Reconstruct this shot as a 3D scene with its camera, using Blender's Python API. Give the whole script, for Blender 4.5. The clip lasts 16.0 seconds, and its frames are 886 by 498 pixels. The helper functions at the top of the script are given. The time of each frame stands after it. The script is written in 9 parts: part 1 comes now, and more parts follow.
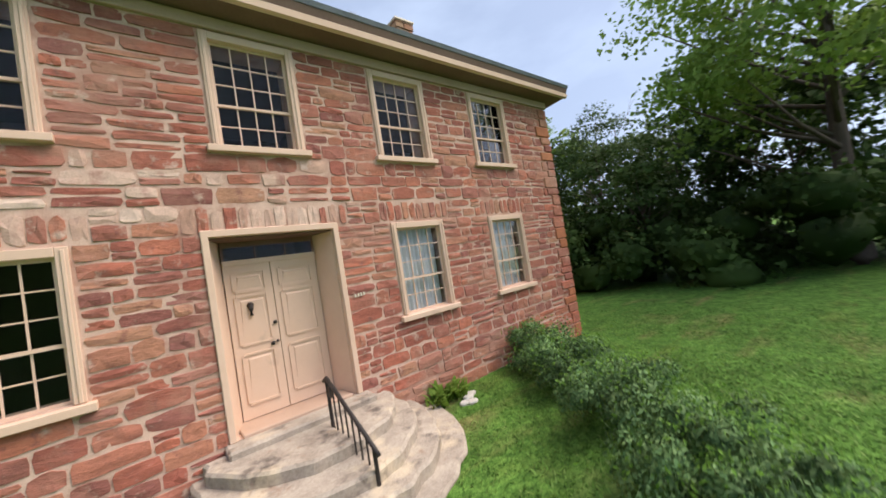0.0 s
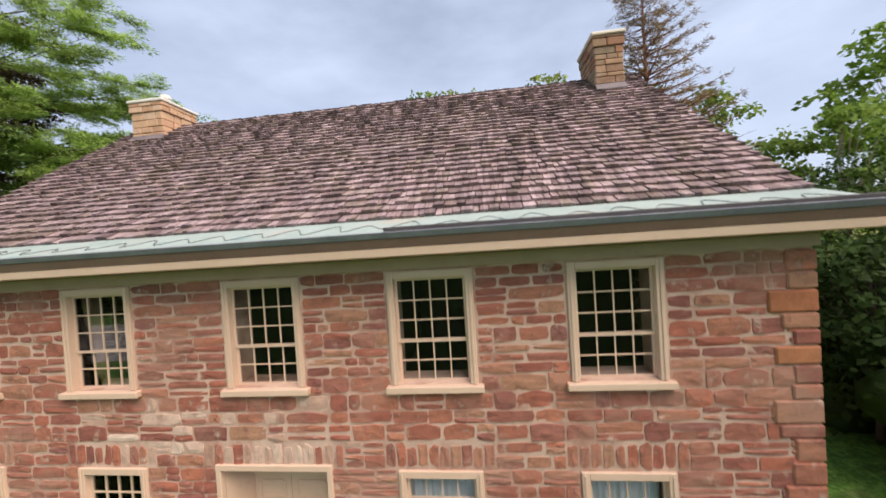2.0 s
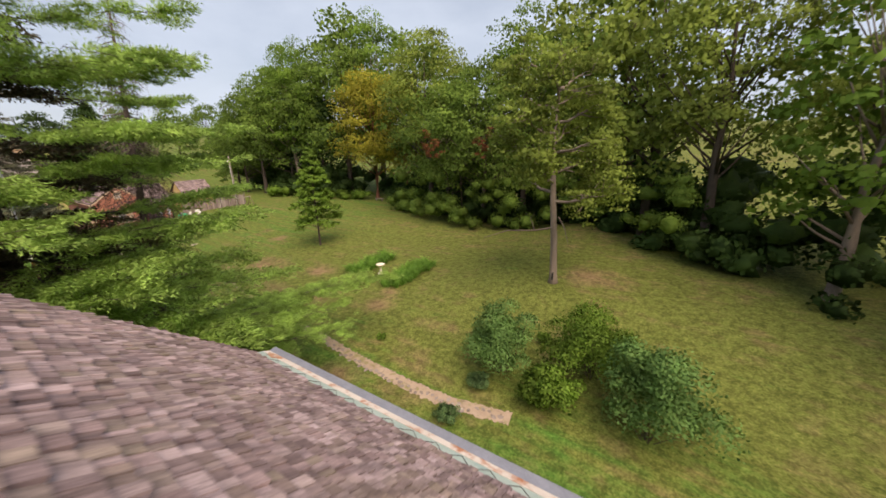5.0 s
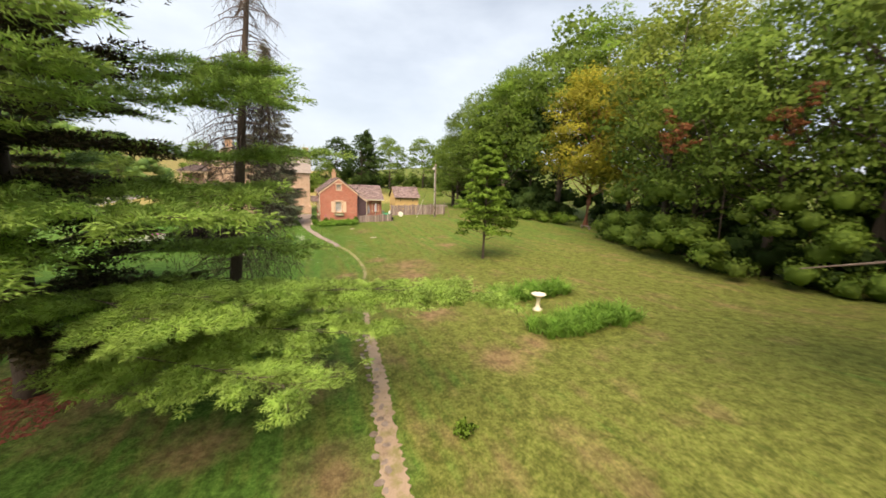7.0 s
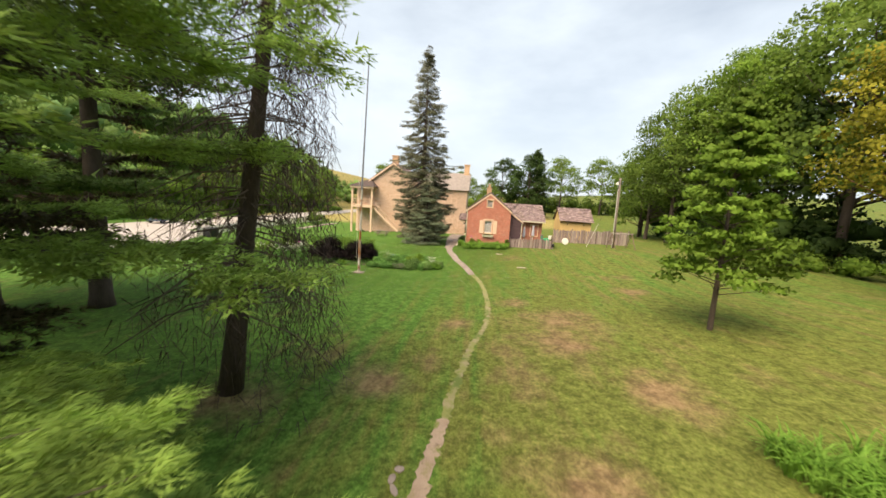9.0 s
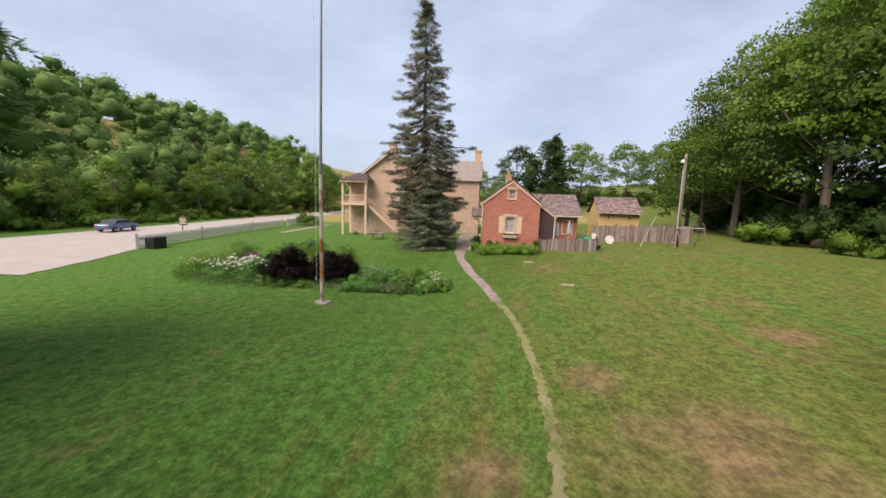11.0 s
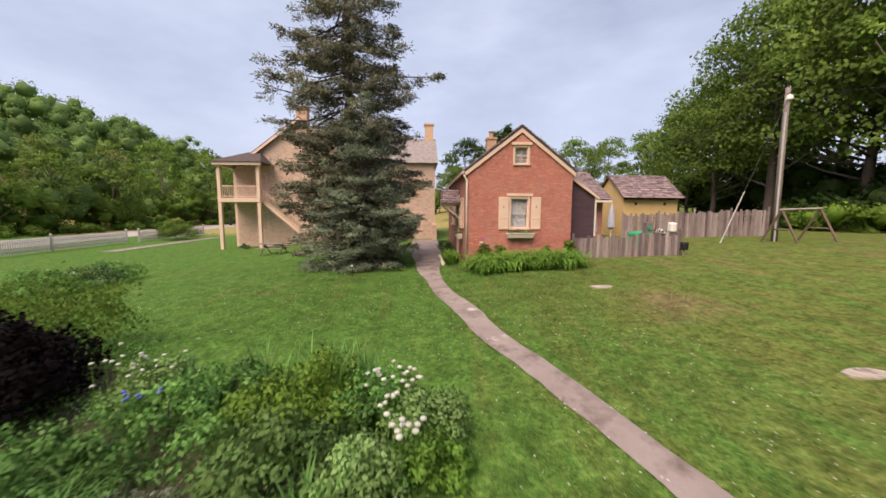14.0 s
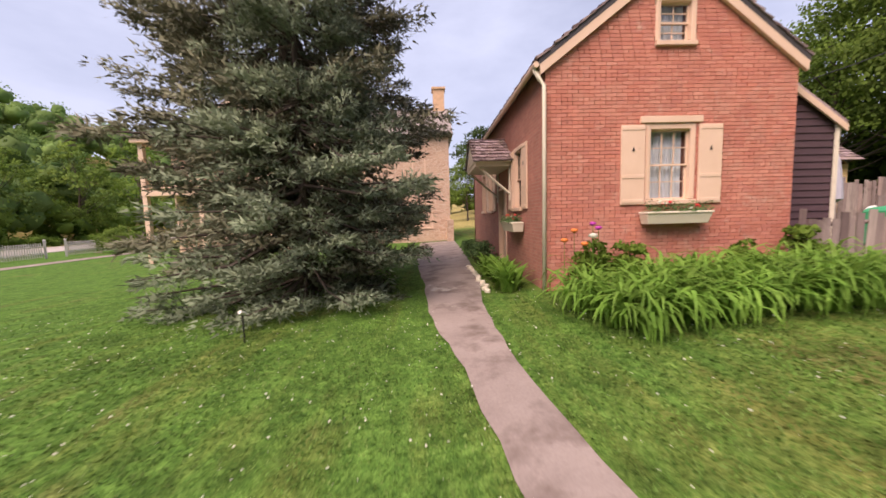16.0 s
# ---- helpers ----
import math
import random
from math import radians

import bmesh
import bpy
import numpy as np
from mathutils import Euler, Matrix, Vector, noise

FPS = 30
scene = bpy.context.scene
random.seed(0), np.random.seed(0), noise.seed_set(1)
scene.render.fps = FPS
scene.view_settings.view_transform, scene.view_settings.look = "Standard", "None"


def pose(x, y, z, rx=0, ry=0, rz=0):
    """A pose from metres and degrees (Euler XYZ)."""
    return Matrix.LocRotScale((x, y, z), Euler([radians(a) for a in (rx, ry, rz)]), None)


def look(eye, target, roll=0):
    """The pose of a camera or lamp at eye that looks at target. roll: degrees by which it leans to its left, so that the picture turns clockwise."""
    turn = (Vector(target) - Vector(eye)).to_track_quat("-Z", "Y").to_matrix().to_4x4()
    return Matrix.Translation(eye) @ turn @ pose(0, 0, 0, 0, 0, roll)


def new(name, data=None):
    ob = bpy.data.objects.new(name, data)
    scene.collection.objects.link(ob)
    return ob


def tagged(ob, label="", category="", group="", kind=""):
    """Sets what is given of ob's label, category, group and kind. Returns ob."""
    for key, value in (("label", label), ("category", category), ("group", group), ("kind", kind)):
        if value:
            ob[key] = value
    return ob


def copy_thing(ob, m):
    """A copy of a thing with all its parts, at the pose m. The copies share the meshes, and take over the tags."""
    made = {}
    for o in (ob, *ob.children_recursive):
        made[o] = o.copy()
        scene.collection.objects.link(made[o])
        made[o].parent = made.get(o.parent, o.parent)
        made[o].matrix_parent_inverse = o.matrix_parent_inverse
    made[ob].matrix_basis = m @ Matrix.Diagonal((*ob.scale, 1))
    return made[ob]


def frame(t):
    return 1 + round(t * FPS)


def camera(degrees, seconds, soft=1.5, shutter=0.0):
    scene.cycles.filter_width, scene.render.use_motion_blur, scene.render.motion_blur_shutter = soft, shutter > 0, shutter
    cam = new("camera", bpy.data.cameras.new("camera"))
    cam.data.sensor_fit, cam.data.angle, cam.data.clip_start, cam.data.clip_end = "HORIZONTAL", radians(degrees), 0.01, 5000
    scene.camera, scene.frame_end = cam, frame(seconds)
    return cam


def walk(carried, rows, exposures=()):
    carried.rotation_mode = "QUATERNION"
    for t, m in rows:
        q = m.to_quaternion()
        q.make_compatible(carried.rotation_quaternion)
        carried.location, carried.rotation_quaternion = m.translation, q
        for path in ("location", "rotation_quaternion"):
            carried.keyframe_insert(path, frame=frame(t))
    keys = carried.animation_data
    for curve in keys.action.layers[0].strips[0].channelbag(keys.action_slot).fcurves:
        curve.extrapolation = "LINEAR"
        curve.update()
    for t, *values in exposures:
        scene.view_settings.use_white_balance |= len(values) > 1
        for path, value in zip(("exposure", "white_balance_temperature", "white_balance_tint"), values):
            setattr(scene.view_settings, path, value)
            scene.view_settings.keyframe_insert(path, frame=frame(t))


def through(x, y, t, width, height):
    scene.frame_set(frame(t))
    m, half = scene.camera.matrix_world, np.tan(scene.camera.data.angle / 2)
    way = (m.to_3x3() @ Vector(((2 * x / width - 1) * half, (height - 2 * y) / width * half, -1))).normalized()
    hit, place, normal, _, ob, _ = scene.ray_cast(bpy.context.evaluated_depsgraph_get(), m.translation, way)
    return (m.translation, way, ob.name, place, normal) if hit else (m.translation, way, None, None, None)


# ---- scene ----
# ---- camera ----
cam = camera(102.8, 16.0, 1.6, 0.24)
PATH = [
    (0, (-1.32, -5.167, 2.519), (-0.06, -3.614, 2.571), -9.2),
    (0.5, (0.219, -5.366, 3.149), (1.069, -3.557, 3.22), -7.8),
    (1, (1.481, -5.327, 4.01), (1.912, -3.375, 4.076), -6.3),
    (1.5, (2.444, -5.085, 5.025), (2.502, -3.086, 5.064), -4.9),
    (2, (3.139, -4.634, 6.271), (2.913, -2.647, 6.243), -3.7),
    (2.5, (3.619, -3.954, 7.764), (3.209, -2.001, 7.638), -2.9),
    (3, (3.894, -2.881, 9.363), (3.37, -0.965, 9.125), -2.5),
    (3.5, (3.951, -1.355, 10.896), (3.348, 0.515, 10.521), -2.0),
    (4.6, (2.25, 4.2, 11.95), (1.27, 5.856, 11.4), -1.2),
    (5.8, (-0.744, 10.131, 9.236), (-2.026, 11.562, 8.679), -0.5),
    (6, (-1.272, 10.973, 8.928), (-2.661, 12.318, 8.415), 0.4),
    (6.5, (-2.715, 13.561, 7.923), (-4.352, 14.625, 7.489), 1.3),
    (7, (-4.471, 15.788, 6.987), (-6.296, 16.524, 6.626), 2.2),
    (7.5, (-6.749, 17.348, 6.312), (-8.682, 17.763, 6.01), 4.0),
    (8, (-9.165, 18.45, 5.967), (-11.143, 18.582, 5.699), 5.1),
    (8.5, (-11.631, 19.144, 5.795), (-13.613, 19.059, 5.547), 5.3),
    (10.8, (-22.732, 18.683, 5.481), (-24.694, 18.413, 5.202), 2.1),
    (11, (-23.731, 18.394, 5.336), (-25.698, 18.164, 5.059), 2.0),
    (11.5, (-26.434, 17.583, 4.737), (-28.413, 17.471, 4.476), 1.8),
    (12, (-29.069, 16.994, 4.305), (-31.054, 16.986, 4.059), 1.7),
    (12.5, (-31.674, 16.557, 3.943), (-33.659, 16.635, 3.713), 1.6),
    (13, (-34.268, 16.277, 3.716), (-36.251, 16.406, 3.496), 1.3),
    (13.5, (-36.783, 16.131, 3.496), (-38.767, 16.271, 3.284), 0.8),
    (14, (-39.249, 15.955, 3.337), (-41.234, 16.079, 3.13), 0.2),
    (14.5, (-41.736, 15.887, 3.188), (-43.724, 15.985, 2.99), -0.5),
    (15, (-44.039, 15.844, 2.986), (-46.029, 15.927, 2.794), -0.9),
    (15.5, (-46.521, 15.853, 2.683), (-48.512, 15.926, 2.499), -1.3),
    (16, (-48.89, 15.843, 2.39), (-50.881, 15.913, 2.21), -1.6),
]
EXPOSE = [(0.0, 0.60, 6400, 18), (1.5, 0.52, 6500, 17), (2.5, 0.34, 6900, 23), (3.0, 0.18, 6750, 19), (3.7, 0.18, 6800, 22), (5.8, 0.64, 7700, 17), (7.0, 0.82, 7800, 16), (8.7, 0.88, 7900, 13), (10.8, 0.40, 6800, 20), (14.0, 0.43, 6950, 25), (15.0, 0.47, 7050, 30), (16.0, 0.58, 7050, 33)]
walk(cam, [(t, look(eye, target, roll)) for t, eye, target, roll in PATH], EXPOSE)

# ---- sky, sun, exposure ----
SUN_UP, SUN_TURN = 54.0, 126.0
world = bpy.data.worlds.new("sky")
scene.world = world
world.use_nodes = True
wn, wl = world.node_tree.nodes, world.node_tree.links
sky = wn.new("ShaderNodeTexSky")
sky.sky_type = "NISHITA"
sky.sun_disc = False
sky.sun_elevation = radians(SUN_UP)
sky.sun_rotation = radians(SUN_TURN)
sky.dust_density = 2.0
wc = wn.new("ShaderNodeTexCoord")
wm = wn.new("ShaderNodeMapping")
wm.inputs["Scale"].default_value = (1.0, 1.0, 2.6)
cloud = wn.new("ShaderNodeTexNoise")
cloud.inputs["Scale"].default_value = 1.7
cloud.inputs["Detail"].default_value = 6.0
cloud.inputs["Roughness"].default_value = 0.55
ramp = wn.new("ShaderNodeValToRGB")
ramp.color_ramp.elements[0].position, ramp.color_ramp.elements[0].color = 0.34, (0.48, 0.48, 0.48, 1)
ramp.color_ramp.elements[1].position, ramp.color_ramp.elements[1].color = 0.66, (0.93, 0.93, 0.93, 1)
tone = wn.new("ShaderNodeMix")
tone.data_type = "RGBA"
tone.inputs["B"].default_value = (5.65, 7.05, 8.75, 1)
wl.new(wc.outputs["Generated"], wm.inputs["Vector"])
wl.new(wm.outputs[0], cloud.inputs["Vector"])
# the cloud thins out towards the north
side_of = wn.new("ShaderNodeSeparateXYZ")
thin = wn.new("ShaderNodeMapRange")
thin.inputs["From Min"].default_value, thin.inputs["From Max"].default_value = -0.15, 0.75
thin.inputs["To Min"].default_value, thin.inputs["To Max"].default_value = 0.02, -0.05
cover_of = wn.new("ShaderNodeMath")
wl.new(wc.outputs["Generated"], side_of.inputs[0])
wl.new(side_of.outputs["Y"], thin.inputs["Value"])
wl.new(cloud.outputs["Fac"], cover_of.inputs[0])
wl.new(thin.outputs[0], cover_of.inputs[1])
wl.new(cover_of.outputs[0], ramp.inputs["Fac"])
wl.new(ramp.outputs["Color"], tone.inputs["Factor"])
wl.new(sky.outputs[0], tone.inputs["A"])
wl.new(tone.outputs["Result"], wn["Background"].inputs["Color"])
wn["Background"].inputs["Strength"].default_value = 0.09

sun = new("sun", bpy.data.lights.new("sun", "SUN"))
sun.data.energy = 3.8
sun.data.angle = radians(50)
sun.data.color = (1.0, 0.89, 0.72)
az = radians(SUN_TURN)
sun.matrix_basis = look((0, 0, 60), (0 - math.sin(az) * 40, 0 - math.cos(az) * 40, 60 - 40 * math.tan(radians(SUN_UP))))


# ---- small kit ----
def world_of(ob):
    return (world_of(ob.parent) @ ob.matrix_parent_inverse if ob.parent else Matrix()) @ ob.matrix_basis


def thing(name, at=(0, 0, 0), label="", category="", group="", kind=""):
    ob = new(name)
    ob.empty_display_size = 0.2
    ob.matrix_basis = Matrix.Translation(at)
    return tagged(ob, label, category, group, kind)


class Geo:
    """Collects corners and faces of one mesh."""

    def __init__(self):
        self.v, self.f = [], []

    def hexa(self, p):
        k = len(self.v)
        self.v += [tuple(q) for q in p]
        self.f += [tuple(k + i for i in q) for q in ((0, 3, 2, 1), (4, 5, 6, 7), (0, 1, 5, 4), (1, 2, 6, 5), (2, 3, 7, 6), (3, 0, 4, 7))]
        return self

    def box(self, x0, x1, y0, y1, z0, z1):
        return self.hexa([(x0, y0, z0), (x1, y0, z0), (x1, y1, z0), (x0, y1, z0), (x0, y0, z1), (x1, y0, z1), (x1, y1, z1), (x0, y1, z1)])

    def poly(self, pts):
        k = len(self.v)
        self.v += [tuple(q) for q in pts]
        self.f.append(tuple(range(k, k + len(pts))))
        return self

    def prism(self, pts, way):
        """A flat outline drawn out along a vector."""
        k, n = len(self.v), len(pts)
        self.v += [tuple(q) for q in pts] + [tuple(Vector(q) + Vector(way)) for q in pts]
        self.f += [tuple(range(k, k + n))[::-1], tuple(range(k + n, k + 2 * n))]
        self.f += [(k + i, k + (i + 1) % n, k + n + (i + 1) % n, k + n + i) for i in range(n)]
        return self

    def tube(self, pts, radii, n=8, caps=True):
        k = len(self.v)
        pts = [Vector(p) for p in pts]
        if not hasattr(radii, "__len__"):
            radii = [radii] * len(pts)
        for i, (p, r) in enumerate(zip(pts, radii)):
            d = (pts[min(i + 1, len(pts) - 1)] - pts[max(i - 1, 0)]).normalized()
            a = d.cross(Vector((0, 0, 1)))
            a = a.normalized() if a.length > 0.05 else d.cross(Vector((1, 0, 0))).normalized()
            b = d.cross(a)
            self.v += [tuple(p + r * (math.cos(t) * a + math.sin(t) * b)) for t in (2 * math.pi * j / n for j in range(n))]
        for i in range(len(pts) - 1):
            self.f += [(k + i * n + j, k + i * n + (j + 1) % n, k + (i + 1) * n + (j + 1) % n, k + (i + 1) * n + j) for j in range(n)]
        if caps:
            self.f += [tuple(k + j for j in range(n))[::-1], tuple(k + (len(pts) - 1) * n + j for j in range(n))]
        return self

    def lathe(self, at, profile, n=16):
        """Turns (radius, height) pairs round the upright through at."""
        k = len(self.v)
        for r, h in profile:
            self.v += [(at[0] + r * math.cos(2 * math.pi * j / n), at[1] + r * math.sin(2 * math.pi * j / n), at[2] + h) for j in range(n)]
        for i in range(len(profile) - 1):
            self.f += [(k + i * n + j, k + i * n + (j + 1) % n, k + (i + 1) * n + (j + 1) % n, k + (i + 1) * n + j) for j in range(n)]
        self.f += [tuple(k + j for j in range(n))[::-1], tuple(k + (len(profile) - 1) * n + j for j in range(n))]
        return self

    def mesh(self, name, bevel=0.0, smooth=False):
        me = bpy.data.meshes.new(name)
        me.from_pydata(self.v, [], self.f)
        bm = bmesh.new()
        bm.from_mesh(me)
        bmesh.ops.recalc_face_normals(bm, faces=bm.faces)
        if bevel:
            bmesh.ops.bevel(bm, geom=bm.edges[:], offset=bevel, segments=1, affect="EDGES", clamp_overlap=True)
        for f in bm.faces:
            f.smooth = smooth
        bm.to_mesh(me)
        bm.free()
        return me


def part(name, geo, material, parent=None, label="", bevel=0.0, smooth=False):
    """Links a Geo or a mesh, drawn in world places, as one object, under a thing or a part if one is given."""
    me = geo.mesh(name, bevel, smooth) if isinstance(geo, Geo) else geo
    if material and not me.materials:
        me.materials.append(material)
    ob = new(name, me)
    if parent:
        ob.parent = parent
        ob.matrix_parent_inverse = world_of(parent).inverted()
    return tagged(ob, label)


def fast_mesh(name, v, f, material, smooth=False, normals=None):
    """A mesh from arrays; f has one row of corner numbers for each face. normals: one for each corner, for rounded shading of foliage."""
    v, f = np.asarray(v, np.float32), np.asarray(f, np.int32)
    me = bpy.data.meshes.new(name)
    me.vertices.add(len(v))
    me.vertices.foreach_set("co", v.ravel())
    me.loops.add(f.size)
    me.loops.foreach_set("vertex_index", f.ravel())
    me.polygons.add(len(f))
    me.polygons.foreach_set("loop_start", np.arange(0, f.size, f.shape[1], dtype=np.int32))
    me.polygons.foreach_set("use_smooth", np.full(len(f), smooth or normals is not None))
    if normals is not None:
        own = me.attributes.new("custom_normal", "FLOAT_VECTOR", "POINT")
        own.data.foreach_set("vector", np.asarray(normals, np.float32).ravel())
    me.update(calc_edges=True)
    me.materials.append(material)
    return me


# ---- materials ----
def rgb(c):
    return (c[0], c[1], c[2], 1.0)


def tree_of(name):
    m = bpy.data.materials.new(name)
    m.use_nodes = True
    return m, m.node_tree.nodes, m.node_tree.links


def noise_at(nodes, links, where, scale, detail=4.0, rough=0.6, stretch=None):
    n = nodes.new("ShaderNodeTexNoise")
    n.inputs["Scale"].default_value = scale
    n.inputs["Detail"].default_value = detail
    n.inputs["Roughness"].default_value = rough
    if stretch:
        mp = nodes.new("ShaderNodeMapping")
        mp.inputs["Scale"].default_value = stretch
        links.new(where, mp.inputs["Vector"])
        links.new(mp.outputs[0], n.inputs["Vector"])
    else:
        links.new(where, n.inputs["Vector"])
    return n.outputs["Fac"]


def ramp_of(nodes, links, value, stops):
    r = nodes.new("ShaderNodeValToRGB")
    els = r.color_ramp.elements
    while len(els) < len(stops):
        els.new(0.5)
    for e, (p, c) in zip(els, stops):
        e.position, e.color = p, rgb(c) if hasattr(c, "__len__") else (c, c, c, 1)
    links.new(value, r.inputs["Fac"])
    return r.outputs["Color"]


def mix_of(nodes, links, fac, a, b, how="MIX"):
    m = nodes.new("ShaderNodeMix")
    m.data_type, m.blend_type = "RGBA", how
    for key, value in (("Factor", fac), ("A", a), ("B", b)):
        if hasattr(value, "is_linked"):
            links.new(value, m.inputs[key])
        elif key == "Factor":
            m.inputs[key].default_value = value
        else:
            m.inputs[key].default_value = rgb(value)
    return m.outputs["Result"]


def sum_of(nodes, links, a, b, how="ADD"):
    m = nodes.new("ShaderNodeMath")
    m.operation = how
    for i, value in enumerate((a, b)):
        if hasattr(value, "is_linked"):
            links.new(value, m.inputs[i])
        else:
            m.inputs[i].default_value = value
    return m.outputs[0]


def piece_random(nodes, links):
    """A number of its own for each piece, be it an object or an island of a joined mesh."""
    g, o = nodes.new("ShaderNodeNewGeometry"), nodes.new("ShaderNodeObjectInfo")
    return sum_of(nodes, links, sum_of(nodes, links, g.outputs["Random Per Island"], o.outputs["Random"]), 1.0, "MODULO")


def surface(name, low, high, scale=3.0, fine=40.0, rough=0.8, bump=0.3, depth=0.01, pieces=None, blotch=None, metal=0.0, stretch=None, gloss=0.3, streaks=None):
    """Two scales of variation between two colours. pieces: colours shared out piece by piece. blotch: (colour, scale, from, to) stains."""
    m, nodes, links = tree_of(name)
    bsdf = nodes["Principled BSDF"]
    where = nodes.new("ShaderNodeNewGeometry").outputs["Position"]
    wide, grain = noise_at(nodes, links, where, scale, 4, 0.6, stretch), noise_at(nodes, links, where, fine, 3, 0.7, stretch)
    both = sum_of(nodes, links, sum_of(nodes, links, wide, 0.62, "MULTIPLY"), sum_of(nodes, links, grain, 0.38, "MULTIPLY"))
    if pieces:
        base = ramp_of(nodes, links, piece_random(nodes, links), [(i / (len(pieces) - 1), c) for i, c in enumerate(pieces)])
        shade = ramp_of(nodes, links, both, [(0.3, low), (0.7, high)])
        colour = mix_of(nodes, links, 1.0, base, shade, "MULTIPLY")
    else:
        colour = ramp_of(nodes, links, both, [(0.3, low), (0.7, high)])
    if blotch:
        for c, s, a, b in blotch:
            spot = ramp_of(nodes, links, noise_at(nodes, links, where, s, 5, 0.65), [(a, 0.0), (b, 1.0)])
            colour = mix_of(nodes, links, spot, colour, c)
    if streaks:
        c, s, a, b = streaks
        run = ramp_of(nodes, links, noise_at(nodes, links, where, s, 4, 0.6, (1.0, 0.11, 0.11)), [(a, 0.0), (b, 0.75)])
        colour = mix_of(nodes, links, run, colour, c)
    links.new(colour, bsdf.inputs["Base Color"])
    bsdf.inputs["Metallic"].default_value = metal
    bsdf.inputs["Specular IOR Level"].default_value = gloss
    links.new(ramp_of(nodes, links, grain, [(0.2, min(1, rough + 0.1)), (0.8, max(0.05, rough - 0.12))]), bsdf.inputs["Roughness"])
    bp = nodes.new("ShaderNodeBump")
    bp.inputs["Strength"].default_value, bp.inputs["Distance"].default_value = bump, depth
    links.new(both, bp.inputs["Height"])
    links.new(bp.outputs[0], bsdf.inputs["Normal"])
    return m


def leafy(name, colours, through=0.35, wide=0.25, rough=0.6, dark=0.55, apart=0.6):
    """Leaves: each its own tint, broader tints over the plant, and light that comes through."""
    m, nodes, links = tree_of(name)
    nodes.remove(nodes["Principled BSDF"])
    g = nodes.new("ShaderNodeNewGeometry")
    mean = tuple(sum(c[k] for c in colours) / len(colours) for k in range(3))
    own = ramp_of(nodes, links, g.outputs["Random Per Island"], [(i / (len(colours) - 1), tuple(apart * a + (1 - apart) * b for a, b in zip(c, mean))) for i, c in enumerate(colours)])
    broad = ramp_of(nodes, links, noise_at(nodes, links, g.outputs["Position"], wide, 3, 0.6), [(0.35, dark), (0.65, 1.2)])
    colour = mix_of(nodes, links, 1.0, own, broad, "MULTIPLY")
    a, b, mx = nodes.new("ShaderNodeBsdfPrincipled"), nodes.new("ShaderNodeBsdfTranslucent"), nodes.new("ShaderNodeMixShader")
    a.inputs["Roughness"].default_value, a.inputs["Specular IOR Level"].default_value = rough, 0.12
    links.new(colour, a.inputs["Base Color"])
    links.new(colour, b.inputs["Color"])
    mx.inputs[0].default_value = through
    links.new(a.outputs[0], mx.inputs[1])
    links.new(b.outputs[0], mx.inputs[2])
    links.new(mx.outputs[0], nodes["Material Output"].inputs["Surface"])
    return m


def glass_of(name, tint=(0.9, 0.93, 0.95), rough=0.02):
    m, nodes, links = tree_of(name)
    nodes.remove(nodes["Principled BSDF"])
    fr, t, g, mx = nodes.new("ShaderNodeFresnel"), nodes.new("ShaderNodeBsdfTransparent"), nodes.new("ShaderNodeBsdfGlossy"), nodes.new("ShaderNodeMixShader")
    fr.inputs["IOR"].default_value = 1.26
    t.inputs["Color"].default_value = rgb(tint)
    g.inputs["Roughness"].default_value = rough
    where = nodes.new("ShaderNodeNewGeometry").outputs["Position"]
    bp = nodes.new("ShaderNodeBump")
    bp.inputs["Strength"].default_value, bp.inputs["Distance"].default_value = 0.05, 0.02
    links.new(noise_at(nodes, links, where, 3.0, 1, 0.5), bp.inputs["Height"])
    links.new(bp.outputs[0], g.inputs["Normal"])
    links.new(fr.outputs[0], mx.inputs[0])
    links.new(t.outputs[0], mx.inputs[1])
    links.new(g.outputs[0], mx.inputs[2])
    links.new(mx.outputs[0], nodes["Material Output"].inputs["Surface"])
    return m


WASH = ((0.42, 0.225, 0.165), 0.85, 0.50, 0.68)
SMEAR = ((0.55, 0.395, 0.315), 4.2, 0.585, 0.70)
M_STONE = surface("red_sandstone", (0.60, 0.575, 0.57), (1.26, 1.18, 1.15), 6.0, 42.0, 0.92, 1.0, 0.02, stretch=(0.45, 1.0, 1.7),
                  pieces=[(0.32, 0.115, 0.085), (0.43, 0.155, 0.105), (0.37, 0.16, 0.125), (0.50, 0.205, 0.13), (0.26, 0.105, 0.09), (0.48, 0.17, 0.11), (0.48, 0.27, 0.175), (0.39, 0.135, 0.095), (0.30, 0.135, 0.115)],
                  blotch=[((0.19, 0.085, 0.07), 2.1, 0.56, 0.74), ((0.24, 0.10, 0.08), 7.0, 0.56, 0.68), WASH, SMEAR])
M_PALESTONE = surface("limewashed_stone", (0.72, 0.70, 0.69), (1.2, 1.15, 1.1), 6.0, 50.0, 0.9, 0.7, 0.012,
                      pieces=[(0.56, 0.39, 0.315), (0.66, 0.50, 0.42), (0.46, 0.285, 0.22), (0.72, 0.57, 0.485), (0.53, 0.355, 0.285)], blotch=[((0.38, 0.20, 0.155), 2.2, 0.54, 0.70), ((0.72, 0.60, 0.52), 3.4, 0.58, 0.72)])
M_MORTAR = surface("lime_mortar", (0.49, 0.33, 0.26), (0.71, 0.52, 0.42), 2.2, 60.0, 0.95, 0.8, 0.012, blotch=[((0.35, 0.175, 0.13), 1.3, 0.50, 0.66), WASH, SMEAR])
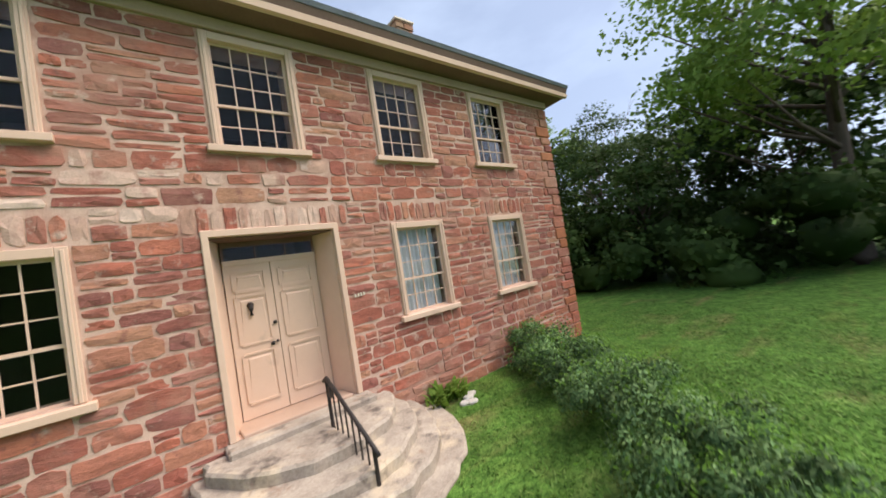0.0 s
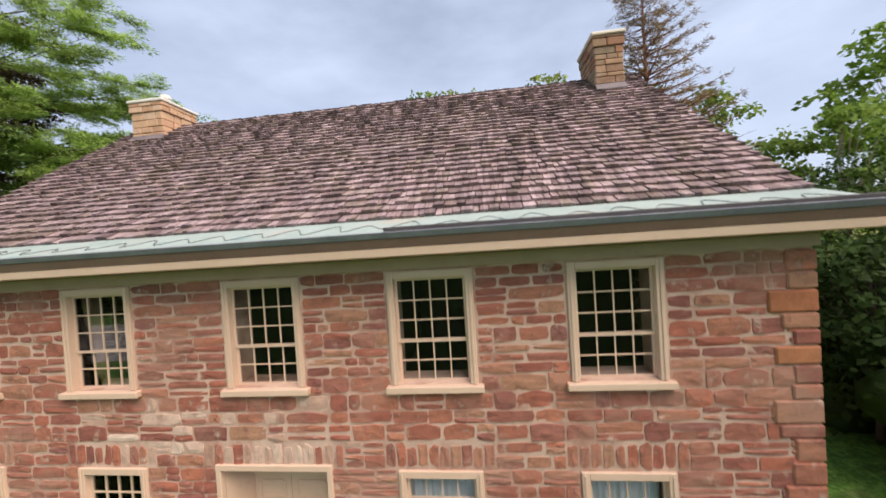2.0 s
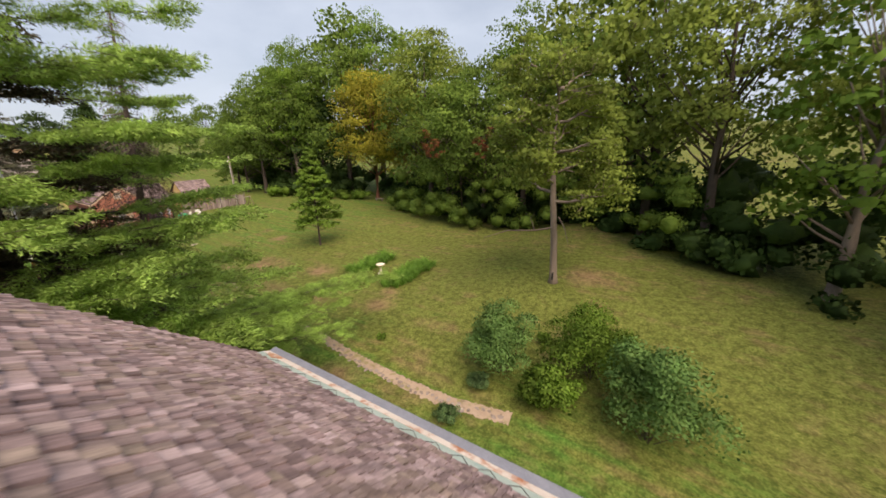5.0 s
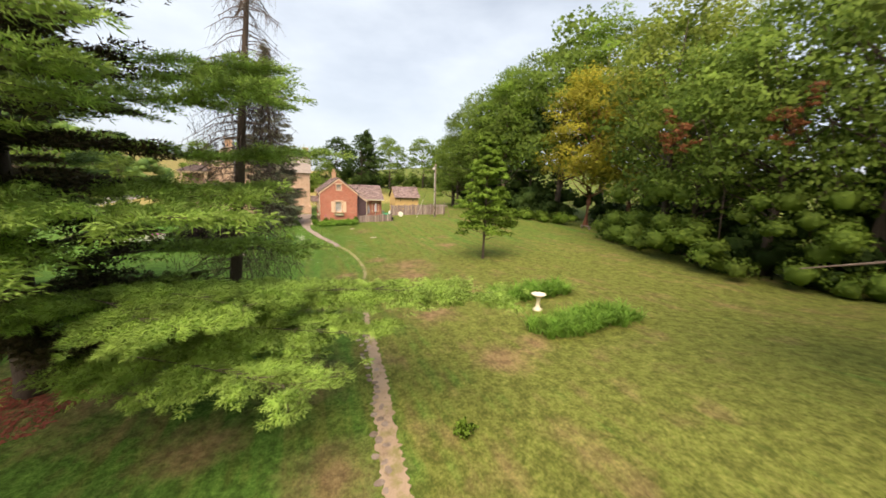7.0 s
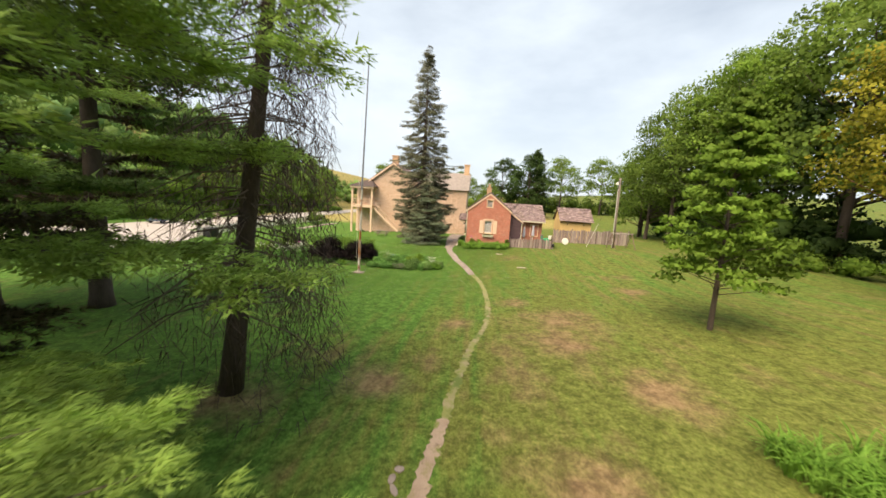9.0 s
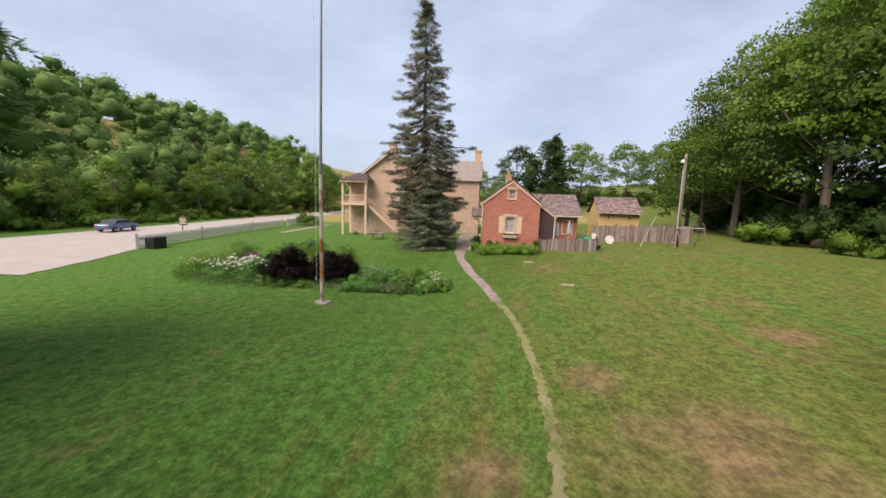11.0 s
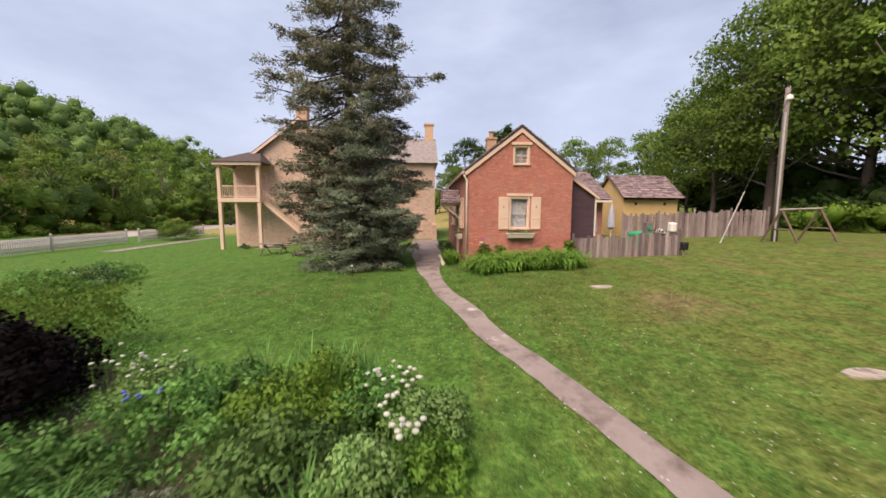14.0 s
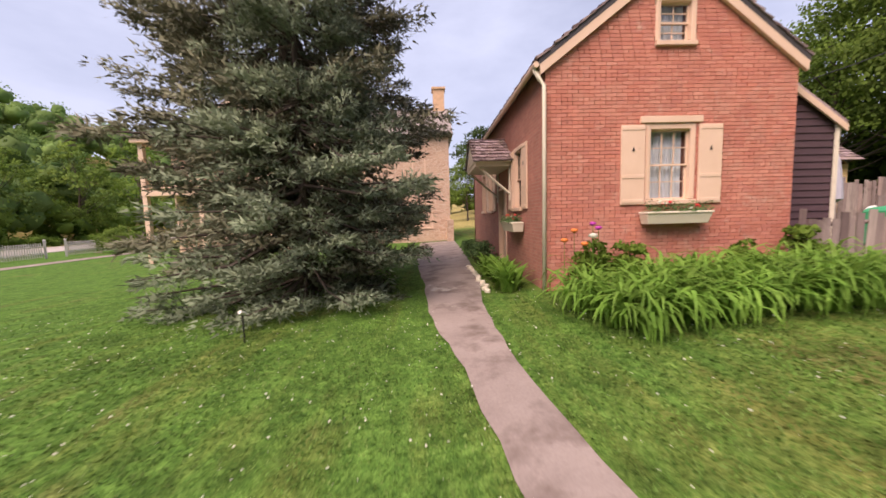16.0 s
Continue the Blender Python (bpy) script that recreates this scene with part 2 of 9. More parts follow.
# eaves shade on the frieze is put into this cream; also the worn threshold
M_FRIEZE = surface("shaded_worn_cream_paint", (0.43, 0.30, 0.225), (0.52, 0.375, 0.29), 2.0, 50.0, 0.6, 0.15, 0.003)
# brown wood of the door head; the recess shadow is put into its colour
M_SHADEDWOOD = surface("shaded_brown_wood", (0.13, 0.075, 0.055), (0.21, 0.125, 0.09), 2.0, 40.0, 0.7, 0.2, 0.003)
M_ORANGESTONE = surface("orange_sandstone", (0.7, 0.68, 0.66), (1.25, 1.2, 1.15), 5.0, 45.0, 0.9, 0.7, 0.015, pieces=[(0.46, 0.175, 0.085), (0.40, 0.145, 0.075), (0.48, 0.21, 0.11)], blotch=[((0.40, 0.16, 0.10), 1.9, 0.52, 0.70)])
M_SOFFIT = surface("brown_soffit_paint", (0.15, 0.095, 0.072), (0.21, 0.135, 0.10), 2.0, 40.0, 0.7, 0.15, 0.004)
M_CREAM = surface("cream_paint", (0.65, 0.462, 0.345), (0.73, 0.54, 0.415), 2.0, 60.0, 0.55, 0.12, 0.003, blotch=[((0.50, 0.37, 0.28), 2.3, 0.62, 0.8)])
M_PALE = surface("pale_paint", (0.66, 0.60, 0.48), (0.76, 0.70, 0.58), 3.0, 60.0, 0.5, 0.1, 0.002)
M_SHINGLE = surface("weathered_cedar", (0.40, 0.38, 0.385), (1.52, 1.49, 1.52), 8.0, 60.0, 0.9, 0.7, 0.008,
                    pieces=[(0.20, 0.145, 0.145), (0.30, 0.22, 0.22), (0.38, 0.295, 0.30), (0.21, 0.155, 0.15), (0.41, 0.325, 0.335), (0.26, 0.20, 0.175), (0.16, 0.117, 0.117), (0.33, 0.253, 0.26), (0.235, 0.19, 0.155), (0.37, 0.29, 0.295)],
                    stretch=(1.0, 0.12, 0.12), blotch=[((0.20, 0.16, 0.10), 0.55, 0.56, 0.90), ((0.13, 0.095, 0.10), 0.8, 0.62, 0.84)], streaks=((0.075, 0.052, 0.058), 6.0, 0.47, 0.70))
M_COPPER = surface("green_copper", (0.25, 0.325, 0.305), (0.37, 0.445, 0.42), 1.6, 35.0, 0.65, 0.2, 0.004, blotch=[((0.40, 0.36, 0.31), 1.3, 0.60, 0.76), ((0.19, 0.30, 0.30), 2.4, 0.58, 0.72)])
M_LEAD = surface("grey_sheet_metal", (0.17, 0.18, 0.22), (0.27, 0.28, 0.33), 3.0, 30.0, 0.5, 0.15, 0.003, metal=0.3)
M_GUARD = surface("dull_white_tube", (0.42, 0.40, 0.38), (0.55, 0.53, 0.5), 3.0, 30.0, 0.6, 0.15, 0.003)
M_DARKMETAL = surface("dark_gutter_metal", (0.05, 0.045, 0.05), (0.09, 0.08, 0.085), 3.0, 40.0, 0.5, 0.15, 0.003)
M_IRON = surface("black_wrought_iron", (0.018, 0.016, 0.017), (0.045, 0.038, 0.036), 8.0, 90.0, 0.5, 0.2, 0.002)
M_STEP = surface("worn_step_stone", (0.24, 0.20, 0.165), (0.50, 0.44, 0.37), 3.6, 34.0, 0.9, 0.9, 0.02, blotch=[((0.13, 0.11, 0.095), 2.3, 0.54, 0.66), ((0.52, 0.44, 0.33), 1.7, 0.56, 0.68), ((0.30, 0.22, 0.17), 5.0, 0.60, 0.70)])
M_GLASS = glass_of("old_window_glass")
# the dimness of unlit rooms is put into this plaster colour
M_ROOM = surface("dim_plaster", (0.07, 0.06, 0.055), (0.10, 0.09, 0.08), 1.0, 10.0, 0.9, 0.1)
M_LACE = surface("white_lace", (0.55, 0.57, 0.60), (0.80, 0.81, 0.83), 7.0, 45.0, 0.9, 0.2)
M_BRICK = surface("red_brick", (0.8, 0.78, 0.77), (1.12, 1.1, 1.08), 1.2, 60.0, 0.88, 0.4, 0.005,
                  pieces=[(0.46, 0.165, 0.12), (0.56, 0.225, 0.165), (0.50, 0.19, 0.14), (0.60, 0.26, 0.195), (0.48, 0.185, 0.145), (0.54, 0.20, 0.145)],
                  blotch=[((0.52, 0.28, 0.21), 0.9, 0.50, 0.78), ((0.56, 0.33, 0.26), 3.2, 0.58, 0.74), ((0.33, 0.13, 0.10), 1.7, 0.60, 0.76)])
M_BRICKJOINT = surface("brick_mortar", (0.36, 0.155, 0.115), (0.46, 0.225, 0.17), 3.0, 60.0, 0.95, 0.3, 0.004)
M_SHEDWALL = surface("yellow_shed_board", (0.58, 0.40, 0.17), (0.68, 0.49, 0.23), 1.5, 20.0, 0.8, 0.2)
M_PURPLE = surface("purple_brown_clapboard", (0.06, 0.036, 0.045), (0.10, 0.06, 0.07), 2.0, 30.0, 0.75, 0.25, 0.004, stretch=(0.4, 0.4, 3.0))
M_GREYWOOD = surface("silvered_fence_wood", (0.55, 0.55, 0.55), (1.2, 1.2, 1.2), 3.0, 26.0, 0.9, 0.4, 0.006,
                     pieces=[(0.24, 0.20, 0.185), (0.31, 0.27, 0.25), (0.20, 0.165, 0.155), (0.36, 0.31, 0.29), (0.27, 0.225, 0.21)], stretch=(1.0, 1.0, 0.15))
M_FENCE = surface("rough_fence_wood", (0.5, 0.5, 0.5), (1.3, 1.28, 1.26), 3.0, 26.0, 0.92, 0.6, 0.008, pieces=[(0.19, 0.145, 0.14), (0.29, 0.235, 0.225), (0.15, 0.11, 0.11), (0.38, 0.32, 0.30), (0.24, 0.185, 0.18), (0.33, 0.25, 0.235)], stretch=(1.0, 1.0, 0.12), blotch=[((0.13, 0.095, 0.09), 1.1, 0.56, 0.72)])
M_BROWNWOOD = surface("old_brown_wood", (0.10, 0.07, 0.05), (0.19, 0.135, 0.10), 3.0, 30.0, 0.85, 0.4, 0.006, stretch=(1, 1, 0.3))
M_POLEWOOD = surface("grey_pole_wood", (0.17, 0.135, 0.12), (0.29, 0.245, 0.215), 2.0, 30.0, 0.9, 0.4, 0.006, stretch=(1, 1, 0.1))
M_WHITE = surface("white_paint", (0.70, 0.68, 0.63), (0.80, 0.78, 0.74), 3.0, 40.0, 0.55, 0.12, 0.003, blotch=[((0.55, 0.5, 0.44), 2.0, 0.62, 0.8)])
M_CONCRETE = surface("path_concrete", (0.20, 0.16, 0.145), (0.33, 0.275, 0.25), 1.4, 45.0, 0.92, 0.5, 0.008, blotch=[((0.15, 0.115, 0.10), 1.6, 0.50, 0.66), ((0.44, 0.40, 0.36), 0.9, 0.62, 0.68), ((0.12, 0.11, 0.06), 4.0, 0.66, 0.74)])
M_STONYEARTH = surface("stony_earth", (0.27, 0.195, 0.145), (0.42, 0.325, 0.255), 2.2, 34.0, 0.95, 0.7, 0.02, blotch=[((0.22, 0.20, 0.09), 2.6, 0.52, 0.66), ((0.16, 0.12, 0.085), 3.4, 0.58, 0.70)])
M_EARTH = surface("trodden_earth", (0.19, 0.165, 0.09), (0.31, 0.27, 0.165), 1.8, 30.0, 0.95, 0.6, 0.02, blotch=[((0.20, 0.215, 0.07), 2.6, 0.40, 0.56), ((0.10, 0.14, 0.035), 1.3, 0.52, 0.64)])
M_ASPHALT = surface("pale_worn_asphalt", (0.33, 0.295, 0.275), (0.42, 0.385, 0.36), 0.5, 30.0, 0.9, 0.3, 0.005)
M_BARK = surface("dark_bark", (0.05, 0.038, 0.032), (0.12, 0.092, 0.078), 3.0, 22.0, 0.95, 0.8, 0.03, stretch=(1, 1, 0.25))
M_PALEBARK = surface("grey_bark", (0.15, 0.115, 0.095), (0.29, 0.235, 0.20), 3.0, 22.0, 0.95, 0.8, 0.03, stretch=(1, 1, 0.2))
M_REDBARK = surface("red_brown_bark", (0.15, 0.065, 0.04), (0.27, 0.12, 0.075), 3.0, 22.0, 0.95, 0.8, 0.03, stretch=(1, 1, 0.25))
M_DEADWOOD = surface("dry_twigs", (0.10, 0.075, 0.065), (0.18, 0.14, 0.125), 3.0, 22.0, 0.95, 0.5, 0.02)
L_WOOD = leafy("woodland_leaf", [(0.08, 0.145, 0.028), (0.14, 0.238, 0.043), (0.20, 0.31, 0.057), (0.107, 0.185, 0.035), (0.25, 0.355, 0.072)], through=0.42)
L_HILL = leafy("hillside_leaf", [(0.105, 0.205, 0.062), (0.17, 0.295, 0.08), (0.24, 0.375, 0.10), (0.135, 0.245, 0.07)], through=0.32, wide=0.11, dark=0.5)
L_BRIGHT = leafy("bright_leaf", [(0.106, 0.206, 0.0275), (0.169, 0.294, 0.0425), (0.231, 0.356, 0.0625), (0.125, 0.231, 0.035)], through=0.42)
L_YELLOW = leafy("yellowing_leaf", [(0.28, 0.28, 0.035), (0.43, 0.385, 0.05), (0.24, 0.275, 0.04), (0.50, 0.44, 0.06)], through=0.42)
# dark leaf; under the wood's edge it carries shade in its colour
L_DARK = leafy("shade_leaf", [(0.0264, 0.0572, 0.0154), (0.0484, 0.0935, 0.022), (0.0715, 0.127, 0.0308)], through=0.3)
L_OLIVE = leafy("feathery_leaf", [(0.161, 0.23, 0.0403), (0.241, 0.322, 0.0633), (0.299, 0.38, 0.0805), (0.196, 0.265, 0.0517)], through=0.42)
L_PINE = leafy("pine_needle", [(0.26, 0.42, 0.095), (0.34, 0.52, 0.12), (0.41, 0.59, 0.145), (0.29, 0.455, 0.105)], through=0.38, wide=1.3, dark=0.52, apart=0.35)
# darker copy of pine_needle; shade in the rear pines is put into its colour
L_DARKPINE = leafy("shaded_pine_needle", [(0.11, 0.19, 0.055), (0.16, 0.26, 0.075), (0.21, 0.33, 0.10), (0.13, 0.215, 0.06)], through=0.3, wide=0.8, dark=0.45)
# brownish inner needles; the shade inside the crown is put into their colour
L_INNERPINE = leafy("shaded_inner_needle", [(0.085, 0.09, 0.045), (0.12, 0.11, 0.06), (0.14, 0.085, 0.06), (0.075, 0.08, 0.045)], through=0.25)
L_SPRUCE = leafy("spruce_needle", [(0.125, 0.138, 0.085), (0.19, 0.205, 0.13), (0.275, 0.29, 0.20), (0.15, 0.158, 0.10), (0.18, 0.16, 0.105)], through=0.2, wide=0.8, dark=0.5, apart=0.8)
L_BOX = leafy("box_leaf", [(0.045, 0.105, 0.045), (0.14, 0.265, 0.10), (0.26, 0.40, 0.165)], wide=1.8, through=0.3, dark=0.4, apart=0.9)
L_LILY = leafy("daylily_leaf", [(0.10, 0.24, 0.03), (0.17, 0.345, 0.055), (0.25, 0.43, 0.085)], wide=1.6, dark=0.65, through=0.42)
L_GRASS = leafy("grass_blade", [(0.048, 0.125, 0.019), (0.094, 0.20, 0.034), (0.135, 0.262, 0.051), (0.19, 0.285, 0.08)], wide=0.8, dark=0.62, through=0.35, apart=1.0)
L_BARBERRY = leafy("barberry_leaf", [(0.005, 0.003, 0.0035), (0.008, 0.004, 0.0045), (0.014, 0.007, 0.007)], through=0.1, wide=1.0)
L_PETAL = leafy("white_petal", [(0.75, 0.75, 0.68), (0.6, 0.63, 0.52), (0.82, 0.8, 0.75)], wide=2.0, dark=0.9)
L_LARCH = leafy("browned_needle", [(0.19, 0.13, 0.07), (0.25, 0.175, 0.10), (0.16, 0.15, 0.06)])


def plain(name, colour, rough=0.6, metal=0.0):
    return surface(name, tuple(0.86 * c for c in colour), tuple(min(1, 1.1 * c) for c in colour), 5.0, 50.0, rough, 0.1, 0.002, metal=metal)


M_BLACK = plain("black_paint", (0.02, 0.02, 0.022), 0.4)
M_RED = plain("geranium_red", (0.55, 0.03, 0.03))
M_GREENCLOTH = plain("green_tarp", (0.03, 0.30, 0.14))
M_CLOTH = plain("faded_parasol_cloth", (0.42, 0.42, 0.49), 0.9)
M_MAGENTA = plain("magenta_petal", (0.45, 0.05, 0.35))
M_BLUEPETAL = plain("blue_petal", (0.12, 0.15, 0.6))
M_ORANGE = plain("orange_petal", (0.7, 0.2, 0.05))
M_CARPAINT = plain("blue_car_paint", (0.16, 0.22, 0.33), 0.25, 0.5)
M_TYRE = plain("tyre_rubber", (0.02, 0.02, 0.02), 0.8)
M_RUST = surface("rusty_white_paint", (0.50, 0.46, 0.42), (0.62, 0.58, 0.54), 3.0, 40.0, 0.6, 0.15, 0.003, stretch=(1, 1, 0.25), blotch=[((0.30, 0.12, 0.05), 1.1, 0.48, 0.60)])


# ---- ground ----
def ease(a, b, v):
    u = min(1.0, max(0.0, (v - a) / (b - a)))
    return u * u * (3 - 2 * u)


def ground_z(x, y):
    z = 0.05 + 0.055 * max(0.0, y - 14) * ease(12, 20, y) * (1 - 0.4 * ease(30, 60, y)) - 0.05 * ease(14, 0, y)
    z += 0.6 * ease(-40, -54, x) * ease(-2, 12, y)
    z += 1.1 * ease(20, 30, y) * ease(-16, -6, x)
    z += 0.12 * ease(7, 4, x) * ease(-9, -6, x) * ease(-7, -3, y) * ease(3, 0, y)
    z += 26.0 * ease(-36, -100, y) * ease(40, -40, x)
    z += 0.07 * max(0.0, -x - 95) * ease(0, 30, y) * ease(600, 250, -x)
    z += 5.0 * ease(60, 140, y)
    return z


def lay(x, y, up=0.0):
    return (x, y, ground_z(x, y) + up)


def grass_ground():
    """Lawn: greener to the south of the path, dry and olive to the north and east, with bare brown spots."""
    m, nodes, links = tree_of("lawn")
    bsdf = nodes["Principled BSDF"]
    where = nodes.new("ShaderNodeNewGeometry").outputs["Position"]
    split = nodes.new("ShaderNodeSeparateXYZ")
    links.new(where, split.inputs[0])
    wide = noise_at(nodes, links, where, 0.16, 5, 0.62)
    mid = noise_at(nodes, links, where, 0.9, 5, 0.68)
    fine = sum_of(nodes, links, sum_of(nodes, links, noise_at(nodes, links, where, 9.0, 4, 0.75), 0.6, "MULTIPLY"), sum_of(nodes, links, noise_at(nodes, links, where, 55.0, 2, 0.6), 0.4, "MULTIPLY"))
    green = ramp_of(nodes, links, fine, [(0.38, (0.032, 0.080, 0.015)), (0.5, (0.068, 0.152, 0.026)), (0.62, (0.122, 0.234, 0.048))])
    dry = ramp_of(nodes, links, fine, [(0.38, (0.058, 0.078, 0.015)), (0.5, (0.118, 0.140, 0.033)), (0.62, (0.20, 0.215, 0.062))])
    bare = ramp_of(nodes, links, fine, [(0.35, (0.15, 0.092, 0.052)), (0.65, (0.30, 0.20, 0.12))])
    side = nodes.new("ShaderNodeMapRange")
    side.inputs["From Min"].default_value, side.inputs["From Max"].default_value = 13.0, 22.0
    links.new(sum_of(nodes, links, split.outputs["Y"], sum_of(nodes, links, sum_of(nodes, links, wide, 0.5, "SUBTRACT"), 16.0, "MULTIPLY")), side.inputs["Value"])
    streak = noise_at(nodes, links, where, 1.0, 4, 0.6, (0.09, 1.7, 1.0))
    dryness = sum_of(nodes, links, sum_of(nodes, links, sum_of(nodes, links, streak, 0.5, "SUBTRACT"), 1.3, "MULTIPLY"), sum_of(nodes, links, sum_of(nodes, links, side.outputs[0], 0.40, "MULTIPLY"), sum_of(nodes, links, mid, 0.7, "MULTIPLY")))
    east = nodes.new("ShaderNodeMapRange")
    east.inputs["From Min"].default_value, east.inputs["From Max"].default_value = -38.0, -24.0
    links.new(split.outputs["X"], east.inputs["Value"])
    dryness = sum_of(nodes, links, dryness, sum_of(nodes, links, sum_of(nodes, links, east.outputs[0], side.outputs[0], "MULTIPLY"), 0.30, "MULTIPLY"))
    colour = mix_of(nodes, links, ramp_of(nodes, links, dryness, [(0.42, 0.0), (0.85, 1.0)]), green, dry)
    patch = noise_at(nodes, links, where, 0.75, 3, 0.5)
    worn = sum_of(nodes, links, sum_of(nodes, links, patch, 0.42, "MULTIPLY"), sum_of(nodes, links, wide, 0.36, "MULTIPLY"))
    worn = sum_of(nodes, links, worn, sum_of(nodes, links, streak, 0.32, "MULTIPLY"))
    worn = sum_of(nodes, links, worn, sum_of(nodes, links, side.outputs[0], 0.03, "MULTIPLY"))
    worn = sum_of(nodes, links, worn, sum_of(nodes, links, east.outputs[0], 0.018, "MULTIPLY"))
    colour = mix_of(nodes, links, ramp_of(nodes, links, worn, [(0.615, 0.0), (0.74, 0.55)]), colour, bare)
    for x, y, r in ((-30.6, 23.6, 2.6), (-33.6, 21.6, 1.2), (-29.9, 18.7, 0.9), (-28.0, 22.6, 2.0), (-24.4, 25.1, 1.8), (-20.5, 21.6, 1.7), (-15.2, 22.8, 1.5), (-16.8, 15.6, 2.0), (-12.0, 16.3, 1.5), (-14.2, 13.0, 1.4), (-24.2, 16.4, 1.5), (-48.3, 22.7, 1.7), (-3.0, 31.4, 2.4), (-15.7, 24.6, 1.0), (-8.8, 14.8, 1.2), (-37.5, 29.4, 1.4), (-18.6, 8.2, 4.2), (-22.5, 12.8, 1.6)):
        d = nodes.new("ShaderNodeVectorMath")
        d.operation = "DISTANCE"
        flat = nodes.new("ShaderNodeCombineXYZ")
        links.new(split.outputs["X"], flat.inputs["X"])
        links.new(split.outputs["Y"], flat.inputs["Y"])
        links.new(flat.outputs[0], d.inputs[0])
        d.inputs[1].default_value = (x, y, 0)
        reach = sum_of(nodes, links, sum_of(nodes, links, d.outputs["Value"], 1.0 / r, "MULTIPLY"), sum_of(nodes, links, mid, 1.9, "MULTIPLY"))
        spot = ramp_of(nodes, links, sum_of(nodes, links, reach, 0.5, "MULTIPLY"), [(0.55, 0.8), (0.95, 0.0)])
        colour = mix_of(nodes, links, spot, colour, bare)
    field = nodes.new("ShaderNodeMapRange")
    field.inputs["From Min"].default_value, field.inputs["From Max"].default_value = -88.0, -98.0
    links.new(split.outputs["X"], field.inputs["Value"])
    straw = ramp_of(nodes, links, fine, [(0.35, (0.22, 0.19, 0.065)), (0.65, (0.36, 0.30, 0.12))])
    wood_side = nodes.new("ShaderNodeMapRange")
    wood_side.inputs["From Min"].default_value, wood_side.inputs["From Max"].default_value = 44.0, 38.0
    links.new(split.outputs["Y"], wood_side.inputs["Value"])
    colour = mix_of(nodes, links, sum_of(nodes, links, field.outputs[0], wood_side.outputs[0], "MULTIPLY"), colour, straw)
    tuft = ramp_of(nodes, links, noise_at(nodes, links, where, 2.6, 6, 0.72), [(0.38, 0.66), (0.64, 1.30)])
    colour = mix_of(nodes, links, 1.0, colour, tuft, "MULTIPLY")
    links.new(colour, bsdf.inputs["Base Color"])
    bsdf.inputs["Roughness"].default_value = 0.95
    bsdf.inputs["Specular IOR Level"].default_value = 0.1
    bp = nodes.new("ShaderNodeBump")
    bp.inputs["Strength"].default_value, bp.inputs["Distance"].default_value = 0.7, 0.05
    links.new(sum_of(nodes, links, fine, mid), bp.inputs["Height"])
    links.new(bp.outputs[0], bsdf.inputs["Normal"])
    return m


M_LAWN = grass_ground()


def spread(lo, hi, a, b, step):
    far = [25, 60, 120, 250, 500, 900]
    return [lo - f for f in far[::-1]] + list(np.arange(lo, hi + step, step)) + [hi + f for f in far]


gx, gy = spread(-125, 45, 0, 0, 1.25), spread(-100, 80, 0, 0, 1.25)
gv = [(x, y, ground_z(x, y)) for y in gy for x in gx]
nx = len(gx)
gf = [(j * nx + i, j * nx + i + 1, (j + 1) * nx + i + 1, (j + 1) * nx + i) for j in range(len(gy) - 1) for i in range(nx - 1)]
ground = part("ground", fast_mesh("ground", gv, gf, M_LAWN, True), None)
tagged(ground, "mown green lawn with dry brown patches", "ground", kind="structure")


def strip(name, line, widths, material, up=0.015, ragged=0.0, step=0.35, thick=0.03, seed=3):
    """A ribbon of paving on the ground along a line of places."""
    rng = random.Random(seed)
    pts = [Vector((p[0], p[1], 0)) for p in line]
    dense = []
    for k in range(len(pts) - 1):
        p0, p1, p2, p3 = pts[max(k - 1, 0)], pts[k], pts[k + 1], pts[min(k + 2, len(pts) - 1)]
        n = max(2, int((p2 - p1).length / step))
        for i in range(n):
            t = i / n
            q = 0.5 * ((2 * p1) + (p2 - p0) * t + (2 * p0 - 5 * p1 + 4 * p2 - p3) * t * t + (3 * p1 - p0 - 3 * p2 + p3) * t ** 3)
            dense.append((q, widths[k] * (1 - t) + widths[k + 1] * t))
    dense.append((pts[-1], widths[-1]))
    v, f = [], []
    for i, (q, w) in enumerate(dense):
        d = (dense[min(i + 1, len(dense) - 1)][0] - dense[max(i - 1, 0)][0]).normalized()
        side = Vector((-d.y, d.x, 0))
        for s in (-1, -0.45, 0.1, 0.55, 1):
            j = rng.uniform(-ragged, ragged) if abs(s) == 1 else 0.0
            p = q + side * (s * w / 2 + j)
            v.append(lay(p.x, p.y, up if abs(s) < 1 else up - 0.012))
        if i:
            a = 5 * i
            f += [(a - 5 + c, a - 4 + c, a + 1 + c, a + c) for c in range(4)]
    return part(name, fast_mesh(name, v, f, material, True), None)


tagged(strip("dirt_path", [(-3.2, 17.9), (-6.8, 17.4), (-11.5, 17.6), (-16, 18.15), (-20.4, 18.5), (-22.4, 18.74)],
             [0.7, 0.7, 0.62, 0.44, 0.34, 0.2], M_STONYEARTH, 0.026, 0.075, 0.1), "stony pinkish earth path behind the house", "path", kind="structure")
tagged(strip("dirt_path", [(-21.0, 18.58), (-26.6, 19.25), (-30.5, 20.05), (-35.4, 20.06), (-39.0, 19.7), (-42.0, 19.05)],
             [0.28, 0.26, 0.24, 0.26, 0.30, 0.36], M_EARTH, 0.02, 0.075, 0.1), "narrow trodden earth path across the lawn", "path", kind="structure")
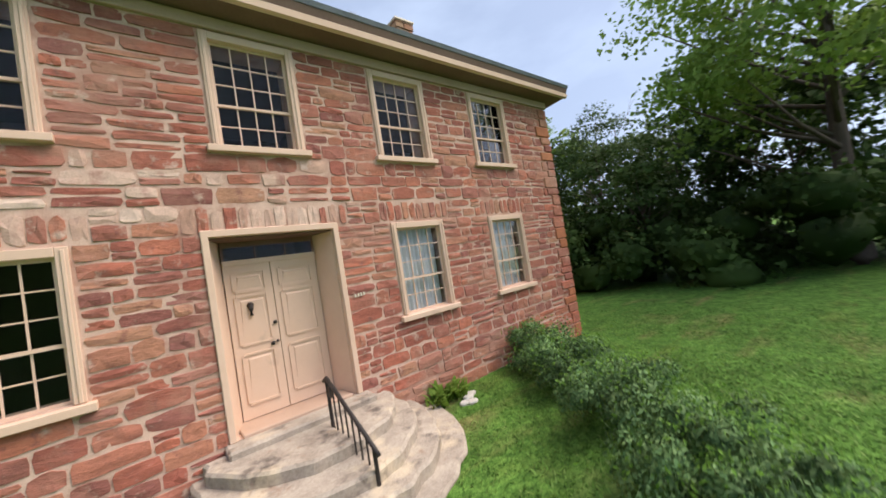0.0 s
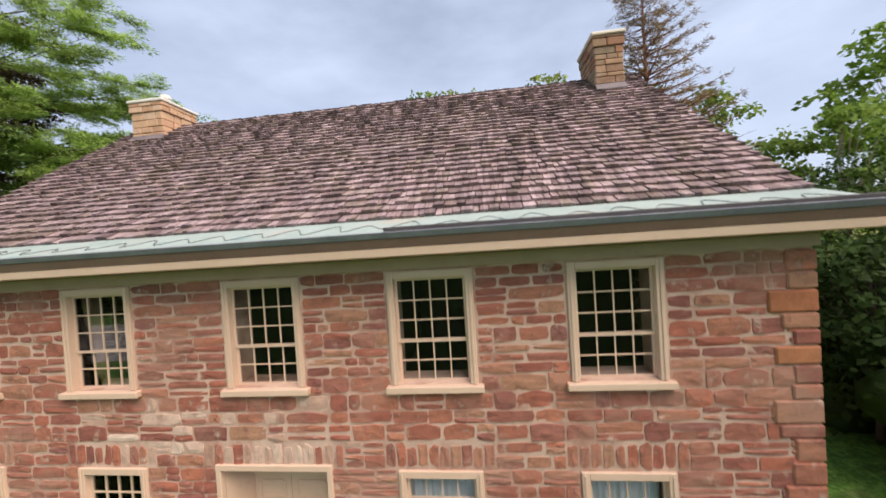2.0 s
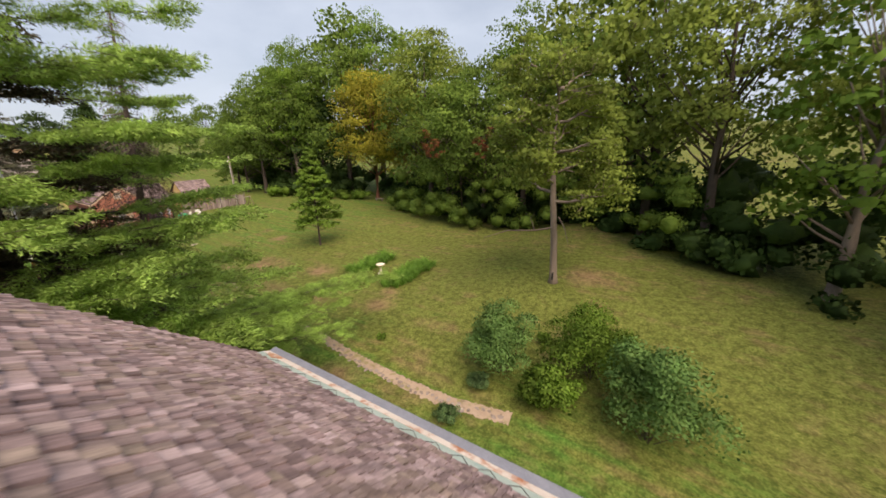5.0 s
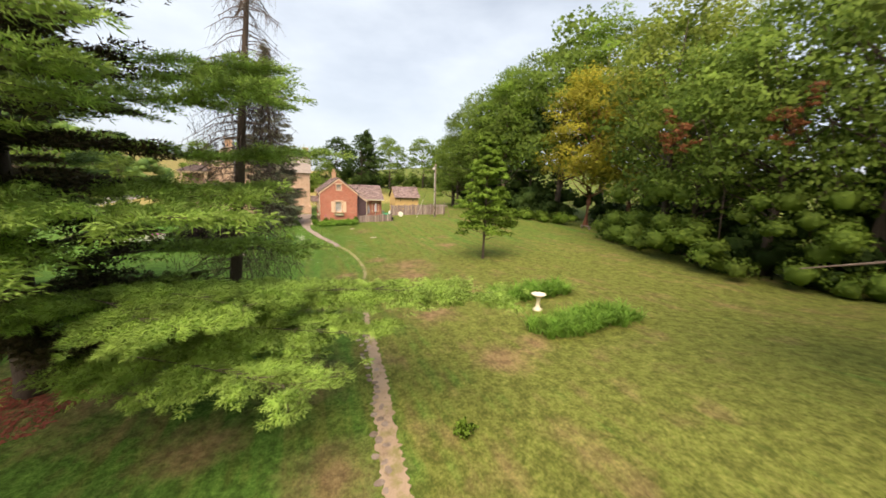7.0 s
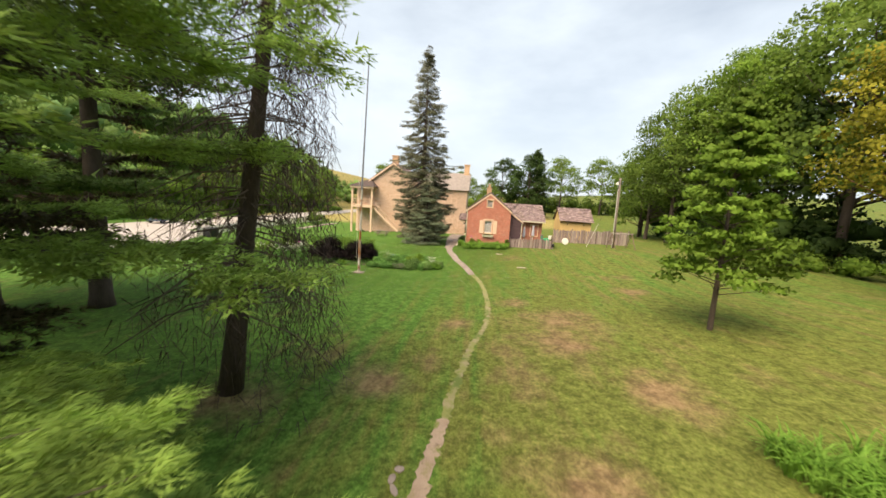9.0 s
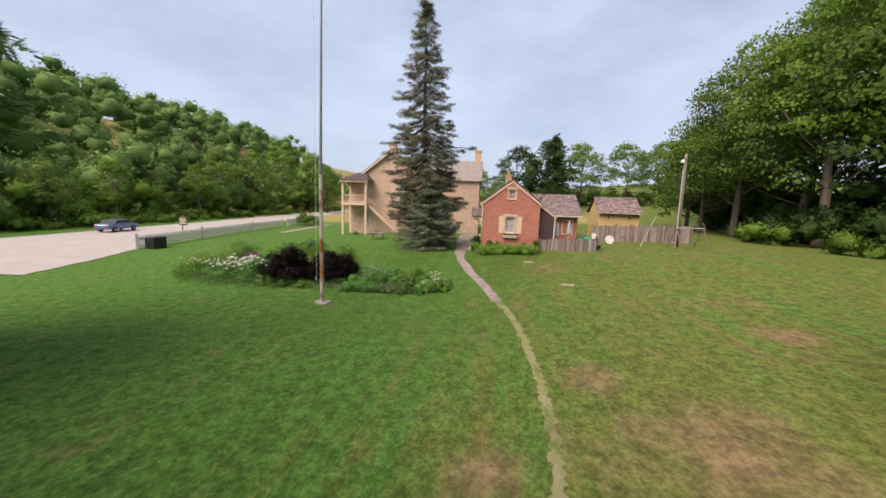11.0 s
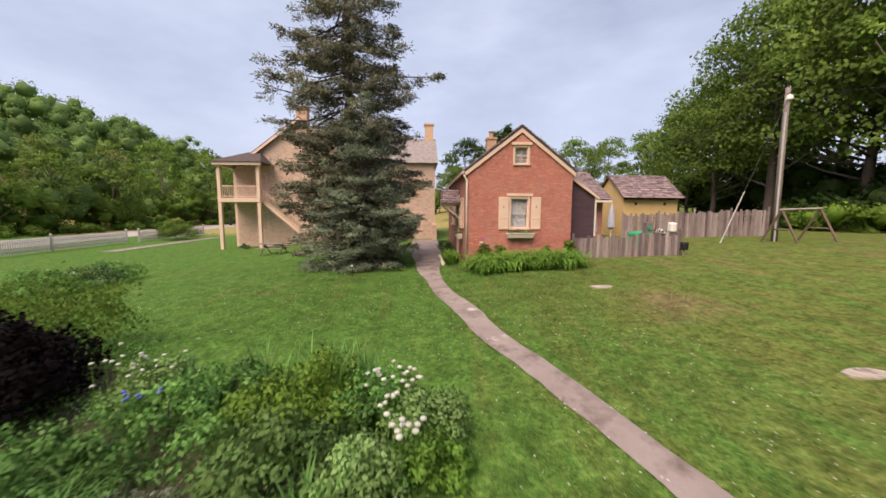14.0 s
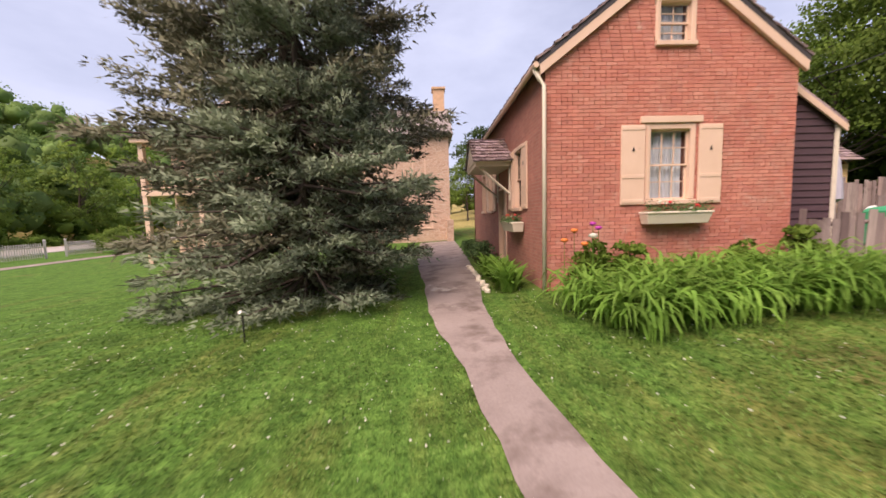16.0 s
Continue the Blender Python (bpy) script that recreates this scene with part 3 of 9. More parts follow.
tagged(strip("concrete_path", [(-41.2, 19.15), (-43.2, 18.76), (-45.4, 18.15), (-47.2, 17.55), (-48.9, 17.22), (-50.7, 16.74), (-52.7, 16.48), (-55.1, 16.28), (-57.5, 16.35), (-61, 16.3), (-66, 16.25), (-72.6, 16.3)],
             [0.5, 0.52, 0.58, 0.6, 0.7, 0.62, 0.62, 1.0, 1.35, 1.8, 2.2, 2.3], M_CONCRETE, 0.03, 0.022), "weathered concrete garden path running past the cottage", "path", kind="structure")
tagged(strip("road", [(-20, -21.5), (-45, -23), (-60, -24), (-90, -26.5), (-140, -31), (-260, -40)], [12, 12, 11, 9, 8, 8], M_ASPHALT, 0.04, 0.1, 2.0), "pale worn asphalt country road", "road", kind="structure")
tagged(strip("driveway_apron", [(-40.5, -13.5), (-45, -14.2), (-50.5, -15.5), (-56, -18)], [9.5, 8.5, 6.5, 5], M_ASPHALT, 0.05, 0.12, 0.6), "pale gravel driveway apron beside the road", "road", kind="structure")
tagged(strip("front_walk", [(-69.5, -9.6), (-76, -9.9), (-86, -10.3)], [1.3, 1.3, 1.4], M_CONCRETE, 0.04, 0.03), "pale concrete walk to the porch", "path", kind="structure")

# stones laid along the near stretch of the path
rng = random.Random(21)
paving = thing("path_stones", lay(-9, 17.5), "flat grey stones bedded along the earth path", "stones", kind="structure")
base_stones = []
for k in range(6):
    g = Geo()
    n = 7
    ring = [(math.cos(2 * math.pi * i / n) * rng.uniform(0.8, 1.1), math.sin(2 * math.pi * i / n) * rng.uniform(0.8, 1.1)) for i in range(n)]
    g.prism([(x, y, -0.5) for x, y in ring], (0, 0, 0.9))
    base_stones.append(g.mesh("flagstone", 0.12))
    base_stones[-1].materials.append(M_CONCRETE)
for i in range(64):
    x = -3.6 - i * 0.27
    y = 17.75 - 0.42 * ease(-3, -7, x) + 0.75 * ease(-9, -19, x) + rng.uniform(-0.22, 0.22)
    ob = part("flagstone", base_stones[i % 6], None, paving)
    ob.matrix_basis = Matrix.LocRotScale(lay(x, y, 0.02), Euler((0, 0, rng.uniform(0, 6))), (rng.uniform(0.09, 0.18), rng.uniform(0.07, 0.14), 0.03))

# ---- stone house ----
house = thing("stone_house", (0, 0, 0), "two-storey red sandstone house with cream trim and shingle roof", "house")
HX, BACK, TOP = 7.0, 10.2, 6.2
RIDGE_Y, RIDGE_Z, SHING_Y, SHING_Z = 5.45, 10.42, 0.5, 6.67
UP = [-5.02, -2.63, -0.01, 2.39, 4.74]
LOW = [-5.02, -2.56, 2.385, 4.775]
OPEN = [(c - 0.50, c + 0.50, 4.42, 5.86) for c in UP] + [(c - 0.49, c + 0.49, 1.67, 3.17) for c in LOW] + [(-0.82, 0.84, 0.72, 3.26)]


def holed(geo, x0, x1, y0, y1, z0, z1, holes):
    """One wall with openings through it."""
    xs = sorted({x0, x1, *(h[0] for h in holes), *(h[1] for h in holes)})
    zs = sorted({z0, z1, *(h[2] for h in holes), *(h[3] for h in holes)})
    seen = {}

    def corner(i, y, k):
        if (i, y, k) not in seen:
            seen[i, y, k] = len(geo.v)
            geo.v.append((xs[i], y, zs[k]))
        return seen[i, y, k]

    def solid(i, k):
        if not (0 <= i < len(xs) - 1 and 0 <= k < len(zs) - 1):
            return False
        x, z = (xs[i] + xs[i + 1]) / 2, (zs[k] + zs[k + 1]) / 2
        return not any(h[0] < x < h[1] and h[2] < z < h[3] for h in holes)

    for i in range(len(xs) - 1):
        for k in range(len(zs) - 1):
            if solid(i, k):
                for y in (y0, y1):
                    geo.f.append(tuple(corner(*c) for c in ((i, y, k), (i + 1, y, k), (i + 1, y, k + 1), (i, y, k + 1))))
                for di, dk, p, q in ((-1, 0, (i, k), (i, k + 1)), (1, 0, (i + 1, k), (i + 1, k + 1)), (0, -1, (i, k), (i + 1, k)), (0, 1, (i, k + 1), (i + 1, k + 1))):
                    if not solid(i + di, k + dk):
                        geo.f.append((corner(p[0], y0, p[1]), corner(q[0], y0, q[1]), corner(q[0], y1, q[1]), corner(p[0], y1, p[1])))
    return geo


wall = part("wall", holed(Geo(), -HX, HX, 0.006, 0.5, -0.6, TOP, OPEN), M_MORTAR, house, "rubble wall of red sandstone in pale mortar")


def stonework(name, low, high, c, s):
    """Rubble for the plain walls: uneven courses by a brick pattern that is bent by noise."""
    m, nodes, links = tree_of(name)
    bsdf = nodes["Principled BSDF"]
    where = nodes.new("ShaderNodeNewGeometry").outputs["Position"]
    v = nodes.new("ShaderNodeTexVoronoi")
    v.inputs["Scale"].default_value = s
    mp = nodes.new("ShaderNodeMapping")
    mp.inputs["Scale"].default_value = (1, 1, 2.3)
    links.new(where, mp.inputs["Vector"])
    links.new(mp.outputs[0], v.inputs["Vector"])
    e = nodes.new("ShaderNodeTexVoronoi")
    e.feature = "DISTANCE_TO_EDGE"
    e.inputs["Scale"].default_value = s
    links.new(mp.outputs[0], e.inputs["Vector"])
    split = nodes.new("ShaderNodeSeparateColor")
    links.new(v.outputs["Color"], split.inputs[0])
    own = ramp_of(nodes, links, split.outputs[0], [(0.0, low), (1.0, high)])
    joint = ramp_of(nodes, links, e.outputs["Distance"], [(0.03, 0.0), (0.07, 1.0)])
    grain = ramp_of(nodes, links, noise_at(nodes, links, where, 30, 4, 0.7), [(0.2, 0.75), (0.8, 1.2)])
    links.new(mix_of(nodes, links, 1.0, mix_of(nodes, links, joint, c, own), grain, "MULTIPLY"), bsdf.inputs["Base Color"])
    bsdf.inputs["Roughness"].default_value = 0.9
    bp = nodes.new("ShaderNodeBump")
    bp.inputs["Strength"].default_value, bp.inputs["Distance"].default_value = 0.6, 0.03
    links.new(joint, bp.inputs["Height"])
    links.new(bp.outputs[0], bsdf.inputs["Normal"])
    return m


M_RUBBLE = stonework("plain_red_rubble", (0.19, 0.09, 0.075), (0.34, 0.17, 0.12), (0.42, 0.33, 0.28), 2.4)
M_BUFFRUBBLE = stonework("buff_rubble", (0.50, 0.325, 0.235), (0.62, 0.43, 0.325), (0.62, 0.47, 0.37), 2.6)
for x0 in (-HX, HX - 0.5):
    part("gable_wall", Geo().prism([(x0, 0.5, -0.6), (x0, BACK, -0.6), (x0, BACK, TOP), (x0, RIDGE_Y, RIDGE_Z - 0.25), (x0, 0.5, TOP + 0.3)], (0.5, 0, 0)), M_RUBBLE, house)
part("back_wall", Geo().box(-HX + 0.5, HX - 0.5, BACK - 0.5, BACK, -0.6, TOP), M_RUBBLE, house)
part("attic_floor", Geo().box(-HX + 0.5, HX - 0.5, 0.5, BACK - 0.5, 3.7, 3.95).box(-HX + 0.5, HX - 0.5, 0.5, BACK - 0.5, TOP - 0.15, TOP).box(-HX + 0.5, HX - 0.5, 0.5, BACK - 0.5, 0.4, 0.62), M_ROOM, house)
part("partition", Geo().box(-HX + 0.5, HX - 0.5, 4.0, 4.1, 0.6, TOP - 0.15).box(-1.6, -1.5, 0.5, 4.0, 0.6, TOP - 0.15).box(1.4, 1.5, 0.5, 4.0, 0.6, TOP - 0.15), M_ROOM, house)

# facing stones of the front
rng = random.Random(5)
FRAMES = [(c - 0.6, c + 0.6, 4.30, 5.96) for c in UP] + [(c - 0.585, c + 0.585, 1.57, 3.27) for c in LOW] + [(-0.84, 0.86, 0.5, 3.3)]


def rows(z0, z1, lo=0.12, hi=0.26):
    cuts = [z0]
    while z1 - cuts[-1] > hi + 0.08:
        cuts.append(cuts[-1] + rng.uniform(lo, hi))
    if z1 - cuts[-1] > hi:
        cuts.append((cuts[-1] + z1) / 2)
    return list(zip(cuts, cuts[1:] + [z1]))


cells = []
for z0, z1 in [(-0.1, 0.5), (0.5, 1.57), (1.57, 3.27), (3.27, 3.64), (3.64, 4.30), (4.30, 5.96)]:
    for a, b in ([(z0, z1)] if (z0, z1) == (3.27, 3.64) else rows(z0, z1)):
        blocks = sorted((h[0], h[1]) for h in FRAMES if h[2] < (a + b) / 2 < h[3])
        arches = [(c - 0.74, c + 0.74) for c in LOW] + [(-1.05, 1.07)] if (z0, z1) == (3.27, 3.64) else []
        edges = [-HX] + [e for h in sorted(blocks + arches) for e in h] + [HX]
        for x0, x1 in zip(edges[::2], edges[1::2]):
            spans = [(a, b)] if not arches else [(a, a + 0.19), (a + 0.19, b)]
            for c, d in spans:
                x = x0
                while x1 - x > 0.06:
                    w = min(x1 - x, rng.uniform(0.18, 0.66) * (0.9 if d - c < 0.16 else 1.0))
                    if x1 - x - w < 0.16:
                        w = x1 - x
                    if d - c > 0.17 and w < 0.66 and rng.random() < 0.3:
                        m = c + (d - c) * rng.uniform(0.4, 0.6)
                        cells += [(x, x + w, c, m, 0), (x, x + w, m, d, 0)]
                    else:
                        cells.append((x, x + w, c, d, 0))
                    x += w
        for x0, x1 in arches:
            n = round((x1 - x0) / 0.155)
            w = (x1 - x0) / n
            cells += [(x0 + i * w, x0 + (i + 1) * w, a + 0.015, b - rng.uniform(0, 0.07), 0.10 * ((i + 0.5) / n - 0.5)) for i in range(n)]
base_rubble = []
for k in range(16):
    g = Geo()
    r = lambda s: rng.uniform(-s, s)
    outer = [(0.03 + r(0.028), 0.07 + r(0.09)), (0.33 + r(0.12), r(0.07)), (0.67 + r(0.12), r(0.07)), (0.97 + r(0.028), 0.07 + r(0.09)), (1.0 + r(0.02), 0.5 + r(0.2)),
             (0.97 + r(0.028), 0.93 + r(0.09)), (0.67 + r(0.12), 1 + r(0.07)), (0.33 + r(0.12), 1 + r(0.07)), (0.03 + r(0.028), 0.93 + r(0.09)), (r(0.02), 0.5 + r(0.2))]
    n = len(outer)
    g.v += [(x, 0.03, z) for x, z in outer]
    g.v += [(0.5 + (x - 0.5) * 0.985, r(0.007), 0.5 + (z - 0.5) * 0.95) for x, z in outer]
    g.v += [(0.33 + r(0.08), -0.006 + r(0.01), 0.5 + r(0.14)), (0.67 + r(0.08), -0.006 + r(0.01), 0.5 + r(0.14))]
    g.f += [(i, (i + 1) % n, n + (i + 1) % n, n + i) for i in range(n)]
    g.f += [(n + i, n + (i + 1) % n, 2 * n + (1 if 2 <= i < 6 else 0)) for i in range(n)] + [(n + 2, 2 * n + 1, 2 * n), (n + 6, 2 * n, 2 * n + 1)]
    base_rubble.append(g)
rub_red, rub_pale = [g.mesh("stone") for g in base_rubble], [g.mesh("stone") for g in base_rubble]
for me in rub_red:
    me.materials.append(M_STONE)
for me in rub_pale:
    me.materials.append(M_PALESTONE)
rest = {True: ([], []), False: ([], [])}
made = 0
for i, (x0, x1, z0, z1, lean) in enumerate(cells):
    gap = rng.uniform(0.006, 0.026) if rng.random() < 0.72 else rng.uniform(0.028, 0.058)
    tip = rng.uniform(-0.022, 0.022)
    pale = abs((x0 + x1) / 2 + 0.75) < 1.9 + rng.uniform(-0.8, 0.5) and 3.28 < (z0 + z1) / 2 < 4.28 + rng.uniform(-0.2, 0) and rng.random() < 0.62
    proud = rng.uniform(-0.002, 0.008)
    k = rng.randrange(16)
    m = Matrix.Translation((x0 + gap / 2, -proud, z0 + gap / 2)) @ Matrix.Rotation(tip, 4, "Y") @ Matrix.Shear("XZ", 4, (lean * 2, 0)) @ Matrix.Diagonal((x1 - x0 - gap, 1, z1 - z0 - gap, 1))
    if abs((x0 + x1) / 2 - 0.9) < 2.6 and made < 300 and (z0 > 1.2):
        made += 1
        ob = part("stone", (rub_pale if pale else rub_red)[k], None, wall)
        ob.matrix_basis = Matrix.LocRotScale((x0 + gap / 2, -proud, z0 + gap / 2), Euler((0, tip, 0)), (x1 - x0 - gap, 1, z1 - z0 - gap))
    else:
        v, f = rest[pale]
        n = len(v)
        v += [tuple(m @ Vector(p)) for p in base_rubble[k].v]
        f += [tuple(n + j for j in q) for q in base_rubble[k].f]
for pale, (v, f) in rest.items():
    me = bpy.data.meshes.new("facing_stone_field")
    me.from_pydata(v, [], f)
    part("facing_stone_field", me, M_PALESTONE if pale else M_STONE, wall)["kind"] = "stuff"
# dressed corner stones
rng = random.Random(8)
z = -0.1
while z < 5.9:
    h = min(rng.uniform(0.16, 0.30), 5.95 - z)
    w = rng.uniform(0.26, 0.56)
    part("quoin", Geo().hexa([(HX - w, -0.03, z), (HX + 0.02, -0.03, z), (HX + 0.02, 0.6, z), (HX - w, 0.6, z), (HX - w, -0.03, z + h - 0.02), (HX + 0.02, -0.03, z + h - 0.02), (HX + 0.02, 0.6, z + h - 0.02), (HX - w, 0.6, z + h - 0.02)]), M_ORANGESTONE if rng.random() < 0.3 else M_STONE, wall, bevel=0.018)
    z += h


def sash_window(parent, cx, z0, z1, half, y, rows_up, rows_low, cols, curtain=False, wall_way=None, out=0.11, sillw=0.17, trim=M_CREAM):
    """A cream casing with two sashes of small panes; drawn facing -y and turned by wall_way."""
    way = wall_way or Matrix()
    t = 0.10
    win = Geo()
    win.box(cx - half - t, cx - half, y - 0.03, y + out, z0, z1 + t).box(cx + half, cx + half + t, y - 0.03, y + out, z0, z1 + t).box(cx - half, cx + half, y - 0.03, y + out, z1, z1 + t)
    win.box(cx - half - t + 0.025, cx - half - 0.04, y - 0.045, y - 0.03, z0, z1 + t - 0.03).box(cx + half + 0.04, cx + half + t - 0.025, y - 0.045, y - 0.03, z0, z1 + t - 0.03)
    w = part("window", win, trim, parent, "cream wooden window frame with small panes", bevel=0.006)
    w.data.transform(way)
    s = part("sill", Geo().hexa([(cx - half - sillw, y - 0.09, z0 - 0.10), (cx + half + sillw, y - 0.09, z0 - 0.10), (cx + half + sillw, y + out, z0 - 0.10), (cx - half - sillw, y + out, z0 - 0.10), (cx - half - sillw, y - 0.09, z0 - 0.015), (cx + half + sillw, y - 0.09, z0 - 0.015), (cx + half + sillw, y + out, z0), (cx - half - sillw, y + out, z0)]), trim, w, bevel=0.006)
    s.data.transform(way)
    n = rows_up + rows_low
    zm = z0 + (z1 - z0) * rows_low / n
    for name, a, b, r, yy in (("upper_sash", zm - 0.02, z1, rows_up, y + 0.055), ("lower_sash", z0, zm + 0.02, rows_low, y + 0.085)):
        g = Geo()
        b0 = 0.035
        g.box(cx - half, cx - half + b0, yy, yy + 0.03, a, b).box(cx + half - b0, cx + half, yy, yy + 0.03, a, b).box(cx - half + b0, cx + half - b0, yy, yy + 0.03, a, a + b0).box(cx - half + b0, cx + half - b0, yy, yy + 0.03, b - b0, b)
        pw, ph = (2 * half - 2 * b0) / cols, (b - a - 2 * b0) / r
        for i in range(1, cols):
            g.box(cx - half + b0 + i * pw - 0.009, cx - half + b0 + i * pw + 0.009, yy + 0.004, yy + 0.026, a + b0, b - b0)
        for j in range(1, r):
            g.box(cx - half + b0, cx + half - b0, yy + 0.003, yy + 0.027, a + b0 + j * ph - 0.008, a + b0 + j * ph + 0.008)
        part(name, g, trim, w).data.transform(way)
        for i in range(cols):
            for j in range(r):
                x, zz = cx - half + b0 + i * pw, a + b0 + j * ph
                p = part("pane", Geo().box(x, x + pw, yy + 0.012, yy + 0.017, zz, zz + ph), M_GLASS, w)
                p.data.transform(way)
                p.visible_shadow = False
    if curtain:
        g, m = Geo(), 34
        for i in range(m + 1):
            x = cx - half + 2 * half * i / m
            d = y + 0.22 + 0.03 * math.sin(i * 1.9) + 0.015 * math.sin(i * 0.7 + cx)
            g.v += [(x, d, z0 - 0.02), (x, d, z1 + 0.02)]
            if i:
                k = 2 * i
                g.f.append((k - 2, k, k + 1, k - 1))
        part("curtain", g, M_LACE, w, "gathered white lace curtain", smooth=True).data.transform(way)
    return w


for c in UP:
    sash_window(house, c, 4.42, 5.84, 0.48, 0.0, 3, 2, 4)
for c in LOW:
    sash_window(house, c, 1.67, 3.15, 0.47, 0.0, 3, 2, 4, curtain=c > 0)

# double door, deep in its recess
door = part("door", Geo().prism([(-0.87, -0.035, 0.72), (-0.79, -0.035, 0.72), (-0.79, -0.035, 3.23), (0.80, -0.035, 3.23), (0.80, -0.035, 0.72), (0.88, -0.035, 0.72), (0.88, -0.035, 3.32), (-0.87, -0.035, 3.32)], (0, 0.095, 0)), M_CREAM, house, "cream double door in a deep panelled recess", bevel=0.008)
for side in (-1, 1):
    part("reveal", Geo().prism([(side * 0.815, 0.06, 0.72), (side * 0.79, 0.06, 0.72), (side * 0.63, 0.52, 0.72), (side * 0.815, 0.52, 0.72)], (0, 0, 2.51)), M_CREAM, door, "splayed cream side of the recess")
part("head_lining", Geo().box(-0.81, 0.81, 0.06, 0.52, 3.205, 3.255), M_SHADEDWOOD, door, "dark brown boards over the door")
part("transom_bar", Geo().box(-0.63, 0.63, 0.44, 0.5, 2.88, 2.95), M_CREAM, door)
part("threshold", Geo().box(-0.72, 0.72, -0.02, 0.52, 0.68, 0.76), M_FRIEZE, door, "worn painted threshold", bevel=0.01)
part("transom", Geo().box(-0.63, 0.63, 0.45, 0.49, 3.13, 3.205).box(-0.63, -0.60, 0.45, 0.49, 2.95, 3.13).box(0.60, 0.63, 0.45, 0.49, 2.95, 3.13).box(-0.215, -0.195, 0.45, 0.48, 2.95, 3.13).box(0.195, 0.215, 0.45, 0.48, 2.95, 3.13), M_SHADEDWOOD, door)
for x0, x1 in ((-0.6, -0.215), (-0.195, 0.195), (0.215, 0.6)):
    part("transom_pane", Geo().box(x0, x1, 0.46, 0.466, 2.95, 3.13), M_GLASS, door)
for s, x0, x1 in ((-1, -0.63, -0.035), (1, -0.025, 0.63)):
    leaf = Geo().box(x0, x1, 0.47, 0.51, 0.77, 2.88)
    m = (x1 - x0)
    xa, xb = x0 + 0.11, x1 - 0.11
    for z0, z1 in ((0.98, 1.62), (1.78, 2.42), (2.52, 2.76)):
        for e in ((xa - 0.03, xa, z0, z1), (xb, xb + 0.03, z0, z1), (xa, xb, z0 - 0.03, z0), (xa, xb, z1, z1 + 0.03)):
            leaf.box(e[0], e[1], 0.452, 0.47, e[2], e[3])
        leaf.hexa([(xa + 0.02, 0.47, z0 + 0.02), (xb - 0.02, 0.47, z0 + 0.02), (xb - 0.02, 0.48, z0 + 0.02), (xa + 0.02, 0.48, z0 + 0.02), (xa + 0.06, 0.458, z1 - 0.06), (xb - 0.06, 0.458, z1 - 0.06), (xb - 0.02, 0.48, z1 - 0.02), (xa + 0.02, 0.48, z1 - 0.02)])
    part("leaf", leaf, M_CREAM, door, "cream panelled door leaf")
part("knocker", Geo().tube([(-0.36, 0.445, 2.33), (-0.36, 0.43, 2.25), (-0.36, 0.435, 2.16)], [0.02, 0.035, 0.028], 8).tube([(-0.36, 0.45, 2.30), (-0.36, 0.47, 2.30)], 0.045, 10), M_IRON, door, "black iron door knocker", smooth=True)
for x, z, r in ((-0.075, 2.0, 0.028), (-0.075, 1.73, 0.022), (-0.14, 1.71, 0.03)):
    part("knob", Geo().tube([(x, 0.47, z), (x, 0.44, z), (x, 0.425, z)], [r * 0.6, r, r * 0.6], 10), M_IRON, door, "dark round door knob", smooth=True)
for i in range(4):
    part("numeral_plate", Geo().box(0.98 + i * 0.048, 1.004 + i * 0.048, -0.035, -0.02, 2.14 + 0.004 * i, 2.192 + 0.004 * i), M_PALE, house, "small plain white bar on the wall")

# cornice, eaves, copper strip, gutter
part("frieze_board", Geo().box(-HX - 0.05, HX + 0.05, -0.05, 0.06, 5.97, 6.13), M_FRIEZE, house, bevel=0.008)
part("soffit", Geo().hexa([(-HX - 0.42, -0.40, 6.17), (HX + 0.42, -0.40, 6.17), (HX + 0.42, 0.5, 6.12), (-HX - 0.42, 0.5, 6.12), (-HX - 0.42, -0.40, 6.22), (HX + 0.42, -0.40, 6.22), (HX + 0.42, 0.5, 6.22), (-HX - 0.42, 0.5, 6.22)]), M_SOFFIT, house, "dark brown boarded soffit")
part("cornice", Geo().prism([(-HX - 0.45, -0.38, 6.15), (-HX - 0.45, -0.45, 6.165), (-HX - 0.45, -0.46, 6.26), (-HX - 0.45, -0.38, 6.265)], (2 * HX + 0.9, 0, 0)), M_CREAM, house, "moulded cream eaves board")
part("gutter_board", Geo().prism([(-HX - 0.45, -0.38, 6.268), (-HX - 0.45, -0.455, 6.268), (-HX - 0.45, -0.49, 6.38), (-HX - 0.45, -0.38, 6.38)], (2 * HX + 0.9, 0, 0)), M_SOFFIT, house, "brown board under the gutter")
part("gutter", Geo().prism([(-HX - 0.47, -0.50, 6.383), (-HX - 0.47, -0.53, 6.45), (-HX - 0.47, -0.48, 6.462), (-HX - 0.47, -0.40, 6.42), (-HX - 0.47, -0.33, 6.44), (-HX - 0.47, -0.33, 6.383)], (2 * HX + 0.94, 0, 0)), M_LEAD, house, "grey metal eaves gutter")
part("gutter_lip", Geo().box(1.95, HX + 0.48, -0.46, -0.40, 6.43, 6.515), M_DARKMETAL, house, "black raised lip of the gutter", bevel=0.008)
part("copper_flashing", Geo().prism([(-HX - 0.44, -0.40, 6.455), (-HX - 0.44, 0.60, SHING_Z + 0.045), (-HX - 0.44, 0.60, SHING_Z - 0.1), (-HX - 0.44, -0.40, 6.39)], (2 * HX + 0.88, 0, 0)), M_COPPER, house, "pale green copper strip along the eaves")
n = 27
wave, c0 = [], -HX - 0.3
cable_rng = random.Random(17)
tall = [cable_rng.uniform(0.22, 0.40) for i in range(n + 1)]
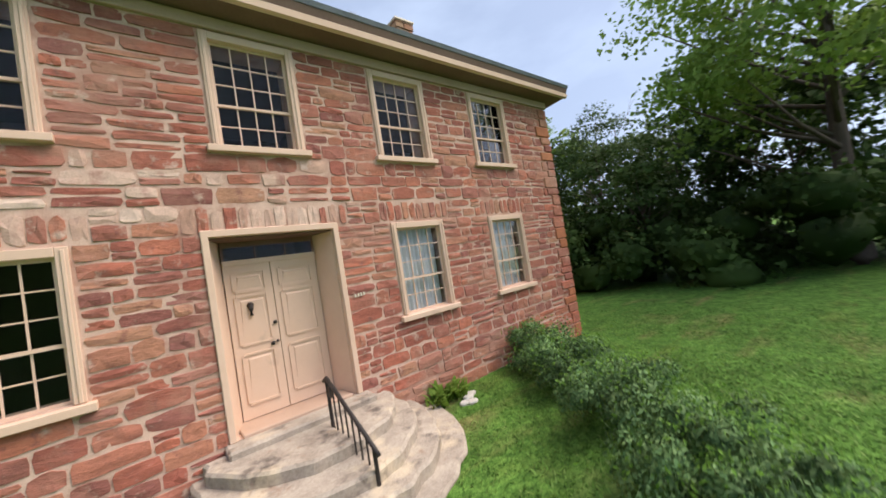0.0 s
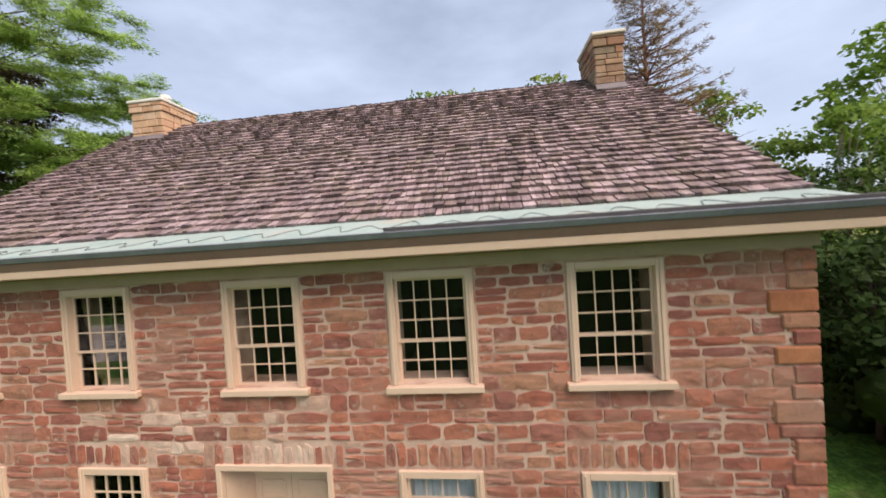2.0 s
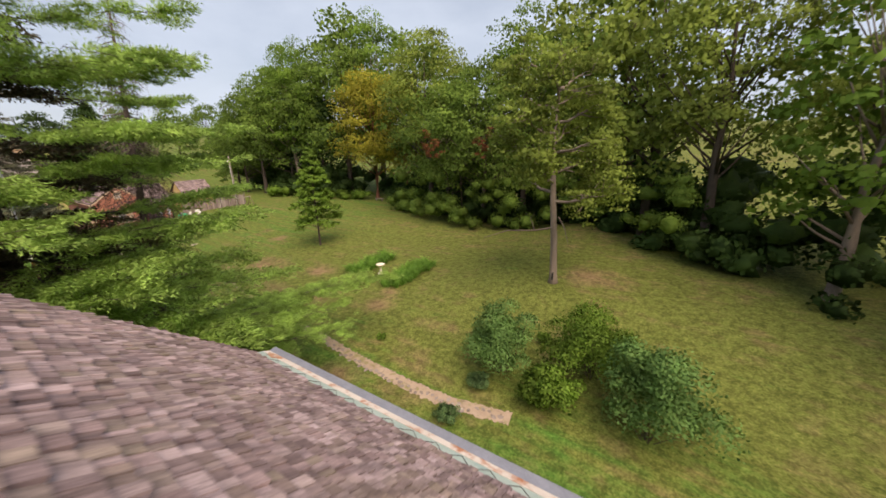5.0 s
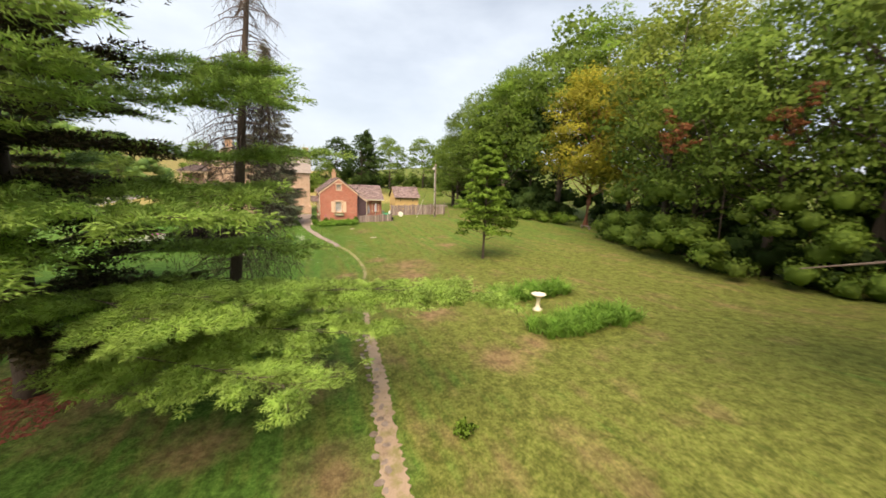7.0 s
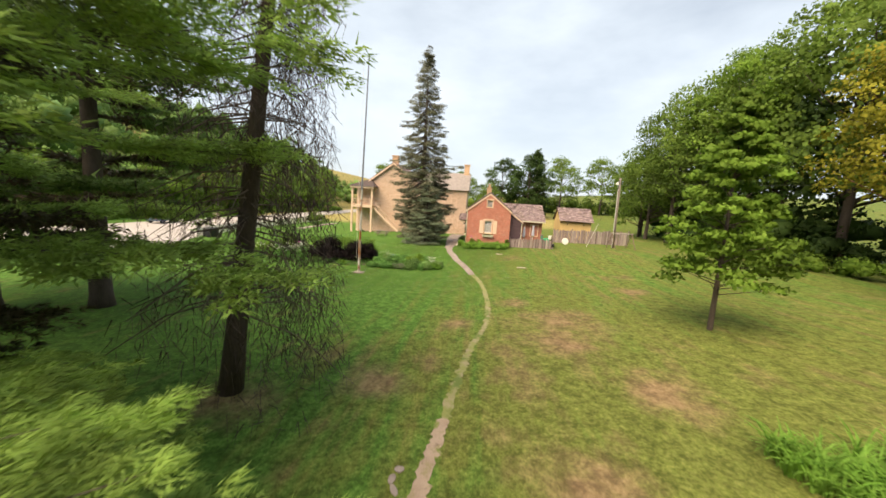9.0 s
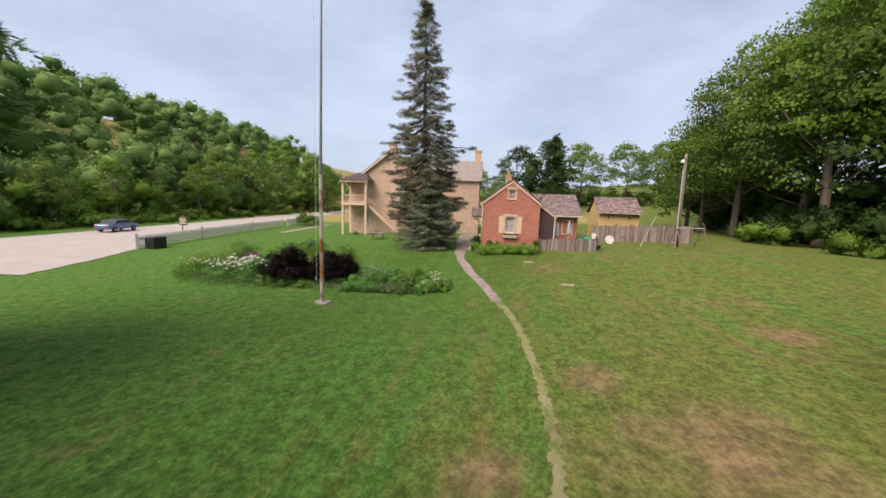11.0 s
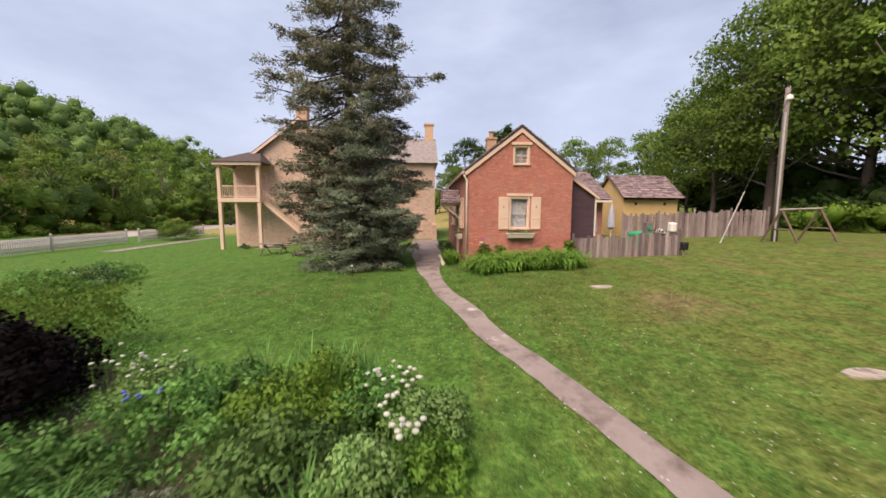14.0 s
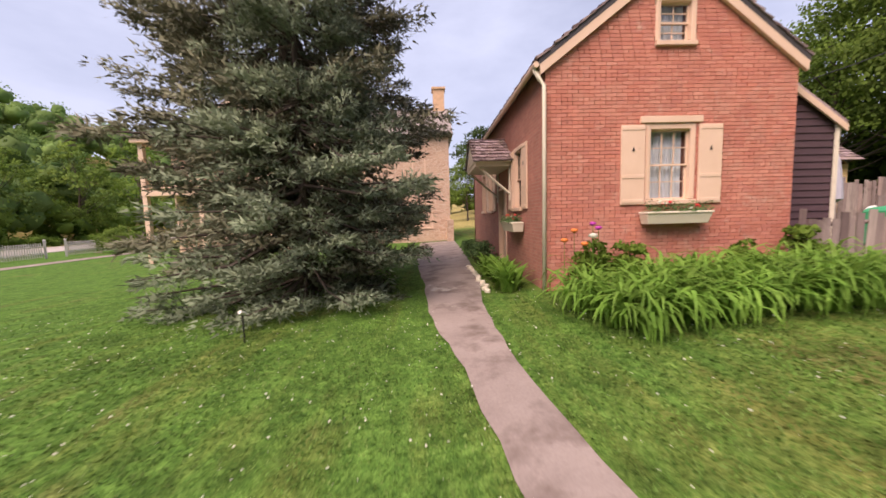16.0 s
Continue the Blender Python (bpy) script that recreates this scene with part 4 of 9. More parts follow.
skew = [cable_rng.uniform(-0.12, 0.12) for i in range(n + 1)]
for i in range(n * 8 + 1):
    u = i / 8
    p = 0.5 - 0.5 * math.cos(2 * math.pi * u)
    k = min(n, int(u))
    yy = -0.24 + tall[k] * p ** 0.9
    wave.append((c0 + (2 * HX + 0.6) * (u + skew[k] * p) / n, yy, 6.455 + (yy + 0.40) * 0.26 + 0.012))
part("heating_cable", Geo().tube(wave, 0.0045, 5), M_DARKMETAL, house, "thin dark cable zigzagging over the copper")
part("soffit_back", Geo().box(-HX - 0.04, HX + 0.42, BACK - 0.4, BACK + 0.44, 6.05, 6.12), M_CREAM, house)
part("cornice_back", Geo().box(-HX - 0.05, HX + 0.45, BACK + 0.40, BACK + 0.48, 6.03, 6.24), M_CREAM, house)
part("gutter_back", Geo().prism([(-HX - 0.07, BACK + 0.34, 6.22), (-HX - 0.07, BACK + 0.54, 6.235), (-HX - 0.07, BACK + 0.555, 6.29), (-HX - 0.07, BACK + 0.36, 6.275)], (2 * HX + 0.54, 0, 0)), M_LEAD, house, "grey metal eaves edge")
part("copper_flashing", Geo().prism([(-HX - 0.05, BACK + 0.365, 6.285), (-HX - 0.05, BACK - 0.12, 6.47), (-HX - 0.05, BACK - 0.12, 6.38), (-HX - 0.05, BACK + 0.365, 6.2)], (2 * HX + 0.49, 0, 0)), M_COPPER, house, "pale green copper strip along the eaves")
part("eaves_lining", Geo().prism([(-HX - 0.045, BACK + 0.355, 6.295), (-HX - 0.045, BACK + 0.20, 6.354), (-HX - 0.045, BACK + 0.20, 6.34), (-HX - 0.045, BACK + 0.355, 6.28)], (2 * HX + 0.48, 0, 0)), surface("rust_streaked_board", (0.50, 0.44, 0.40), (0.62, 0.56, 0.52), 2.0, 30.0, 0.7, 0.2, 0.004, blotch=[((0.36, 0.15, 0.08), 2.2, 0.5, 0.62)]), house, "pale strip with rust stains")
wave = []
for i in range(n * 2 + 1):
    yy = BACK - (0.03 if i % 2 else -0.16)
    wave.append((-HX + 0.2 + (2 * HX) * i / (2 * n), yy, 6.285 + (BACK + 0.365 - yy) * 0.381 + 0.012))
part("heating_cable", Geo().tube(wave, 0.006, 5), M_DARKMETAL, house, "thin dark cable zigzagging over the copper")
ring = [(-6.62 + 0.24 * math.cos(t) * (1 + 0.3 * math.sin(3 * t)), BACK + 0.235 + 0.10 * math.sin(t) * (1 + 0.2 * math.cos(5 * t))) for t in (2 * math.pi * i / 14 for i in range(14))]
part("rust_patch", Geo().prism([(x, y, 6.290 + (BACK + 0.365 - y) * 0.381) for x, y in ring], (0, 0, 0.012)), surface("rust_stain", (0.30, 0.15, 0.09), (0.46, 0.27, 0.18), 6.0, 40.0, 0.9, 0.3, 0.004, blotch=[((0.46, 0.42, 0.38), 5.0, 0.52, 0.64)]), house, "brown rusty patch at the roof corner")

# roof deck and shingles
deck = Geo()
for a, b in (((-HX - 0.42, SHING_Y, SHING_Z - 0.03), (-HX - 0.42, RIDGE_Y, RIDGE_Z - 0.05)), ((-HX - 0.06, BACK - 0.07, 6.445), (-HX - 0.06, RIDGE_Y, RIDGE_Z - 0.05))):
    deck.prism([a, b, (b[0], b[1], b[2] - 0.12), (a[0], a[1], a[2] - 0.12)], (HX + 0.42 - a[0], 0, 0))
roof = part("roof", deck, M_BROWNWOOD, house, "weathered grey-brown cedar shingle roof")
part("rake_board", Geo().prism([(-HX - 0.46, -0.5, 6.2), (-HX - 0.46, SHING_Y, SHING_Z - 0.02), (-HX - 0.46, RIDGE_Y, RIDGE_Z), (-HX - 0.46, RIDGE_Y, RIDGE_Z - 0.2), (-HX - 0.46, 0.3, 6.3)], (0.04, 0, 0)), M_CREAM, house)
part("rake_board", Geo().prism([(HX + 0.42, -0.5, 6.2), (HX + 0.42, SHING_Y, SHING_Z - 0.02), (HX + 0.42, RIDGE_Y, RIDGE_Z), (HX + 0.42, RIDGE_Y, RIDGE_Z - 0.2), (HX + 0.42, 0.3, 6.3)], (0.04, 0, 0)), M_CREAM, house)
part("rake_board", Geo().prism([(-HX - 0.10, BACK + 0.5, 6.05), (-HX - 0.10, BACK - 0.07, 6.43), (-HX - 0.10, RIDGE_Y, RIDGE_Z), (-HX - 0.10, RIDGE_Y, RIDGE_Z - 0.2)], (0.04, 0, 0)), M_CREAM, house)
part("rake_board", Geo().prism([(HX + 0.42, BACK + 0.5, 6.05), (HX + 0.42, BACK - 0.07, 6.43), (HX + 0.42, RIDGE_Y, RIDGE_Z), (HX + 0.42, RIDGE_Y, RIDGE_Z - 0.2)], (0.04, 0, 0)), M_CREAM, house)


def shingles(parent, origin, along, up, length, width, expose, near=None, seed=1, thick=0.034, wmin=0.07, wmax=0.165, material=None, name="shingle"):
    """Courses of split shingles over a slope: origin at the eaves, along the eaves and up the slope as unit vectors."""
    material = material or M_SHINGLE
    rng = random.Random(seed)
    o, a, u = Vector(origin), Vector(along), Vector(up)
    nrm = a.cross(u).normalized()
    unit = Geo().hexa([(0, -0.0, 0.006), (1, 0, 0.006), (1, 1, -0.006), (0, 1, -0.006), (0, 0, 0.03), (1, 0, 0.03), (1, 1, 0.0), (0, 1, 0.0)])
    me = unit.mesh(name) if near else None
    if me:
        me.materials.append(material)
    v, f, singles = [], [], 0
    s, row = 0.0, 0
    turn = Matrix((a, u, nrm)).transposed().to_4x4()
    while s < length - 0.02:
        x = -rng.uniform(0, 0.1)
        while x < width:
            w = rng.uniform(wmin, wmax)
            x0, x1 = max(x, 0.0), min(x + w - rng.uniform(0.006, 0.018), width)
            x += w
            if x1 - x0 < 0.03:
                continue
            l = min(expose * 1.35, length - s)
            j, h = rng.uniform(-0.016, 0.016), rng.uniform(0.75, 1.35) * thick / 0.02
            m = Matrix.Translation(o) @ turn @ Matrix.Translation((x0, s + j, 0.004)) @ Matrix.Diagonal((x1 - x0, l, h, 1))
            if near and singles < 300 and near(o + a * x0 + u * s):
                singles += 1
                ob = part(name, me, None, parent)
                ob.matrix_basis = m
            else:
                k = len(v)
                v += [m @ Vector(p) for p in unit.v]
                f += [tuple(k + i for i in q) for q in unit.f]
        s += expose
        row += 1
    ob = part("shingle_field", fast_mesh("shingle_field", [tuple(p) for p in v], f, material), None, parent)
    ob["kind"] = "stuff"
    return ob


def slope_unit(y0, z0, y1, z1):
    return Vector((0, y1 - y0, z1 - z0)).normalized(), math.hypot(y1 - y0, z1 - z0)


u1, l1 = slope_unit(SHING_Y, SHING_Z, RIDGE_Y, RIDGE_Z)
shingles(roof, (-HX - 0.44, SHING_Y, SHING_Z), (1, 0, 0), u1, l1, 2 * HX + 0.88, 0.205, near=lambda p: 0.6 < p.x < 4.6 and p.y > 0.8, seed=11, wmin=0.08, wmax=0.21, thick=0.042)
u2, l2 = slope_unit(BACK - 0.09, 6.465, RIDGE_Y, RIDGE_Z)
shingles(roof, (HX + 0.44, BACK - 0.09, 6.465), (-1, 0, 0), u2, l2, 2 * HX + 0.5, 0.205, seed=12, wmin=0.08, wmax=0.21, thick=0.042)
rng = random.Random(13)
x = -HX - 0.44
while x < HX + 0.40:
    w = rng.uniform(0.16, 0.24)
    part("ridge_shingle", Geo().hexa([(x, RIDGE_Y - 0.14, RIDGE_Z - 0.075), (x + w, RIDGE_Y - 0.14, RIDGE_Z - 0.09), (x + w, RIDGE_Y, RIDGE_Z + 0.02), (x, RIDGE_Y, RIDGE_Z + 0.035), (x, RIDGE_Y - 0.14, RIDGE_Z - 0.05), (x + w, RIDGE_Y - 0.14, RIDGE_Z - 0.065), (x + w, RIDGE_Y + 0.01, RIDGE_Z + 0.045), (x, RIDGE_Y + 0.01, RIDGE_Z + 0.06)])
         .hexa([(x, RIDGE_Y + 0.14, RIDGE_Z - 0.075), (x + w, RIDGE_Y + 0.14, RIDGE_Z - 0.09), (x + w, RIDGE_Y, RIDGE_Z + 0.02), (x, RIDGE_Y, RIDGE_Z + 0.035), (x, RIDGE_Y + 0.14, RIDGE_Z - 0.05), (x + w, RIDGE_Y + 0.14, RIDGE_Z - 0.065), (x + w, RIDGE_Y - 0.01, RIDGE_Z + 0.045), (x, RIDGE_Y - 0.01, RIDGE_Z + 0.06)]), M_SHINGLE, roof)
    x += w - 0.01


def chimney(x0, x1, y0, y1, z0, z1, pieces, joint, cap_mat, h0, h1, pot=None, label=""):
    """A stack of single stones with a wider head and a cap slab."""
    rng = random.Random(int(x0 * 10) + 99)
    ch = part("chimney", Geo().box(x0 + 0.03, x1 - 0.03, y0 + 0.03, y1 - 0.03, z0, z1), joint, house, label)
    z = z0
    while z < z1 - 0.02:
        h = min(rng.uniform(h0, h1), z1 - z)
        grow = 0.035 if z > z1 - 0.42 else 0.0
        for axis in (0, 1):
            lo, hi = ((x0, x1), (y0, y1))[axis]
            p = lo - grow
            while p < hi + grow - 0.01:
                w = min(rng.uniform(0.22, 0.5), hi + grow - p)
                if hi + grow - p - w < 0.12:
                    w = hi + grow - p
                j = grow + rng.uniform(0, 0.02)
                for s in (0, 1):
                    if axis == 0:
                        b = (p, p + w - 0.007, y0 - j, y0 + 0.1, z, z + h - 0.007) if s == 0 else (p, p + w - 0.007, y1 - 0.1, y1 + j, z, z + h - 0.007)
                    else:
                        b = (x0 - j, x0 + 0.1, p, p + w - 0.007, z, z + h - 0.007) if s == 0 else (x1 - 0.1, x1 + j, p, p + w - 0.007, z, z + h - 0.007)
                    part("stone", Geo().box(*b), pieces, ch, bevel=0.018)
                p += w
        z += h
    part("chimney_cap", Geo().box(x0 - 0.075, x1 + 0.075, y0 - 0.075, y1 + 0.075, z1, z1 + 0.085), cap_mat, ch, "pale stone cap slab", bevel=0.02)
    part("flashing", Geo().hexa([(x0 - 0.02, y0 - 0.12, z0 + 0.46), (x1 + 0.02, y0 - 0.12, z0 + 0.46), (x1 + 0.02, y0, z0 + 0.60), (x0 - 0.02, y0, z0 + 0.60), (x0 - 0.02, y0 - 0.12, z0 + 0.50), (x1 + 0.02, y0 - 0.12, z0 + 0.50), (x1 + 0.02, y0, z0 + 0.66), (x0 - 0.02, y0, z0 + 0.66)]), surface("dull_lead", (0.13, 0.11, 0.12), (0.20, 0.175, 0.185), 3.0, 30.0, 0.7, 0.2, 0.004), ch, "grey lead flashing")
    if pot:
        part("chimney_pot", Geo().lathe((pot[0], pot[1], z1 + 0.09), [(0.11, 0), (0.10, 0.16), (0.10, 0.22), (0.15, 0.23), (0.15, 0.31), (0.12, 0.32)], 12), M_WHITE, ch, "white flue pot", smooth=False)
    return ch


M_CHIMSTONE = surface("brown_chimney_stone", (0.6, 0.58, 0.56), (1.3, 1.22, 1.15), 4.0, 45.0, 0.9, 0.7, 0.015, pieces=[(0.30, 0.15, 0.09), (0.35, 0.20, 0.13), (0.23, 0.19, 0.14), (0.42, 0.28, 0.18), (0.31, 0.20, 0.14)], blotch=[((0.36, 0.30, 0.19), 1.6, 0.55, 0.72), ((0.52, 0.39, 0.29), 2.2, 0.54, 0.72), ((0.16, 0.115, 0.095), 1.1, 0.60, 0.76)])
M_CHIMBUFF = surface("buff_chimney_stone", (0.8, 0.78, 0.76), (1.15, 1.12, 1.1), 4.0, 45.0, 0.9, 0.5, 0.01, pieces=[(0.55, 0.36, 0.23), (0.60, 0.41, 0.27), (0.50, 0.31, 0.20), (0.63, 0.46, 0.33)])
chimney(6.2, 6.88, 4.68, 5.9, 9.35, 11.2, M_CHIMSTONE, M_CHIMSTONE, M_PALE, 0.10, 0.2, label="squat brown sandstone chimney with a pale cap")
chimney(-6.87, -5.87, 4.75, 5.95, 9.35, 10.95, M_CHIMBUFF, M_MORTAR, M_WHITE, 0.14, 0.24, pot=(-6.25, 5.3), label="broad buff stone chimney with a white pot")

# half-round stone steps at the door
steps = thing("stone_steps", (0, 0, 0.1), "half-round flight of worn grey stone steps", "steps")
rng = random.Random(31)
for rx, ry, z0, z1 in ((2.0, 2.2, 0.0, 0.17), (1.62, 1.93, 0.12, 0.33), (1.36, 1.62, 0.28, 0.48), (1.22, 1.14, 0.44, 0.63)):
    n = 26
    ring = [(0.05 + (rx + rng.uniform(-0.04, 0.04)) * math.cos(math.pi * i / n), -0.02 - (ry + rng.uniform(-0.045, 0.045)) * math.sin(math.pi * i / n)) for i in range(n + 1)]
    part("step", Geo().prism([(x, y, z0) for x, y in ring], (0, 0, z1 - z0)), M_STEP, steps, bevel=0.03)
part("door_sill", Geo().box(-0.92, 0.98, -0.30, 0.04, 0.58, 0.72), M_STEP, steps, bevel=0.025)
rail = thing("handrail", (0.2, -1.0, 0.4), "black wrought-iron handrail on the stone steps", "handrail")
top0, top1 = Vector((0.20, -0.53, 1.25)), Vector((0.20, -1.66, 0.72))
part("top_rail", Geo().tube([top0 + Vector((0, 0.10, -0.06)), top0, top0.lerp(top1, 0.5), top1, top1 + Vector((0.01, -0.08, -0.07))], 0.026, 8), M_IRON, rail, smooth=True)
low0, low1 = top0 + Vector((0, 0, -0.60)), top1 + Vector((0, 0, -0.50))
part("bottom_rail", Geo().tube([low0, low1], 0.014, 6), M_IRON, rail)
for i in range(8):
    t = i / 7
    a, b = top0.lerp(top1, t), low0.lerp(low1, t)
    if i in (0, 7):
        part("post", Geo().tube([a, (b.x, b.y, 0.45 if i == 0 else 0.10)], 0.024, 8), M_IRON, rail)
    else:
        part("baluster", Geo().tube([a, b], 0.011, 6), M_IRON, rail)
part("scroll_plate", Geo().box(top0.x - 0.012, top0.x + 0.012, top0.y - 0.10, top0.y + 0.02, top0.z - 0.24, top0.z - 0.10), M_IRON, rail)

# ---- red brick cottage ----
CX, CY0, CY1, CEAVE, CAPEX, CLEN = -55.8, 18.12, 23.12, 5.38, 7.30, 11.0
CB = 0.3
cottage = thing("brick_cottage", (CX, 20.6, 0.9), "small red brick cottage with cream shutters and trim", "house")
CM = (CY0 + CY1) / 2
EAST = Matrix(((0, -1, 0, CX), (1, 0, 0, 0), (0, 0, 1, 0), (0, 0, 0, 1)))
SOUTH = Matrix.Translation((0, CY0, 0))
WIN_E = (20.17, 21.03, 2.60, 4.02)
GWIN = (20.30, 20.98, 5.58, 6.38)
core = Geo()
holes = [WIN_E, GWIN]
ys = sorted({CY0 + 0.02, CY1 - 0.02, CM, *(h[0] for h in holes), *(h[1] for h in holes)})
for a, b in zip(ys, ys[1:]):
    def top(y):
        return CEAVE + (CAPEX - CEAVE - 0.12) * (1 - abs(y - CM) / (CM - CY0))
    cuts = [CB]
    for h in sorted(holes, key=lambda q: q[2]):
        if h[0] <= a + 1e-6 and h[1] >= b - 1e-6:
            cuts += [h[2], h[3]]
    cuts.append(None)
    for c, d in zip(cuts[::2], cuts[1::2]):
        za, zb = (top(a), top(b)) if d is None else (d, d)
        core.hexa([(CX - 0.35, a, c), (CX - 0.03, a, c), (CX - 0.03, b, c), (CX - 0.35, b, c), (CX - 0.35, a, za), (CX - 0.03, a, za), (CX - 0.03, b, zb), (CX - 0.35, b, zb)])
gable = part("wall", core, M_BRICKJOINT, cottage, "red brick gable wall in stretcher courses")
weld = bmesh.new()
weld.from_mesh(gable.data)
bmesh.ops.remove_doubles(weld, verts=weld.verts, dist=0.001)
weld.to_mesh(gable.data)
weld.free()


def brickwork(name):
    m, nodes, links = tree_of(name)
    bsdf = nodes["Principled BSDF"]
    where = nodes.new("ShaderNodeNewGeometry").outputs["Position"]
    mp = nodes.new("ShaderNodeMapping")
    mp.inputs["Rotation"].default_value = (radians(-90), 0, 0)
    links.new(where, mp.inputs["Vector"])
    b = nodes.new("ShaderNodeTexBrick")
    for key, value in (("Scale", 1.0), ("Mortar Size", 0.006), ("Brick Width", 0.215), ("Row Height", 0.073)):
        b.inputs[key].default_value = value
    b.inputs["Color1"].default_value, b.inputs["Color2"].default_value, b.inputs["Mortar"].default_value = (0.34, 0.13, 0.10, 1), (0.42, 0.17, 0.125, 1), (0.38, 0.22, 0.17, 1)
    links.new(mp.outputs[0], b.inputs["Vector"])
    grain = ramp_of(nodes, links, noise_at(nodes, links, where, 1.3, 5, 0.7), [(0.2, 0.75), (0.8, 1.2)])
    links.new(mix_of(nodes, links, 1.0, b.outputs["Color"], grain, "MULTIPLY"), bsdf.inputs["Base Color"])
    bsdf.inputs["Roughness"].default_value = 0.9
    return m


M_BRICKSIDE = brickwork("side_brickwork")
W_S = [(-58.35, -57.55, 2.55, 4.05), (-62.2, -61.4, 2.55, 4.05), (-63.9, -63.1, 2.55, 4.05)]
D_S = (-60.35, -59.35, CB, 3.2)
part("side_wall", holed(Geo(), CX - CLEN, CX - 0.02, CY0, CY0 + 0.32, CB, CEAVE - 0.05, W_S + [D_S]), M_BRICKSIDE, cottage)
part("side_wall", Geo().box(CX - CLEN, CX - 0.03, CY1 - 0.32, CY1, CB, CEAVE - 0.05).prism([(CX - CLEN, CY0, CB), (CX - CLEN, CY1, CB), (CX - CLEN, CY1, CEAVE), (CX - CLEN, CM, CAPEX - 0.1), (CX - CLEN, CY0, CEAVE)], (0.3, 0, 0)), M_BRICKSIDE, cottage)
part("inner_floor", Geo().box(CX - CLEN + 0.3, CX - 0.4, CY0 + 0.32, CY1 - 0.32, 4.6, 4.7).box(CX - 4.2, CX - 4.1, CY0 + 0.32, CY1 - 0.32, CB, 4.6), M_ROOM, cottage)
me = Geo().box(0, 1, 0, 1, 0, 1).mesh("brick")
me.materials.append(M_BRICK)
v, f, singles, rng = [], [], 0, random.Random(77)
unit = Geo().box(0, 1, 0, 1, 0, 1)
z, row = 0.62, 0
while z < CAPEX - 0.2:
    reach = (CM - CY0) * min(1.0, max(0.0, (CAPEX - 0.08 - z - 0.06) / (CAPEX - CEAVE)))
    y = CM - reach - (0.11 if row % 2 else 0.0)
    while y < CM + reach:
        w = 0.215 if row % 6 else 0.108
        y0, y1 = max(y, CM - reach), min(y + w - 0.009, CM + reach)
        y += w
        spans = [(y0, y1)]
        for h in holes:
            if h[2] - 0.05 < z + 0.03 < h[3] + 0.05:
                spans = [s for a, b in spans for s in ((a, min(b, h[0] - 0.06)), (max(a, h[1] + 0.06), b)) if s[1] - s[0] > 0.02]
        for a, b in spans:
            if b - a < 0.02:
                continue
            m = Matrix.Translation((CX - 0.05, a, z)) @ Matrix.Diagonal((0.05 + rng.uniform(-0.002, 0.003), b - a, 0.0635, 1))
            if singles < 300 and a > 18.9 and z > 1.5:
                singles += 1
                part("brick", me, None, gable).matrix_basis = m
            else:
                k = len(v)
                v += [tuple(m @ Vector(p)) for p in unit.v]
                f += [tuple(k + i for i in q) for q in unit.f]
    z += 0.0725
    row += 1
part("brick_field", fast_mesh("brick_field", v, f, M_BRICK), None, gable)["kind"] = "stuff"


def flat_window(parent, way, c, z0, z1, half, up, low, cols, curtain=False):
    return sash_window(parent, c, z0, z1, half, 0.02, up, low, cols, curtain, way, out=0.12, sillw=0.10, trim=M_CREAM)


flat_window(cottage, EAST, 20.60, 2.62, 3.98, 0.40, 2, 2, 3, True)
flat_window(cottage, EAST, 20.64, 5.62, 6.34, 0.30, 2, 2, 2, True)
part("lintel", Geo().box(CX - 0.02, CX + 0.05, 19.98, 21.22, 4.09, 4.22), M_CREAM, cottage, bevel=0.01)
part("gable_trim", Geo().box(CX - 0.02, CX + 0.08, 20.16, 21.10, 6.45, 6.57), M_CREAM, cottage)
part("louvre", Geo().prism([(CX - 0.02, 20.34, 6.58), (CX - 0.02, 20.94, 6.58), (CX - 0.02, CM, 6.98)], (0.04, 0, 0)), M_BRICK, cottage)


def shutter(y0, y1, way, z0=2.53, z1=4.06):
    g = Geo().box(y0, y1, -0.045, -0.005, z0, z1)
    for a in (z0 + 0.03, z0 + (z1 - z0) * 0.33, z1 - 0.10):
        g.box(y0 + 0.02, y1 - 0.02, -0.055, -0.045, a, a + 0.07)
    s = part("shutter", g, M_CREAM, cottage, "cream wooden board shutter", bevel=0.005)
    s.data.transform(way)
    # raised black plate; the darkness of the cut-out is only its colour
    d = part("cut_out", Geo().prism([((y0 + y1) / 2 - 0.03, -0.052, z1 - 0.50), ((y0 + y1) / 2 + 0.03, -0.052, z1 - 0.50), ((y0 + y1) / 2, -0.052, z1 - 0.41)], (0, -0.006, 0)), M_BLACK, s, "small black pine-tree plate drawn for a hole")
    d.data.transform(way)


shutter(19.60, 20.07, EAST)
shutter(21.15, 21.62, EAST)


